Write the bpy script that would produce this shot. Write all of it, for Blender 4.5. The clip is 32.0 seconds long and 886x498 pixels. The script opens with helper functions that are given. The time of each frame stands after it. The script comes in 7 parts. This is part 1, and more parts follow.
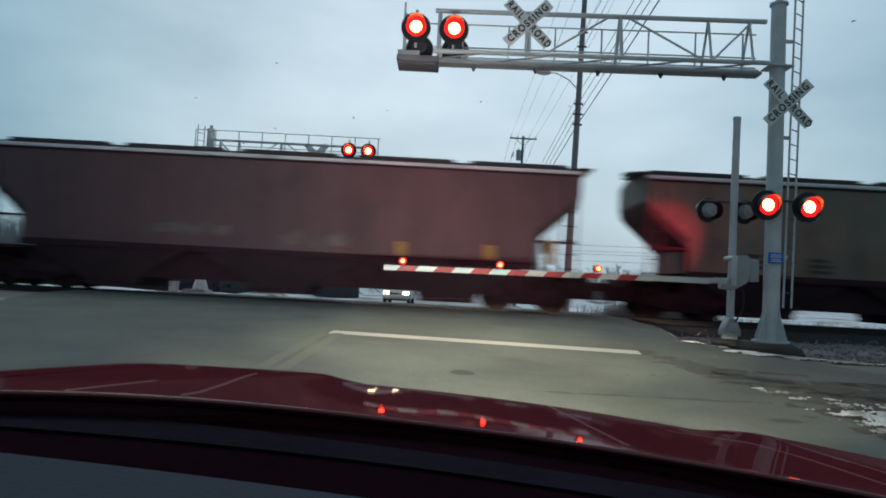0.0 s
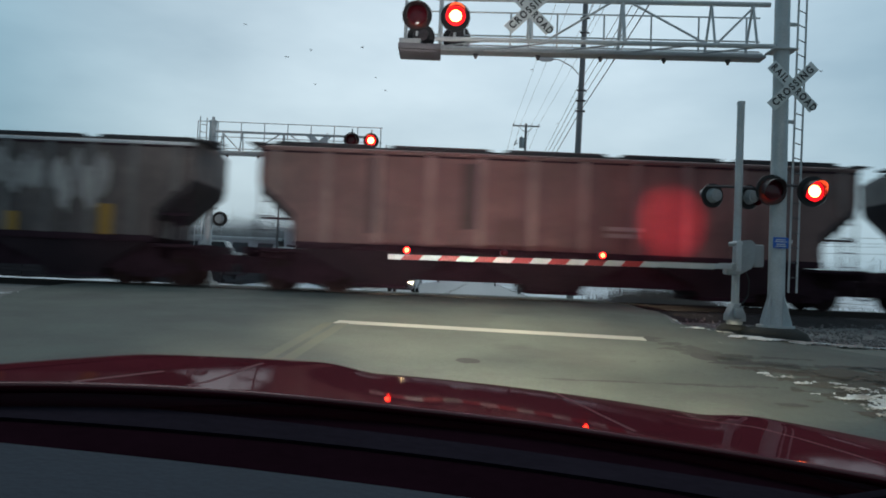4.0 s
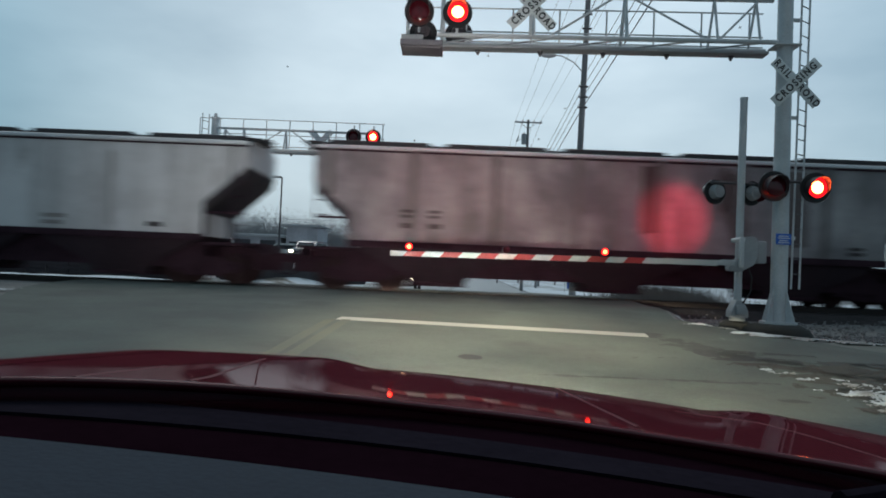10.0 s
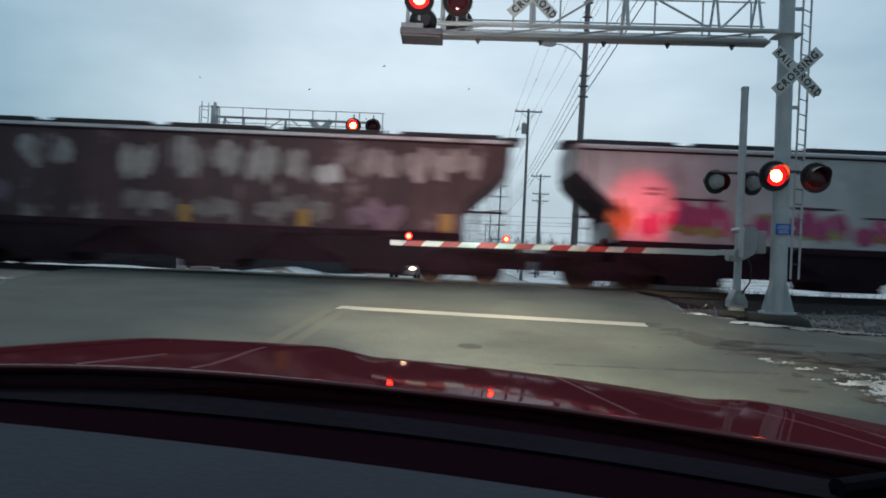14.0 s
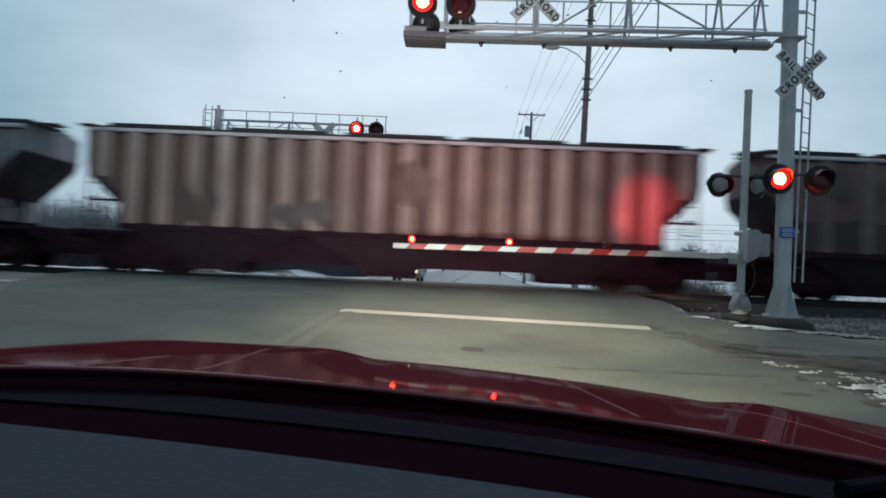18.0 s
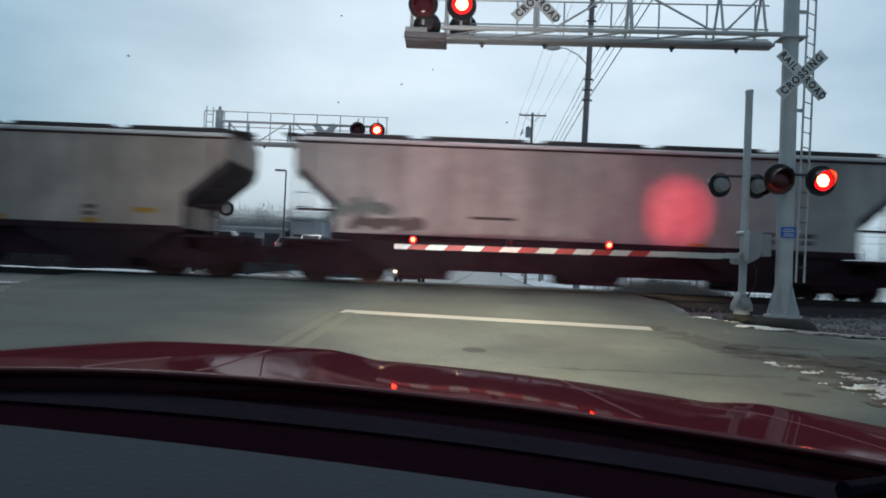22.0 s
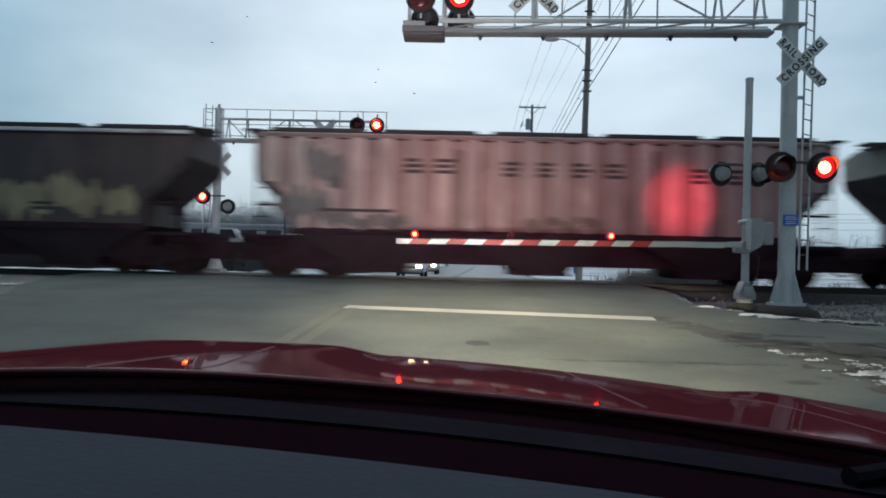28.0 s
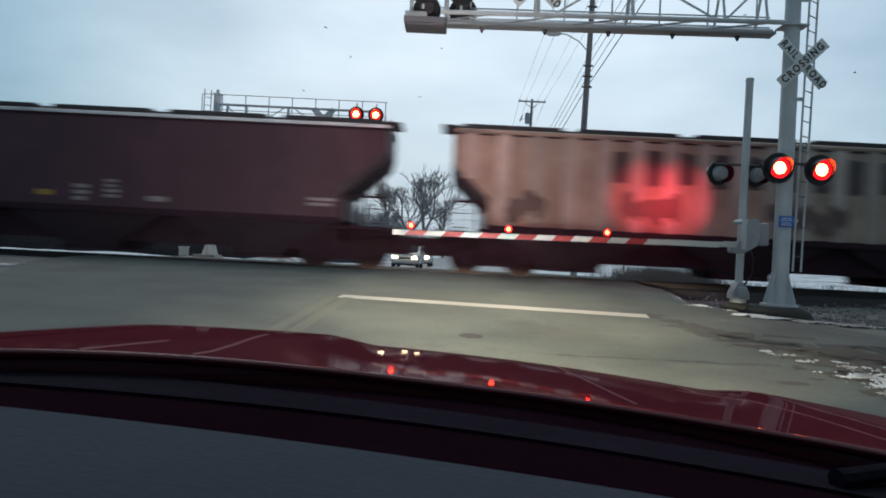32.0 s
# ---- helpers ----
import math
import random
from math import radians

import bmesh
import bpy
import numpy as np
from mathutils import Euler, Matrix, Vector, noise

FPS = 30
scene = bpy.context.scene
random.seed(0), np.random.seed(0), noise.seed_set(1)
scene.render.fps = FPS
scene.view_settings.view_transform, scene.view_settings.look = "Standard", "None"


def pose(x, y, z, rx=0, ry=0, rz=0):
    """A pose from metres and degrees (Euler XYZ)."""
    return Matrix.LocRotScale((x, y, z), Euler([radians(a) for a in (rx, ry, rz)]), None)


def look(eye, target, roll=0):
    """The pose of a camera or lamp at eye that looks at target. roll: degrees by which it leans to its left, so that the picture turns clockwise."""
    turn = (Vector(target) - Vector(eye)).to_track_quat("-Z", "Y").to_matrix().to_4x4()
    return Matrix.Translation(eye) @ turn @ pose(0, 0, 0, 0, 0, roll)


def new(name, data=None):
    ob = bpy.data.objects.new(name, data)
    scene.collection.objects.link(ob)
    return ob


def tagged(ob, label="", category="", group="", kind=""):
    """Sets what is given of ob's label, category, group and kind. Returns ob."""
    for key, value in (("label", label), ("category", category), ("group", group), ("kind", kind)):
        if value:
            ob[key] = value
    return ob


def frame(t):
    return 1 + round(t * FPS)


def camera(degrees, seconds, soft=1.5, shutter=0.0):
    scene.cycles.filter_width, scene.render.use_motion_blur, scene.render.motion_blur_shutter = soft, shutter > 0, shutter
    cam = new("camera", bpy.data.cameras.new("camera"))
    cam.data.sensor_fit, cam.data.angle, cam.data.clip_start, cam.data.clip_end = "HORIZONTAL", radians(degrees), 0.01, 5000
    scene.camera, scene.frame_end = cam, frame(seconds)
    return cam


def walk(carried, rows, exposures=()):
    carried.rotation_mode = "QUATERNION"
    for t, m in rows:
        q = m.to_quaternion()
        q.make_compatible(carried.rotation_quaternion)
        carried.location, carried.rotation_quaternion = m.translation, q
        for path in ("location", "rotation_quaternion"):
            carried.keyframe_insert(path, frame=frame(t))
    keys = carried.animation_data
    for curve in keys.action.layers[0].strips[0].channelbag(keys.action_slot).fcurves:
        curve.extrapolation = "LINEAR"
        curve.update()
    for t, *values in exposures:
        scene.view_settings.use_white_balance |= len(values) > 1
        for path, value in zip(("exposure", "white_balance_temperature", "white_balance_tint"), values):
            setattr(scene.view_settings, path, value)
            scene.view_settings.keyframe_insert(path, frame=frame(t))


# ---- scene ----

# camera and its path
cam = camera(65.0, 32.0, 1.8, 0.9)
EYE = (0.0, 0.0, 0.52)
# seconds, yaw, pitch, roll
PATH = [
    (0, -0.39, 3.09, -2.97), (0.5, -0.27, 2.98, -2.66), (1, -0.21, 2.73, -2.52), (1.5, -0.11, 2.52, -2.41),
    (2, -0.09, 2.42, -2.46), (2.5, -0.05, 2.39, -2.39), (3, -0.05, 2.32, -2.49), (3.5, -0.03, 2.15, -2.33),
    (5.5, -0.03, 2.16, -2.30), (6, 0.00, 2.00, -2.65), (6.5, -0.00, 1.94, -2.52), (7, 0.00, 1.81, -2.50),
    (7.5, -0.00, 1.84, -2.55), (8, 0.05, 1.89, -2.60), (8.5, 0.08, 1.90, -2.68), (9, 0.08, 1.87, -2.12),
    (9.5, 0.17, 1.85, -2.32), (10, 0.15, 1.86, -2.31), (10.5, 0.12, 1.86, -2.31), (11, -0.02, 1.82, -2.53),
    (11.5, -0.09, 1.91, -2.56), (12, -0.09, 1.86, -2.39), (12.5, -0.09, 1.74, -2.33), (13, -0.03, 1.52, -2.34),
    (13.5, 0.02, 1.30, -2.38), (14, 0.13, 1.00, -2.39), (14.5, 0.26, 1.19, -3.02), (16.5, 0.16, 1.88, -2.64),
    (17, 0.30, 1.55, -2.49), (17.5, 0.44, 1.17, -2.28), (18, 0.38, 1.24, -2.43), (18.5, 0.44, 1.15, -2.15),
    (19, 0.53, 0.97, -1.58), (19.5, 0.64, 1.71, -1.64), (20, 0.81, 1.73, -1.93), (20.5, 0.67, 1.51, -2.50),
    (21, 0.39, 1.60, -2.49), (21.5, 0.35, 1.36, -2.10), (22, 0.48, 1.30, -2.33), (22.5, 0.50, 1.51, -2.84),
    (23, 0.54, 1.50, -2.91), (23.5, 0.44, 1.33, -2.34), (24, 0.40, 1.40, -1.65), (24.5, 0.46, 1.05, -1.77),
    (25, 0.57, 1.23, -1.34), (25.5, 0.67, 1.23, -1.67), (27.5, 0.62, 0.96, -1.13), (28, 0.66, 0.79, -1.31),
    (28.5, 0.64, 0.62, -1.38), (29, 0.59, 0.56, -1.52), (29.5, 0.60, 0.42, -1.44), (30, 0.56, 0.23, -1.48),
    (30.5, 0.44, 0.20, -2.50), (31, 0.37, 0.37, -2.75), (31.5, 0.30, 0.24, -2.86), (32, 0.30, 0.15, -2.84)]
def settle(t):
    return 0.0065 * max(0.0, 1 - t / 17) ** 0.8


walk(cam, [(t, pose(EYE[0], EYE[1], EYE[2] + settle(t), 90 + p, r, y)) for t, y, p, r in PATH],
     [(0.0, -0.08, 6500, 10.0), (10.0, -0.06, 6540, 11.5), (18.0, 0.06, 6600, 14.0), (32.0, 0.12, 6620, 15.0)])

# world: an overcast winter dusk
world = bpy.data.worlds.new("overcast_sky")
scene.world = world
world.use_nodes = True
wn, wl = world.node_tree.nodes, world.node_tree.links
bg = wn["Background"]
sky = wn.new("ShaderNodeTexSky")
sky.sky_type = "NISHITA"
sky.sun_disc = False
sky.sun_elevation, sky.sun_rotation = radians(50), radians(-19)
sky.air_density, sky.dust_density = 1.5, 3.0
co = wn.new("ShaderNodeTexCoord")
mp = wn.new("ShaderNodeMapping")
mp.inputs["Scale"].default_value = (1.0, 1.0, 2.6)
cl = wn.new("ShaderNodeTexNoise")
cl.inputs["Scale"].default_value, cl.inputs["Detail"].default_value, cl.inputs["Roughness"].default_value = 2.2, 5.0, 0.5
rmp = wn.new("ShaderNodeValToRGB")
rmp.color_ramp.elements[0].position, rmp.color_ramp.elements[0].color = 0.34, (2.95, 4.15, 5.0, 1)
rmp.color_ramp.elements[1].position, rmp.color_ramp.elements[1].color = 0.68, (4.75, 6.1, 6.9, 1)
mx = wn.new("ShaderNodeMix")
mx.data_type = "RGBA"
mx.inputs["Factor"].default_value = 0.9
wl.new(co.outputs["Generated"], mp.inputs["Vector"])
wl.new(mp.outputs["Vector"], cl.inputs["Vector"])
wl.new(cl.outputs["Fac"], rmp.inputs["Fac"])
wl.new(sky.outputs["Color"], mx.inputs["A"])
wl.new(rmp.outputs["Color"], mx.inputs["B"])
dot = wn.new("ShaderNodeVectorMath")
dot.operation = "DOT_PRODUCT"
dot.inputs[1].default_value = (0.11, 0.79, 0.60)
wl.new(co.outputs["Generated"], dot.inputs[0])
lift = wn.new("ShaderNodeMapRange")
lift.inputs["From Min"].default_value, lift.inputs["From Max"].default_value = 0.0, 0.97
lift.inputs["To Min"].default_value, lift.inputs["To Max"].default_value = 0.40, 1.04
wl.new(dot.outputs["Value"], lift.inputs["Value"])
mul = wn.new("ShaderNodeVectorMath")
mul.operation = "SCALE"
axis = wn.new("ShaderNodeSeparateXYZ")
wl.new(co.outputs["Generated"], axis.inputs[0])
off = wn.new("ShaderNodeMath")
off.operation = "SUBTRACT"
off.inputs[1].default_value = 0.06
wl.new(axis.outputs["X"], off.inputs[0])
square = wn.new("ShaderNodeMath")
square.operation = "MULTIPLY"
wl.new(off.outputs[0], square.inputs[0])
wl.new(off.outputs[0], square.inputs[1])
flank = wn.new("ShaderNodeMix")
flank.data_type, flank.clamp_factor = "RGBA", True
flank.inputs["A"].default_value, flank.inputs["B"].default_value = (1.02, 1.0, 0.99, 1), (0.33, 0.60, 0.70, 1)
wide = wn.new("ShaderNodeMath")
wide.operation = "DIVIDE"
wide.inputs[1].default_value = 0.335
bend = wn.new("ShaderNodeMath")
bend.operation = "POWER"
bend.inputs[1].default_value = 1.6
wl.new(square.outputs[0], bend.inputs[0])
wl.new(bend.outputs[0], wide.inputs[0])
wl.new(wide.outputs[0], flank.inputs["Factor"])
shade = wn.new("ShaderNodeVectorMath")
shade.operation = "MULTIPLY"
wl.new(mx.outputs["Result"], shade.inputs[0])
wl.new(flank.outputs["Result"], shade.inputs[1])
wl.new(shade.outputs[0], mul.inputs[0])
wl.new(lift.outputs[0], mul.inputs["Scale"])
wl.new(mul.outputs[0], bg.inputs["Color"])
bg.inputs["Strength"].default_value = 0.138


def lamp(name, kind, m, energy, color, **more):
    data = bpy.data.lights.new(name, kind)
    data.energy, data.color = energy, color
    if kind == "SUN":
        data.angle = more["angle"]
    if kind == "SPOT":
        data.spot_size, data.spot_blend, data.shadow_soft_size = more["size"], more["blend"], more["soft"]
    ob = new(name, data)
    ob.matrix_world = m
    return ob


lamp("sun", "SUN", look((-12, 34, 44), (0, 0, 0)), 0.5, (1.0, 0.97, 0.93), angle=radians(25))
# the waiting car's own headlamps, and steady red fills added to tint the train
for hx, hy, aim in ((-0.42, 2.46, -1.5), (0.92, 2.33, 10.5)):
    # low beam in three layers: a wide carpet, a flat band under the cut-off and a narrow reach along the lane
    for size, drop, wide, energy, side in ((11.5, 6.0, 6.2, 6200, 1.0), (5.6, 2.3, 6.2, 20500, 1.0), (3.0, 1.05, 6.5, 26000, 0.35)):
        beam = Matrix.Translation((hx, hy, -0.02)) @ pose(0, 0, 0, 90 - drop, 0, -aim * side) @ Matrix.Diagonal((wide, 1.0, 1.0, 1.0))
        lamp("car_headlamp", "SPOT", beam, energy, (1.0, 0.93, 0.66), size=radians(size), blend=1.0, soft=0.08)
    lamp("car_headlamp_spill", "SPOT", look((hx, hy, -0.02), (hx - 2.6, 20.4, 2.9)), 2250, (1.0, 0.96, 0.92), size=radians(58), blend=1.0, soft=0.1)
# added red fill near the flashers, in place of the bloom round them
lamp("red_train_fill", "SPOT", look((5.95, 14.8, 2.43), (4.4, 20.4, 1.8)), 165, (1.0, 0.07, 0.10), size=radians(125), blend=1.0, soft=0.15)
lamp("red_train_fill", "SPOT", look((-0.35, 15.35, 5.75), (-1.0, 20.4, 3.4)), 150, (1.0, 0.07, 0.10), size=radians(85), blend=1.0, soft=0.15)


# two more added red fills, in place of the arm lamps' bloom
for ax in (-0.74, 1.22):
    lamp("arm_red_fill", "SPOT", look((ax, 14.24, 1.0), (ax + 0.5, 20.4, 1.5)), 70, (1.0, 0.05, 0.06), size=radians(95), blend=1.0, soft=0.06)


# ---- materials ----
def mat(name, color, rough=0.6, metal=0.0, vary=0.25, scale=3.0, fine=40.0, bump=0.05, second=None, patch=0.5, edge=0.08,
        stretch=(1, 1, 1), coat=0.0, shine=0.5, rvar=0.15):
    """A worn surface: a base colour that varies at two scales, patches of a second colour, fine relief."""
    m = bpy.data.materials.new(name)
    m.use_nodes = True
    n, l = m.node_tree.nodes, m.node_tree.links
    b = n["Principled BSDF"]
    tc = n.new("ShaderNodeTexCoord")
    mpg = n.new("ShaderNodeMapping")
    mpg.inputs["Scale"].default_value = stretch
    oi = n.new("ShaderNodeObjectInfo")
    mul = n.new("ShaderNodeVectorMath")
    mul.operation = "MULTIPLY_ADD"
    mul.inputs[1].default_value = (37.0, 91.0, 53.0)
    l.new(oi.outputs["Random"], mul.inputs[0])
    l.new(tc.outputs["Object"], mul.inputs[2])
    l.new(mul.outputs[0], mpg.inputs["Vector"])
    big = n.new("ShaderNodeTexNoise")
    big.inputs["Scale"].default_value, big.inputs["Detail"].default_value = scale, 4.0
    sm = n.new("ShaderNodeTexNoise")
    sm.inputs["Scale"].default_value, sm.inputs["Detail"].default_value = fine, 3.0
    l.new(mpg.outputs[0], big.inputs["Vector"])
    l.new(mpg.outputs[0], sm.inputs["Vector"])
    c1 = n.new("ShaderNodeMix")
    c1.data_type = "RGBA"
    c1.inputs["A"].default_value = (*[max(0.0, v * (1 - vary)) for v in color], 1)
    c1.inputs["B"].default_value = (*[min(1.0, v * (1 + vary)) for v in color], 1)
    av = n.new("ShaderNodeMath")
    av.operation = "MULTIPLY_ADD"
    av.inputs[1].default_value = 0.45
    l.new(sm.outputs["Fac"], av.inputs[0])
    half = n.new("ShaderNodeMath")
    half.operation = "MULTIPLY"
    half.inputs[1].default_value = 0.55
    l.new(big.outputs["Fac"], half.inputs[0])
    l.new(half.outputs[0], av.inputs[2])
    st = n.new("ShaderNodeMapRange")
    st.inputs["From Min"].default_value, st.inputs["From Max"].default_value = 0.32, 0.68
    l.new(av.outputs[0], st.inputs["Value"])
    l.new(st.outputs[0], c1.inputs["Factor"])
    out = c1.outputs["Result"]
    if second:
        pn = n.new("ShaderNodeTexNoise")
        pn.inputs["Scale"].default_value, pn.inputs["Detail"].default_value, pn.inputs["Roughness"].default_value = scale * 0.7, 6.0, 0.65
        l.new(mpg.outputs[0], pn.inputs["Vector"])
        pr = n.new("ShaderNodeMapRange")
        pr.inputs["From Min"].default_value, pr.inputs["From Max"].default_value = patch - edge, patch + edge
        l.new(pn.outputs["Fac"], pr.inputs["Value"])
        c2 = n.new("ShaderNodeMix")
        c2.data_type = "RGBA"
        c2.inputs["B"].default_value = (*second, 1)
        l.new(pr.outputs[0], c2.inputs["Factor"])
        l.new(out, c2.inputs["A"])
        out = c2.outputs["Result"]
    l.new(out, b.inputs["Base Color"])
    rr = n.new("ShaderNodeMapRange")
    rr.inputs["To Min"].default_value, rr.inputs["To Max"].default_value = max(0.02, rough - rvar), min(1.0, rough + rvar)
    l.new(av.outputs[0], rr.inputs["Value"])
    l.new(rr.outputs[0], b.inputs["Roughness"])
    b.inputs["Metallic"].default_value = metal
    b.inputs["Specular IOR Level"].default_value = shine
    if coat:
        b.inputs["Coat Weight"].default_value = coat
        b.inputs["Coat Roughness"].default_value = 0.03
    if bump:
        bp = n.new("ShaderNodeBump")
        bp.inputs["Strength"].default_value, bp.inputs["Distance"].default_value = min(1.0, bump * 4), 0.02
        l.new(sm.outputs["Fac"], bp.inputs["Height"])
        l.new(bp.outputs[0], b.inputs["Normal"])
    return m


def glow(name, color, strength):
    m = bpy.data.materials.new(name)
    m.use_nodes = True
    b = m.node_tree.nodes["Principled BSDF"]
    b.inputs["Base Color"].default_value = (0.05, 0.01, 0.01, 1)
    b.inputs["Emission Color"].default_value = (*color, 1)
    b.inputs["Emission Strength"].default_value = strength
    return m


GALV = mat("galvanised_steel", (0.56, 0.57, 0.58), 0.55, 0.12, 0.16, 2.0, 30, 0.03)
GREYPAINT = mat("grey_painted_steel", (0.36, 0.37, 0.38), 0.55, 0.1, 0.15, 2.0, 40, 0.02)
DARKSTEEL = mat("dark_weathered_steel", (0.10, 0.09, 0.095), 0.7, 0.2, 0.3, 2.0, 30, 0.05)
BLACKPAINT = mat("black_signal_paint", (0.012, 0.011, 0.012), 0.55, 0.0, 0.3, 4, 40, 0.02)
SIGNWHITE = mat("white_sign_sheeting", (0.74, 0.75, 0.74), 0.45, 0.0, 0.06, 3, 30, 0.01)
SIGNBACK = mat("bright_bare_sign_back", (0.70, 0.71, 0.73), 0.5, 0.0, 0.08, 3, 30, 0.01)
# darker grey with the underside's shade in its colour, for the basket floor
SHADEDSTEEL = mat("shaded_purple_grey_steel", (0.17, 0.155, 0.17), 0.6, 0.1, 0.2, 2, 30, 0.03)
SIGNBLACK = mat("black_lettering", (0.02, 0.02, 0.022), 0.5, 0.0, 0.2, 5, 30, 0.0)
ARMWHITE = mat("white_reflective_stripe", (0.60, 0.59, 0.56), 0.4, 0.0, 0.08, 5, 40, 0.01)
ARMRED = mat("red_reflective_stripe", (0.44, 0.025, 0.025), 0.4, 0.0, 0.12, 5, 40, 0.01)
BLUESIGN = mat("blue_sign_sheeting", (0.03, 0.14, 0.55), 0.45, 0.0, 0.1, 6, 40, 0.01)
LENSDARK = mat("dark_red_lens", (0.08, 0.008, 0.014), 0.10, 0.0, 0.2, 8, 60, 0.0)
LIT_CORE = glow("lit_lamp_core", (1.0, 0.13, 0.03), 46.0)
# outer lens rim, glowing wider than the glass to draw the red halo
RING_HALO = glow("lit_lamp_rim_and_halo", (1.0, 0.006, 0.012), 1.9)
ARM_CORE = glow("lit_arm_lamp", (1.0, 0.012, 0.004), 120.0)
VISORPAINT = mat("scuffed_black_visor_paint", (0.06, 0.046, 0.05), 0.4, 0.0, 0.3, 4, 40, 0.02)
HEADLIGHT = glow("headlight_glow", (1.0, 0.80, 0.42), 34.0)
TAILGLOW = glow("tail_light_glow", (1.0, 0.05, 0.08), 8.0)
CONCRETE = mat("stained_concrete", (0.26, 0.25, 0.23), 0.85, 0, 0.25, 2.0, 40, 0.1)
ASPHALT = mat("worn_asphalt", (0.077, 0.088, 0.075), 0.85, 0, 0.36, 0.8, 24, 0.06, (0.055, 0.061, 0.053), 0.57, 0.09)
SALTROAD = mat("salt_stained_wet_asphalt", (0.155, 0.16, 0.165), 0.38, 0, 0.2, 0.5, 12, 0.03, (0.12, 0.125, 0.13), 0.55, 0.12)
SHOULDER = mat("dirty_shoulder_asphalt", (0.128, 0.136, 0.114), 0.9, 0, 0.22, 0.8, 25, 0.12, (0.10, 0.09, 0.075), 0.6, 0.08)
SNOWGROUND = mat("snow_and_dead_grass", (0.66, 0.69, 0.72), 0.8, 0, 0.1, 0.25, 6, 0.15, (0.13, 0.11, 0.085), 0.56, 0.05)
SNOW = mat("old_snow", (0.46, 0.485, 0.49), 0.8, 0, 0.3, 2.0, 18, 0.3, (0.24, 0.23, 0.21), 0.54, 0.06)
DIRT = mat("muddy_dirt", (0.050, 0.041, 0.031), 0.95, 0, 0.35, 1.5, 22, 0.25)
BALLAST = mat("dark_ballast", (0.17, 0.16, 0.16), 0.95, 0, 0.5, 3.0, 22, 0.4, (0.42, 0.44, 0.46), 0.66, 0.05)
# track bed, much darker than the loose ballast
BEDSTONE = mat("dark_track_bed", (0.030, 0.025, 0.026), 0.95, 0, 0.5, 3.0, 22, 0.4, (0.10, 0.10, 0.105), 0.66, 0.05)
VERGE = mat("dark_gravel", (0.15, 0.145, 0.138), 0.95, 0, 0.4, 1.2, 16, 0.4, (0.45, 0.47, 0.49), 0.67, 0.04)
ROADWHITE = mat("worn_white_line", (0.42, 0.40, 0.35), 0.7, 0, 0.12, 2.0, 30, 0.03, (0.2, 0.19, 0.17), 0.69, 0.07)
ROADYELLOW = mat("worn_yellow_line", (0.100, 0.099, 0.060), 0.75, 0, 0.25, 1.5, 25, 0.03, (0.079, 0.084, 0.066), 0.45, 0.2)
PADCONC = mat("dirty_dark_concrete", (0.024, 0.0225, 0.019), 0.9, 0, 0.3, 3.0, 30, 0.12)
PATCH = mat("asphalt_patch", (0.032, 0.031, 0.029), 0.85, 0, 0.3, 2.0, 30, 0.08)
RAILSTEEL = mat("rusty_rail", (0.028, 0.021, 0.019), 0.6, 0.1, 0.3, 4, 40, 0.05)
TIMBER = mat("tie_timber", (0.06, 0.048, 0.04), 0.9, 0, 0.3, 3, 25, 0.15)
WOODPOLE = mat("weathered_pole_wood", (0.21, 0.21, 0.215), 0.85, 0, 0.25, 2, 20, 0.15, stretch=(3, 3, 0.3))
WIRE = mat("cable", (0.09, 0.095, 0.10), 0.6, 0, 0.1, 1, 5, 0)
BARK = mat("bare_bark", (0.24, 0.225, 0.225), 0.9, 0, 0.25, 2, 20, 0.1)
HAZEWOOD = mat("far_grey_woods", (0.20, 0.205, 0.215), 0.95, 0, 0.25, 0.05, 2, 0)
BRUSH = mat("dry_brush", (0.115, 0.10, 0.095), 0.95, 0, 0.35, 1, 8, 0)


# ---- mesh helpers ----
def box(bm, c, s, turn=None, bevel=0.0):
    r = bmesh.ops.create_cube(bm, size=1.0)
    m = Matrix.Translation(c) @ (turn or Matrix()) @ Matrix.Diagonal((*s, 1))
    bmesh.ops.transform(bm, matrix=m, verts=r["verts"])
    if bevel:
        es = list({e for v in r["verts"] for e in v.link_edges})
        bmesh.ops.bevel(bm, geom=es, offset=bevel, segments=2, affect="EDGES", profile=0.5)
    return bm


def tube(bm, a, b, r, r2=None, n=12):
    a, b = Vector(a), Vector(b)
    q = (b - a).to_track_quat("Z", "Y").to_matrix().to_4x4()
    m = Matrix.Translation((a + b) / 2) @ q
    bmesh.ops.create_cone(bm, cap_ends=True, segments=n, radius1=r, radius2=r if r2 is None else r2, depth=(b - a).length, matrix=m)
    return bm


def prism(bm, poly, d0, d1, axis="y"):
    """A polygon (u, v) drawn out from d0 to d1 along an axis: 'y' takes (x, z), 'x' takes (y, z), 'z' takes (x, y)."""
    put = {"y": lambda u, v, d: (u, d, v), "x": lambda u, v, d: (d, u, v), "z": lambda u, v, d: (u, v, d)}[axis]
    a = [bm.verts.new(put(u, v, d0)) for u, v in poly]
    b = [bm.verts.new(put(u, v, d1)) for u, v in poly]
    bm.faces.new(a)
    bm.faces.new(list(reversed(b)))
    for i in range(len(poly)):
        j = (i + 1) % len(poly)
        bm.faces.new((a[j], a[i], b[i], b[j]))
    bmesh.ops.recalc_face_normals(bm, faces=bm.faces)
    return bm


def B():
    return bmesh.new()


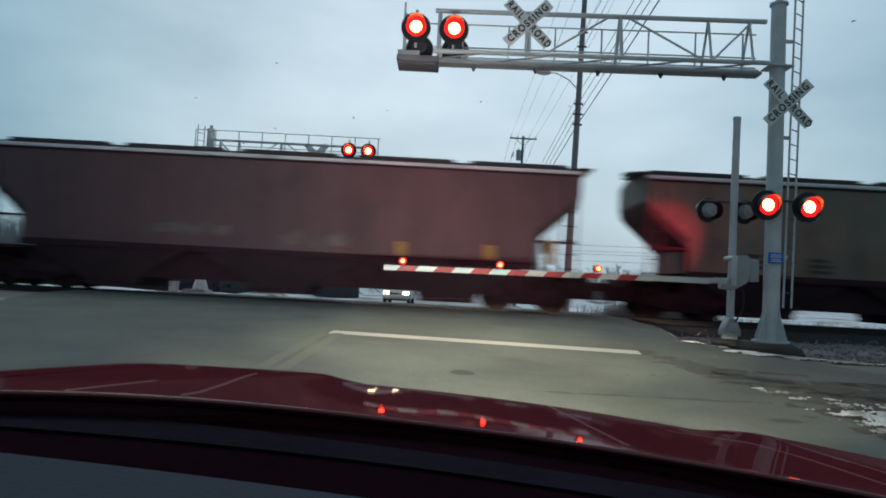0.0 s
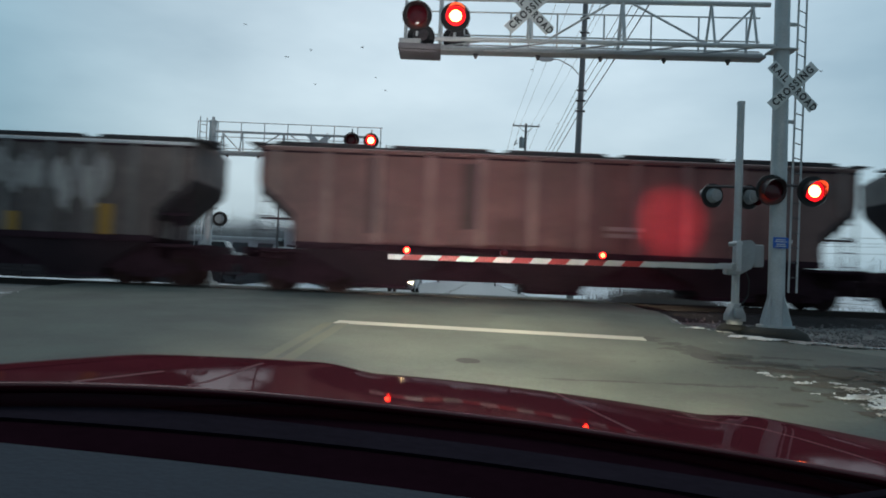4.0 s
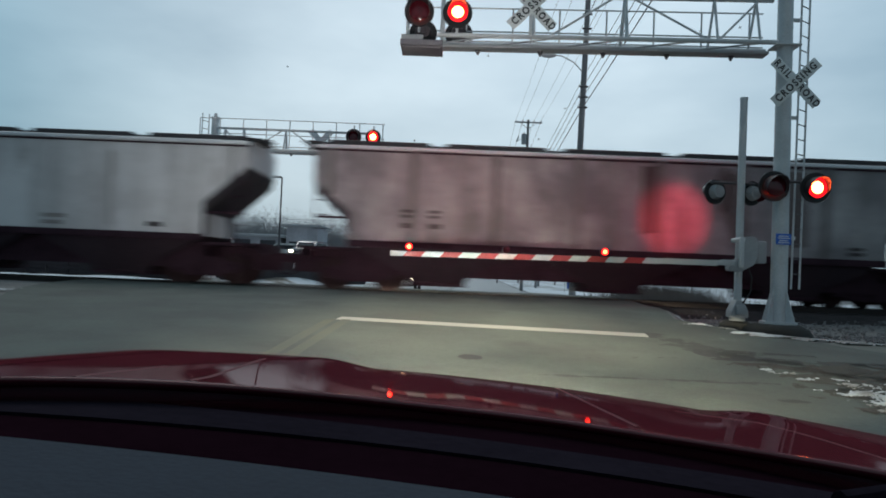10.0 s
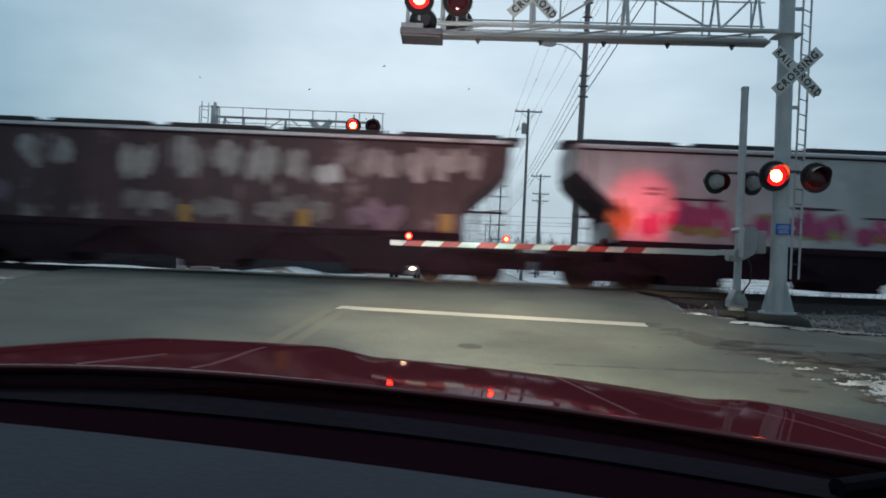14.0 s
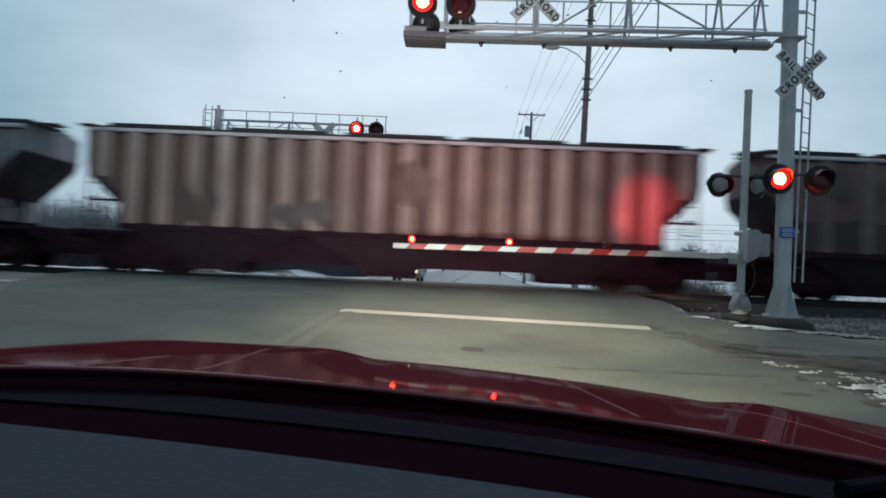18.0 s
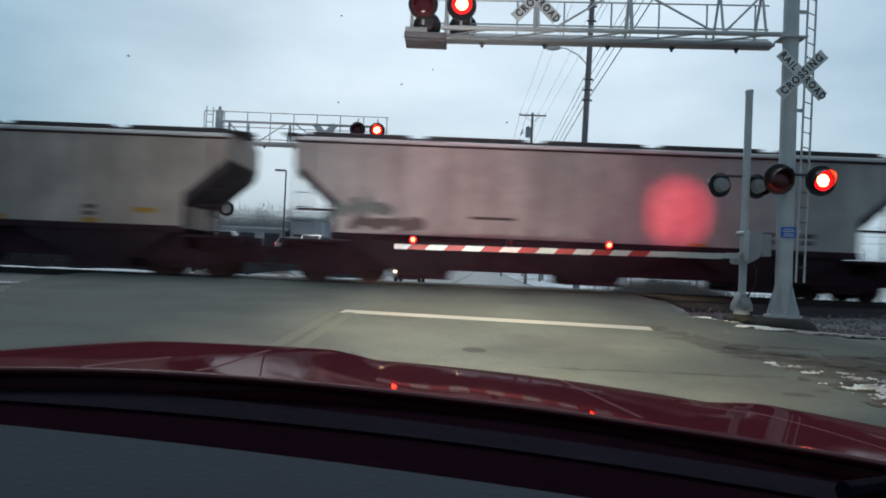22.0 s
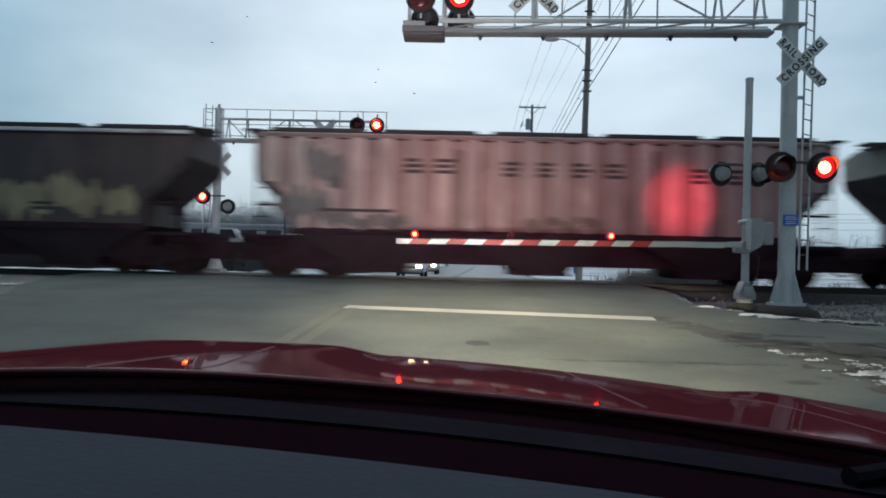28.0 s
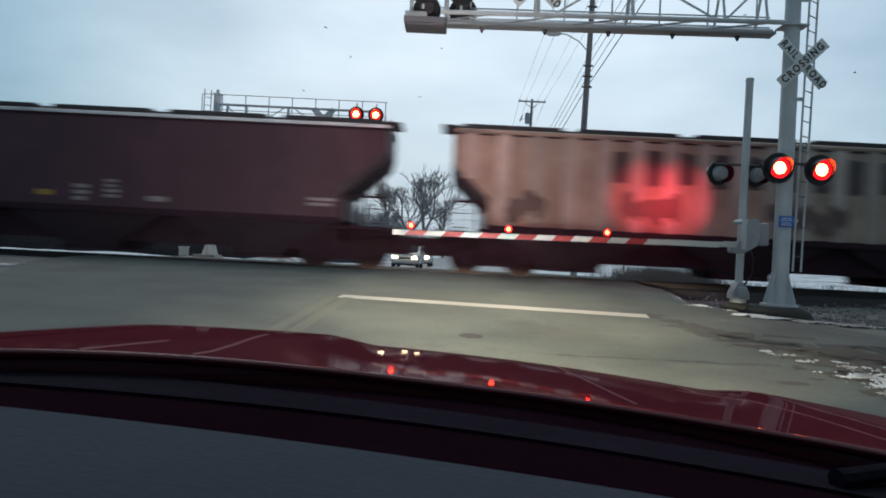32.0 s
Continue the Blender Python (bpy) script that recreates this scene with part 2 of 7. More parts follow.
def thicken(bm, d):
    """Gives an open surface a lower side, d below, and walls round its border."""
    top = list(bm.faces)
    border = [e for e in bm.edges if len(e.link_faces) == 1]
    low = {v: bm.verts.new(v.co - Vector((0, 0, d))) for v in list(bm.verts)}
    for e in border:
        u, v = e.verts
        bm.faces.new((u, v, low[v], low[u]))
    for f in top:
        bm.faces.new([low[v] for v in reversed(f.verts)])


def mesh_of(name, bm, material, smooth=0.0):
    me = bpy.data.meshes.new(name)
    bm.to_mesh(me)
    bm.free()
    for m in (material if isinstance(material, (list, tuple)) else [material]):
        me.materials.append(m)
    if smooth:
        me.shade_smooth()
        me.set_sharp_from_angle(angle=radians(smooth))
    return me


def part(name, bm, material, parent, label="", smooth=40):
    me = bm if isinstance(bm, bpy.types.Mesh) else mesh_of(name, bm, material, smooth)
    ob = new(name, me)
    ob.parent = parent
    if parent is not None and parent.type == "EMPTY":
        ob.location = -parent.location
    if label:
        ob["label"] = label
    return ob


def thing(name, at, label, category, group=""):
    ob = new(name)
    ob.empty_display_size = 0.3
    ob.location = at
    return tagged(ob, label, category, group)


def setting(name, bm, material, label, category, smooth=0):
    ob = new(name, bm if isinstance(bm, bpy.types.Mesh) else mesh_of(name, bm, material, smooth))
    return tagged(ob, label, category, kind="structure")


def lettering(text, size):
    c = bpy.data.curves.new("letters", "FONT")
    c.body, c.size, c.align_x, c.align_y, c.extrude = text, size, "CENTER", "CENTER", 0.002
    c.offset = 0.0065
    c.space_character = 1.34
    ob = bpy.data.objects.new("letters", c)
    me = bpy.data.meshes.new_from_object(ob)
    bpy.data.objects.remove(ob)
    me.materials.clear()
    me.materials.append(SIGNBLACK)
    return me


# ---- ground, road and track ----
PROFILE = ((-60, -1.0), (0, -0.97), (4, -0.82), (8, -0.60), (12, -0.37), (14.2, -0.25), (17, -0.16), (19, -0.13), (25, -0.13), (28, -0.25),
           (34, -0.58), (50, -0.85), (80, -0.95), (3000, -1.0))
ROAD_TURN = 0.052


def rise(y):
    for (a, h), (b, k) in zip(PROFILE, PROFILE[1:]):
        if y <= b:
            return h + (k - h) * (y - a) / (b - a)
    return -1.0


def road_x(y):
    return -1.78 + (y - 12.2) * ROAD_TURN


def road_left(y):
    base = road_x(y) - 6.6
    return base - 2.6 * max(0.0, 1 - abs(y - 20.5) / 7.0) ** 0.6


def road_right(y):
    base = road_x(y) + 6.35
    if y < 14.2:
        base += 6.0 * min(1.0, (14.2 - y) / 8.0) ** 1.2
    return base + 0.7 * max(0.0, 1 - abs(y - 21.0) / 5.0) + 0.45 * max(0.0, 1 - abs(y - 16.4) / 2.4)


YS = [-60, -20, 0, 2, 4, 6, 8, 9, 10, 11, 12, 13, 14.2, 15.5, 16, 17, 18, 19, 19.6, 20.4, 21.2, 22, 22.8, 23.6, 24.4, 25, 26, 27, 28, 30, 32, 34, 38, 42, 46,
      50, 56, 62, 70, 80, 95, 120, 160, 220, 320, 500, 900, 1600, 3000]


def sheet(name, rows, material, label, category, thick=0.0):
    """A strip of ground from rows of points, left to right, one row behind the other."""
    bm = B()
    grid = [[bm.verts.new(p) for p in row] for row in rows]
    for r0, r1 in zip(grid, grid[1:]):
        for i in range(len(r0) - 1):
            bm.faces.new((r0[i], r0[i + 1], r1[i + 1], r1[i]))
    if thick:
        thicken(bm, thick)
    bmesh.ops.recalc_face_normals(bm, faces=bm.faces)
    return setting(name, bm, material, label, category)


GX = (-3000, -800, -200, -90, -50, -30, -20, -16, -14, -12, -10.5, -9, -6, -2, 2, 5, 8, 11, 15, 20, 30, 50, 90, 200, 800, 3000)


def ground_z(x, y):
    wob = 0.07 * noise.noise(Vector((x * 0.35, y * 0.35, 0))) if abs(x) < 60 and y < 120 else 0
    dip = 0.55 if x > 3 and 11.5 < y < 20.5 else 0.16 if 17 < y < 27 else 0.07
    u = min(1.0, max(0.0, (y - 37) / 22))
    v = min(1.0, max(0.0, (-8.6 - x) / 3.5))
    lot = 1.95 * u * u * (3 - 2 * u) * v * v * (3 - 2 * v)
    return rise(y) - dip + wob * 0.5 + lot


sheet("ground", [[(x, y, ground_z(x, y)) for x in GX] for y in YS], SNOWGROUND, "snow-covered winter ground with dead grass", "ground")
sheet("road", [[(road_left(y) + (road_right(y) - road_left(y)) * k / 6, y, rise(y)) for k in range(7)] for y in YS if y <= 1600], ASPHALT,
      "worn grey asphalt road over the railway crossing", "road", 0.3)


sheet("salted_road", [[(road_left(y) + 0.25 + (road_right(y) - road_left(y) - 0.5) * k / 4, y, rise(y) + 0.005) for k in range(5)] for y in YS if 26 <= y <= 400], SALTROAD,
      "pale salt-stained wet asphalt beyond the track", "road")


def strip(name, pts, material, label, category, w, lift=0.006):
    """A painted or laid strip along points (x, y), w wide, just over the road."""
    bm = B()
    prev = None
    for i, (x, y) in enumerate(pts):
        a = Vector(pts[max(0, i - 1)])
        b = Vector(pts[min(len(pts) - 1, i + 1)])
        d = (b - a).normalized()
        nx, ny = -d.y * w / 2, d.x * w / 2
        v = (bm.verts.new((x + nx, y + ny, rise(y + ny) + lift)), bm.verts.new((x - nx, y - ny, rise(y - ny) + lift)))
        if prev:
            bm.faces.new((prev[0], prev[1], v[1], v[0]))
        prev = v
    bmesh.ops.recalc_face_normals(bm, faces=bm.faces)
    for f in bm.faces:
        if f.normal.z < 0:
            f.normal_flip()
    return setting(name, bm, material, label, category)


strip("stop_line", [(-1.82 + 5.2 * k / 12, 12.15 - 0.62 * k / 12) for k in range(13)], ROADWHITE, "worn white stop line across the lane", "road marking", 0.42)
for off in (-0.13, 0.13):
    strip("centre_line", [(road_x(y) + off, y) for y in (0, 4, 8, 10, 12)], ROADYELLOW, "faded yellow centre line", "road marking", 0.17)
    strip("far_centre_line", [(road_x(y) + off, y) for y in (28, 34, 50, 80, 160)], ROADYELLOW, "faded yellow centre line beyond the track", "road marking", 0.11, 0.010)
strip("road_crack", [(3.4, 11.6), (3.6, 10.9), (3.8, 10.2), (4.1, 9.8), (4.6, 9.45), (5.6, 9.42), (7.5, 9.5)], PATCH, "dark tar-filled crack in the asphalt", "road crack", 0.03, 0.004)
strip("road_crack", [(1.1, 7.95), (1.9, 7.9), (2.7, 7.93), (3.5, 7.92)], PATCH, "dark crack in the asphalt", "road crack", 0.02, 0.004)


def blot(name, x, y, rx, ry, material, label, category, seed, lift=0.008, high=0.0):
    """An uneven flat patch, or a low heap if high."""
    rnd = random.Random(seed)
    bm = B()
    n = 18
    rings = []
    for k, f in enumerate((1.0, 0.72, 0.4)):
        ring = []
        for i in range(n):
            a = math.tau * i / n
            q = f * (1 + 0.32 * noise.noise(Vector((math.cos(a) * 1.7 + seed, math.sin(a) * 1.7, seed * 0.37))) + 0.12 * (rnd.random() - 0.5))
            px, py = x + rx * q * math.cos(a), y + ry * q * math.sin(a)
            ring.append(bm.verts.new((px, py, rise(py) + lift + high * (0, 0.7, 1.0)[k] * (0.7 + 0.5 * rnd.random()))))
        rings.append(ring)
    for r0, r1 in zip(rings, rings[1:]):
        for i in range(n):
            j = (i + 1) % n
            bm.faces.new((r0[i], r0[j], r1[j], r1[i]))
    bm.faces.new(rings[-1])
    return setting(name, bm, material, label, category, 60 if high else 0)


sheet("gravel_shoulder", [[(x, y, rise(y) - 0.012 - 0.02 * noise.noise(Vector((x, y, 4)))) for x in (4.6, 6, 7.5, 9, 11, 14, 18, 24, 40)] for y in (-20, 0, 4, 6, 7, 8, 9, 10, 10.8, 11.6)],
      SHOULDER, "dirty grey gravel shoulder with frozen mud", "shoulder", 0.3)


def verge_z(x, y):
    """The gravel hollow round the mast lies lower than the road."""
    u = min(1.0, max(0.0, (x - road_right(y)) / 0.7))
    v = min(1.0, max(0.0, (y - 11.5) / 1.9))
    return rise(y) - 0.02 - 0.33 * u * u * (3 - 2 * u) * v * v * (3 - 2 * v) - 0.04 * noise.noise(Vector((x * 1.3, y * 1.3, 4)))


sheet("gravel_verge", [[(x, y, verge_z(x, y)) for x in [road_right(y) - 0.15 + k for k in (0, 0.2, 0.35, 0.5, 0.7, 0.9, 1.3, 1.8, 2.4, 3, 3.6, 4.2, 5, 6, 8, 11, 16, 26, 50, 80)]]
                       for y in (11.3, 11.7, 12.1, 12.4, 12.7, 13.1, 13.6, 14.2, 14.8, 15.4, 16, 16.6, 17.2, 18, 18.9)], VERGE, "dark gravel verge with traces of snow round the signal mast", "gravel", 0.3)


def seat_z(x, y):
    return verge_z(x, y) if x > road_right(y) - 0.1 and 11.5 < y < 18.9 else rise(y)


def ragged(name, x, y, rx, ry, share, seed, material, label, category, lift=0.0155, tilt=0.0, puff=1.0, crumb=0.5):
    """A thin ragged patch with holes, thicker in its middle by puff, in one mesh."""
    step = 0.022
    nx, ny = int(2 * rx / step), int(2 * ry / step)
    level = {}
    for i in range(nx + 1):
        for j in range(ny + 1):
            u, v = 2 * i / nx - 1, 2 * j / ny - 1
            px, py = x + rx * u * math.cos(tilt) - ry * v * math.sin(tilt), y + rx * u * math.sin(tilt) + ry * v * math.cos(tilt)
            q = 1 - math.hypot(u, v)
            w = noise.noise(Vector((px * 3.1, py * 4.3, seed))) + 0.6 * noise.noise(Vector((px * 9, py * 11, seed + 5))) + crumb * noise.noise(Vector((px * 25, py * 28, seed + 9)))
            level[i, j] = (px, py, w + 1.1 * min(q, 0.45) - 0.5 + share)
    bm = B()
    put = {}

    def vert(k):
        if k not in put:
            px, py, h = level[k]
            put[k] = bm.verts.new((px, py, seat_z(px, py) + lift + puff * lift * min(1.6, 2.6 * max(-0.1, h))))
        return put[k]
    for i in range(nx):
        for j in range(ny):
            ks = ((i, j), (i + 1, j), (i + 1, j + 1), (i, j + 1))
            if sum(level[k][2] for k in ks) > 0:
                bm.faces.new([vert(k) for k in ks])
    if not bm.faces:
        bm.free()
        return None
    return setting(name, bm, material, label, category, 60)


sheet("gravel_verge", [[(x, y, rise(y) - 0.03 - 0.03 * noise.noise(Vector((x, y, 9)))) for x in (-80, -40, -24, -18, -15, -13, -11.5, road_left(y) + 0.2)] for y in (9, 11, 12.5, 13.5, 14.5, 15.5, 16.5, 17.5, 18.6)],
      VERGE, "dark gravel verge with traces of snow beside the track", "gravel", 0.3)
blot("manhole_cover", 0.36, 8.85, 0.16, 0.16, PATCH, "dark round manhole cover in the lane", "manhole cover", 3)
blot("dark_patch", 3.76, 9.95, 0.17, 0.36, PATCH, "dark broken asphalt beside the stop line", "road patch", 5, 0.0045)
blot("dark_patch", 3.95, 9.5, 0.3, 0.13, PATCH, "dark broken asphalt beside the stop line", "road patch", 8, 0.005)
blot("dark_patch", 3.58, 7.08, 0.17, 0.075, PATCH, "small dark hollow in the asphalt", "road patch", 6)
STAIN = mat("dark_wet_stain", (0.033, 0.036, 0.030), 0.8, 0, 0.3, 2.0, 25, 0.1)
OLIVEMUD = mat("thin_olive_mud", (0.046, 0.042, 0.031), 0.95, 0, 0.35, 1.5, 22, 0.25)
for i, (x, y, rx, ry, share, tilt) in enumerate(((3.62, 11.3, 0.9, 0.26, 0.2, -1.25), (3.88, 10.25, 0.62, 0.36, 0.42, -0.9), (4.05, 9.85, 0.3, 0.16, 0.6, -0.7), (4.4, 9.6, 0.6, 0.24, 0.3, -0.4), (5.2, 9.44, 1.1, 0.2, 0.3, 0.03),
                                                 (6.6, 9.5, 1.1, 0.22, 0.3, 0.05), (4.6, 10.1, 0.9, 0.16, 0.15, -0.12), (1.9, 7.93, 0.9, 0.06, 0.2, 0.0), (3.2, 7.94, 0.7, 0.08, 0.3, 0.02), (2.4, 9.28, 0.9, 0.03, 0.1, 0.22))):
    ragged("road_stain", x, y, rx, ry, share, 110 + i, STAIN, "dark uneven stain along a worn seam of the asphalt", "road stain", 0.0042, tilt, 0.0)
for i, (x, y, rx, ry, share, tilt) in enumerate(((4.5, 8.95, 0.9, 0.3, 0.2, -0.3), (5.6, 8.9, 1.1, 0.46, 0.35, 0.05), (5.0, 8.25, 0.95, 0.5, 0.35, -0.2), (6.2, 8.2, 1.0, 0.6, 0.4, 0.0), (4.6, 7.5, 0.7, 0.4, 0.2, -0.2), (5.4, 7.4, 1.0, 0.5, 0.35, 0.0),
                                                 (4.75, 6.7, 0.7, 0.4, 0.25, 0.0))):
    ragged("mud_patch", x, y, rx, ry, share, 140 + i, OLIVEMUD if i % 3 else DIRT, "thin uneven mud smeared over the shoulder", "mud", 0.0062, tilt, 0.0)
for i, (x, y, rx, ry, share) in enumerate(((4.10, 8.80, 0.12, 0.06, 0.1), (4.22, 8.62, 0.24, 0.10, 0.08), (4.52, 8.28, 0.34, 0.12, 0.05), (4.95, 8.0, 0.45, 0.18, 0.05), (4.5, 7.62, 0.46, 0.2, 0.12), (5.0, 7.5, 0.5, 0.26, 0.15),
                                           (4.7, 7.2, 0.5, 0.25, 0.1), (4.6, 6.8, 0.4, 0.2, 0.1), (3.3, 7.97, 0.4, 0.02, -0.15))):
    ragged("snow_patch", x, y, rx, ry, share, 20 + i, SNOW, "thin ragged patch of old snow on the muddy shoulder", "snow", 0.009, 0.0, 1.0, 0.95)
for i, (x, y, rx, ry, share) in enumerate(((5.35, 12.2, 0.35, 0.1, 0.6), (5.8, 12.0, 0.55, 0.13, 0.6), (6.5, 11.82, 0.65, 0.16, 0.6), (7.3, 11.62, 0.75, 0.2, 0.6), (8.4, 11.35, 1.0, 0.26, 0.5), (9.8, 11.2, 1.2, 0.3, 0.4),
                                           (4.95, 13.3, 0.4, 0.14, 0.3), (5.3, 12.95, 0.3, 0.1, 0.2), (7.6, 12.5, 1.5, 0.4, 0.15), (9.2, 12.6, 1.4, 0.5, 0.15), (5.6, 15.9, 0.5, 0.4, -0.1), (-9.6, 14.6, 0.7, 0.5, -0.1), (-12.5, 16.8, 1.6, 0.8, -0.1))):
    ragged("snow_patch", x, y, rx, ry, share, 60 + i, SNOW, "ragged ridge of old snow along the road edge", "snow")

TRACK_Y, RAIL_Z = 22.0, -0.12


def track():
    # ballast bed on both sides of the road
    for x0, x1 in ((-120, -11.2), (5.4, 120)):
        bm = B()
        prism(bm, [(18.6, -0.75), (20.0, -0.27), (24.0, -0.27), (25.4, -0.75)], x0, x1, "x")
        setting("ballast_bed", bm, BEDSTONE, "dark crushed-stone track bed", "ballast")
    for y in (TRACK_Y - 0.72, TRACK_Y + 0.72):
        ob = thing("rail", (0, y, RAIL_Z - 0.16), "rusty steel rail with a worn bright head", "rail", "rails of the track")
        bm = B()
        box(bm, (0, y, RAIL_Z - 0.02), (240, 0.07, 0.04))
        part("rail_head", bm, RAILSTEEL, ob)
        bm = B()
        box(bm, (0, y, RAIL_Z - 0.09), (240, 0.02, 0.10))
        part("rail_web", bm, RAILSTEEL, ob)
        bm = B()
        box(bm, (0, y, RAIL_Z - 0.15), (240, 0.14, 0.02))
        part("rail_foot", bm, RAILSTEEL, ob)
    bm = B()
    box(bm, (0, 0, 0), (0.23, 2.6, 0.16), bevel=0.01)
    tie = mesh_of("tie", bm, TIMBER)
    for i in range(26):
        for s in (1, -1):
            x = 6.0 + 0.55 * i if s > 0 else -11.6 - 0.55 * i
            ob = new("railway_tie", tie)
            ob.location = (x, TRACK_Y, RAIL_Z - 0.24 + 0.004)
            tagged(ob, "dark timber railway tie in the ballast", "tie", "ties under the track")
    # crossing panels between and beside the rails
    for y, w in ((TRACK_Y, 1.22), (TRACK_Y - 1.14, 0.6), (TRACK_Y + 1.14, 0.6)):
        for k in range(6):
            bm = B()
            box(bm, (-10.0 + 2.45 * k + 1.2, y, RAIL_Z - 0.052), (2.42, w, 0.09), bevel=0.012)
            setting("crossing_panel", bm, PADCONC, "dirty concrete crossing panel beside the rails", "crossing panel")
    # loose stones near the mast
    rnd = random.Random(7)
    base = B()
    bmesh.ops.create_icosphere(base, subdivisions=1, radius=1.0)
    ico_v, ico_f = [v.co.copy() for v in base.verts], [[v.index for v in f.verts] for f in base.faces]
    base.free()
    verts, faces = [], []
    for i in range(3200):
        x, y = rnd.uniform(5.2, 17), rnd.uniform(14.6, 19.6)
        if rnd.random() < 0.5:
            x, y = rnd.uniform(5.4, 12), rnd.uniform(12.4, 15.5)
        if x < road_right(y) + 0.3:
            continue
        s = rnd.uniform(0.02, 0.055)
        z = verge_z(x, y) if y < 18.75 else -0.75 + 0.34 * (y - 18.6)
        m = Matrix.Translation((x, y, z + s * 0.2)) @ Euler((rnd.random() * 6, rnd.random() * 6, 0)).to_matrix().to_4x4() @ Matrix.Diagonal((s, s * 0.75, s * 0.6, 1))
        k = len(verts)
        verts.extend(m @ v for v in ico_v)
        faces.extend([k + j for j in f] for f in ico_f)
    me = bpy.data.meshes.new("loose_ballast")
    me.from_pydata(verts, [], faces)
    me.materials.append(BALLAST)
    ob = new("loose_ballast", me)
    tagged(ob, "scattered dark ballast stones beside the track", "stones", kind="stuff")


track()


# ---- crossing signals ----
FLASHERS = []          # (lens, its pose lit, half-way and dark, the half of the beat in which it is lit)


def lens_mesh(r, core=LIT_CORE, share=0.66, ring=RING_HALO, back=LENSDARK):
    """A two-faced roundel: a lit face towards -y and a dark face towards +y."""
    bm = B()
    n = 24
    for k, (ri, ro, y, m) in enumerate(((0.0, r * share, -0.022, 0), (r * share, r, -0.016, 1))):
        outer = [bm.verts.new((ro * math.cos(math.tau * i / n), y + (0 if ri == 0 else 0.006), ro * math.sin(math.tau * i / n))) for i in range(n)]
        if ri == 0:
            f = bm.faces.new(outer)
            f.material_index = m
        else:
            inner = [bm.verts.new((ri * math.cos(math.tau * i / n), y - 0.006, ri * math.sin(math.tau * i / n))) for i in range(n)]
            for i in range(n):
                j = (i + 1) % n
                f = bm.faces.new((outer[i], outer[j], inner[j], inner[i]))
                f.material_index = m
    rings = [[bm.verts.new((q * math.cos(math.tau * i / n), y, q * math.sin(math.tau * i / n))) for i in range(n)] for q, y in ((r, 0.02), (r * 0.8, 0.04), (r * 0.5, 0.055), (r * 0.2, 0.062))]
    for r0, r1 in zip(rings, rings[1:]):
        for i in range(n):
            j = (i + 1) % n
            f = bm.faces.new((r0[i], r0[j], r1[j], r1[i]))
            f.material_index = 2
    f = bm.faces.new(rings[-1])
    f.material_index = 2
    ring0 = [bm.verts.new((r * math.cos(math.tau * i / n), -0.01, r * math.sin(math.tau * i / n))) for i in range(n)]
    ring1 = [bm.verts.new((r * math.cos(math.tau * i / n), 0.02, r * math.sin(math.tau * i / n))) for i in range(n)]
    for i in range(n):
        j = (i + 1) % n
        f = bm.faces.new((ring0[i], ring0[j], ring1[j], ring1[i]))
        f.material_index = 2
    bmesh.ops.recalc_face_normals(bm, faces=bm.faces)
    return mesh_of("lens", bm, [core, ring, back], 50)


# oversized roundel: its outer ring holds the lamp's halo
LENS = lens_mesh(0.205, share=0.60)
# unseen shutter that blocks the track-side beams to make them blink
SHUTTER = mat("matt_dark_red_shutter", (0.06, 0.006, 0.01), 0.95, 0.0, 0.2, 8, 60, 0.0, shine=0.0, rvar=0.03)
SHUTLENS = lens_mesh(0.205, SHUTTER, 0.60, SHUTTER, SHUTTER)


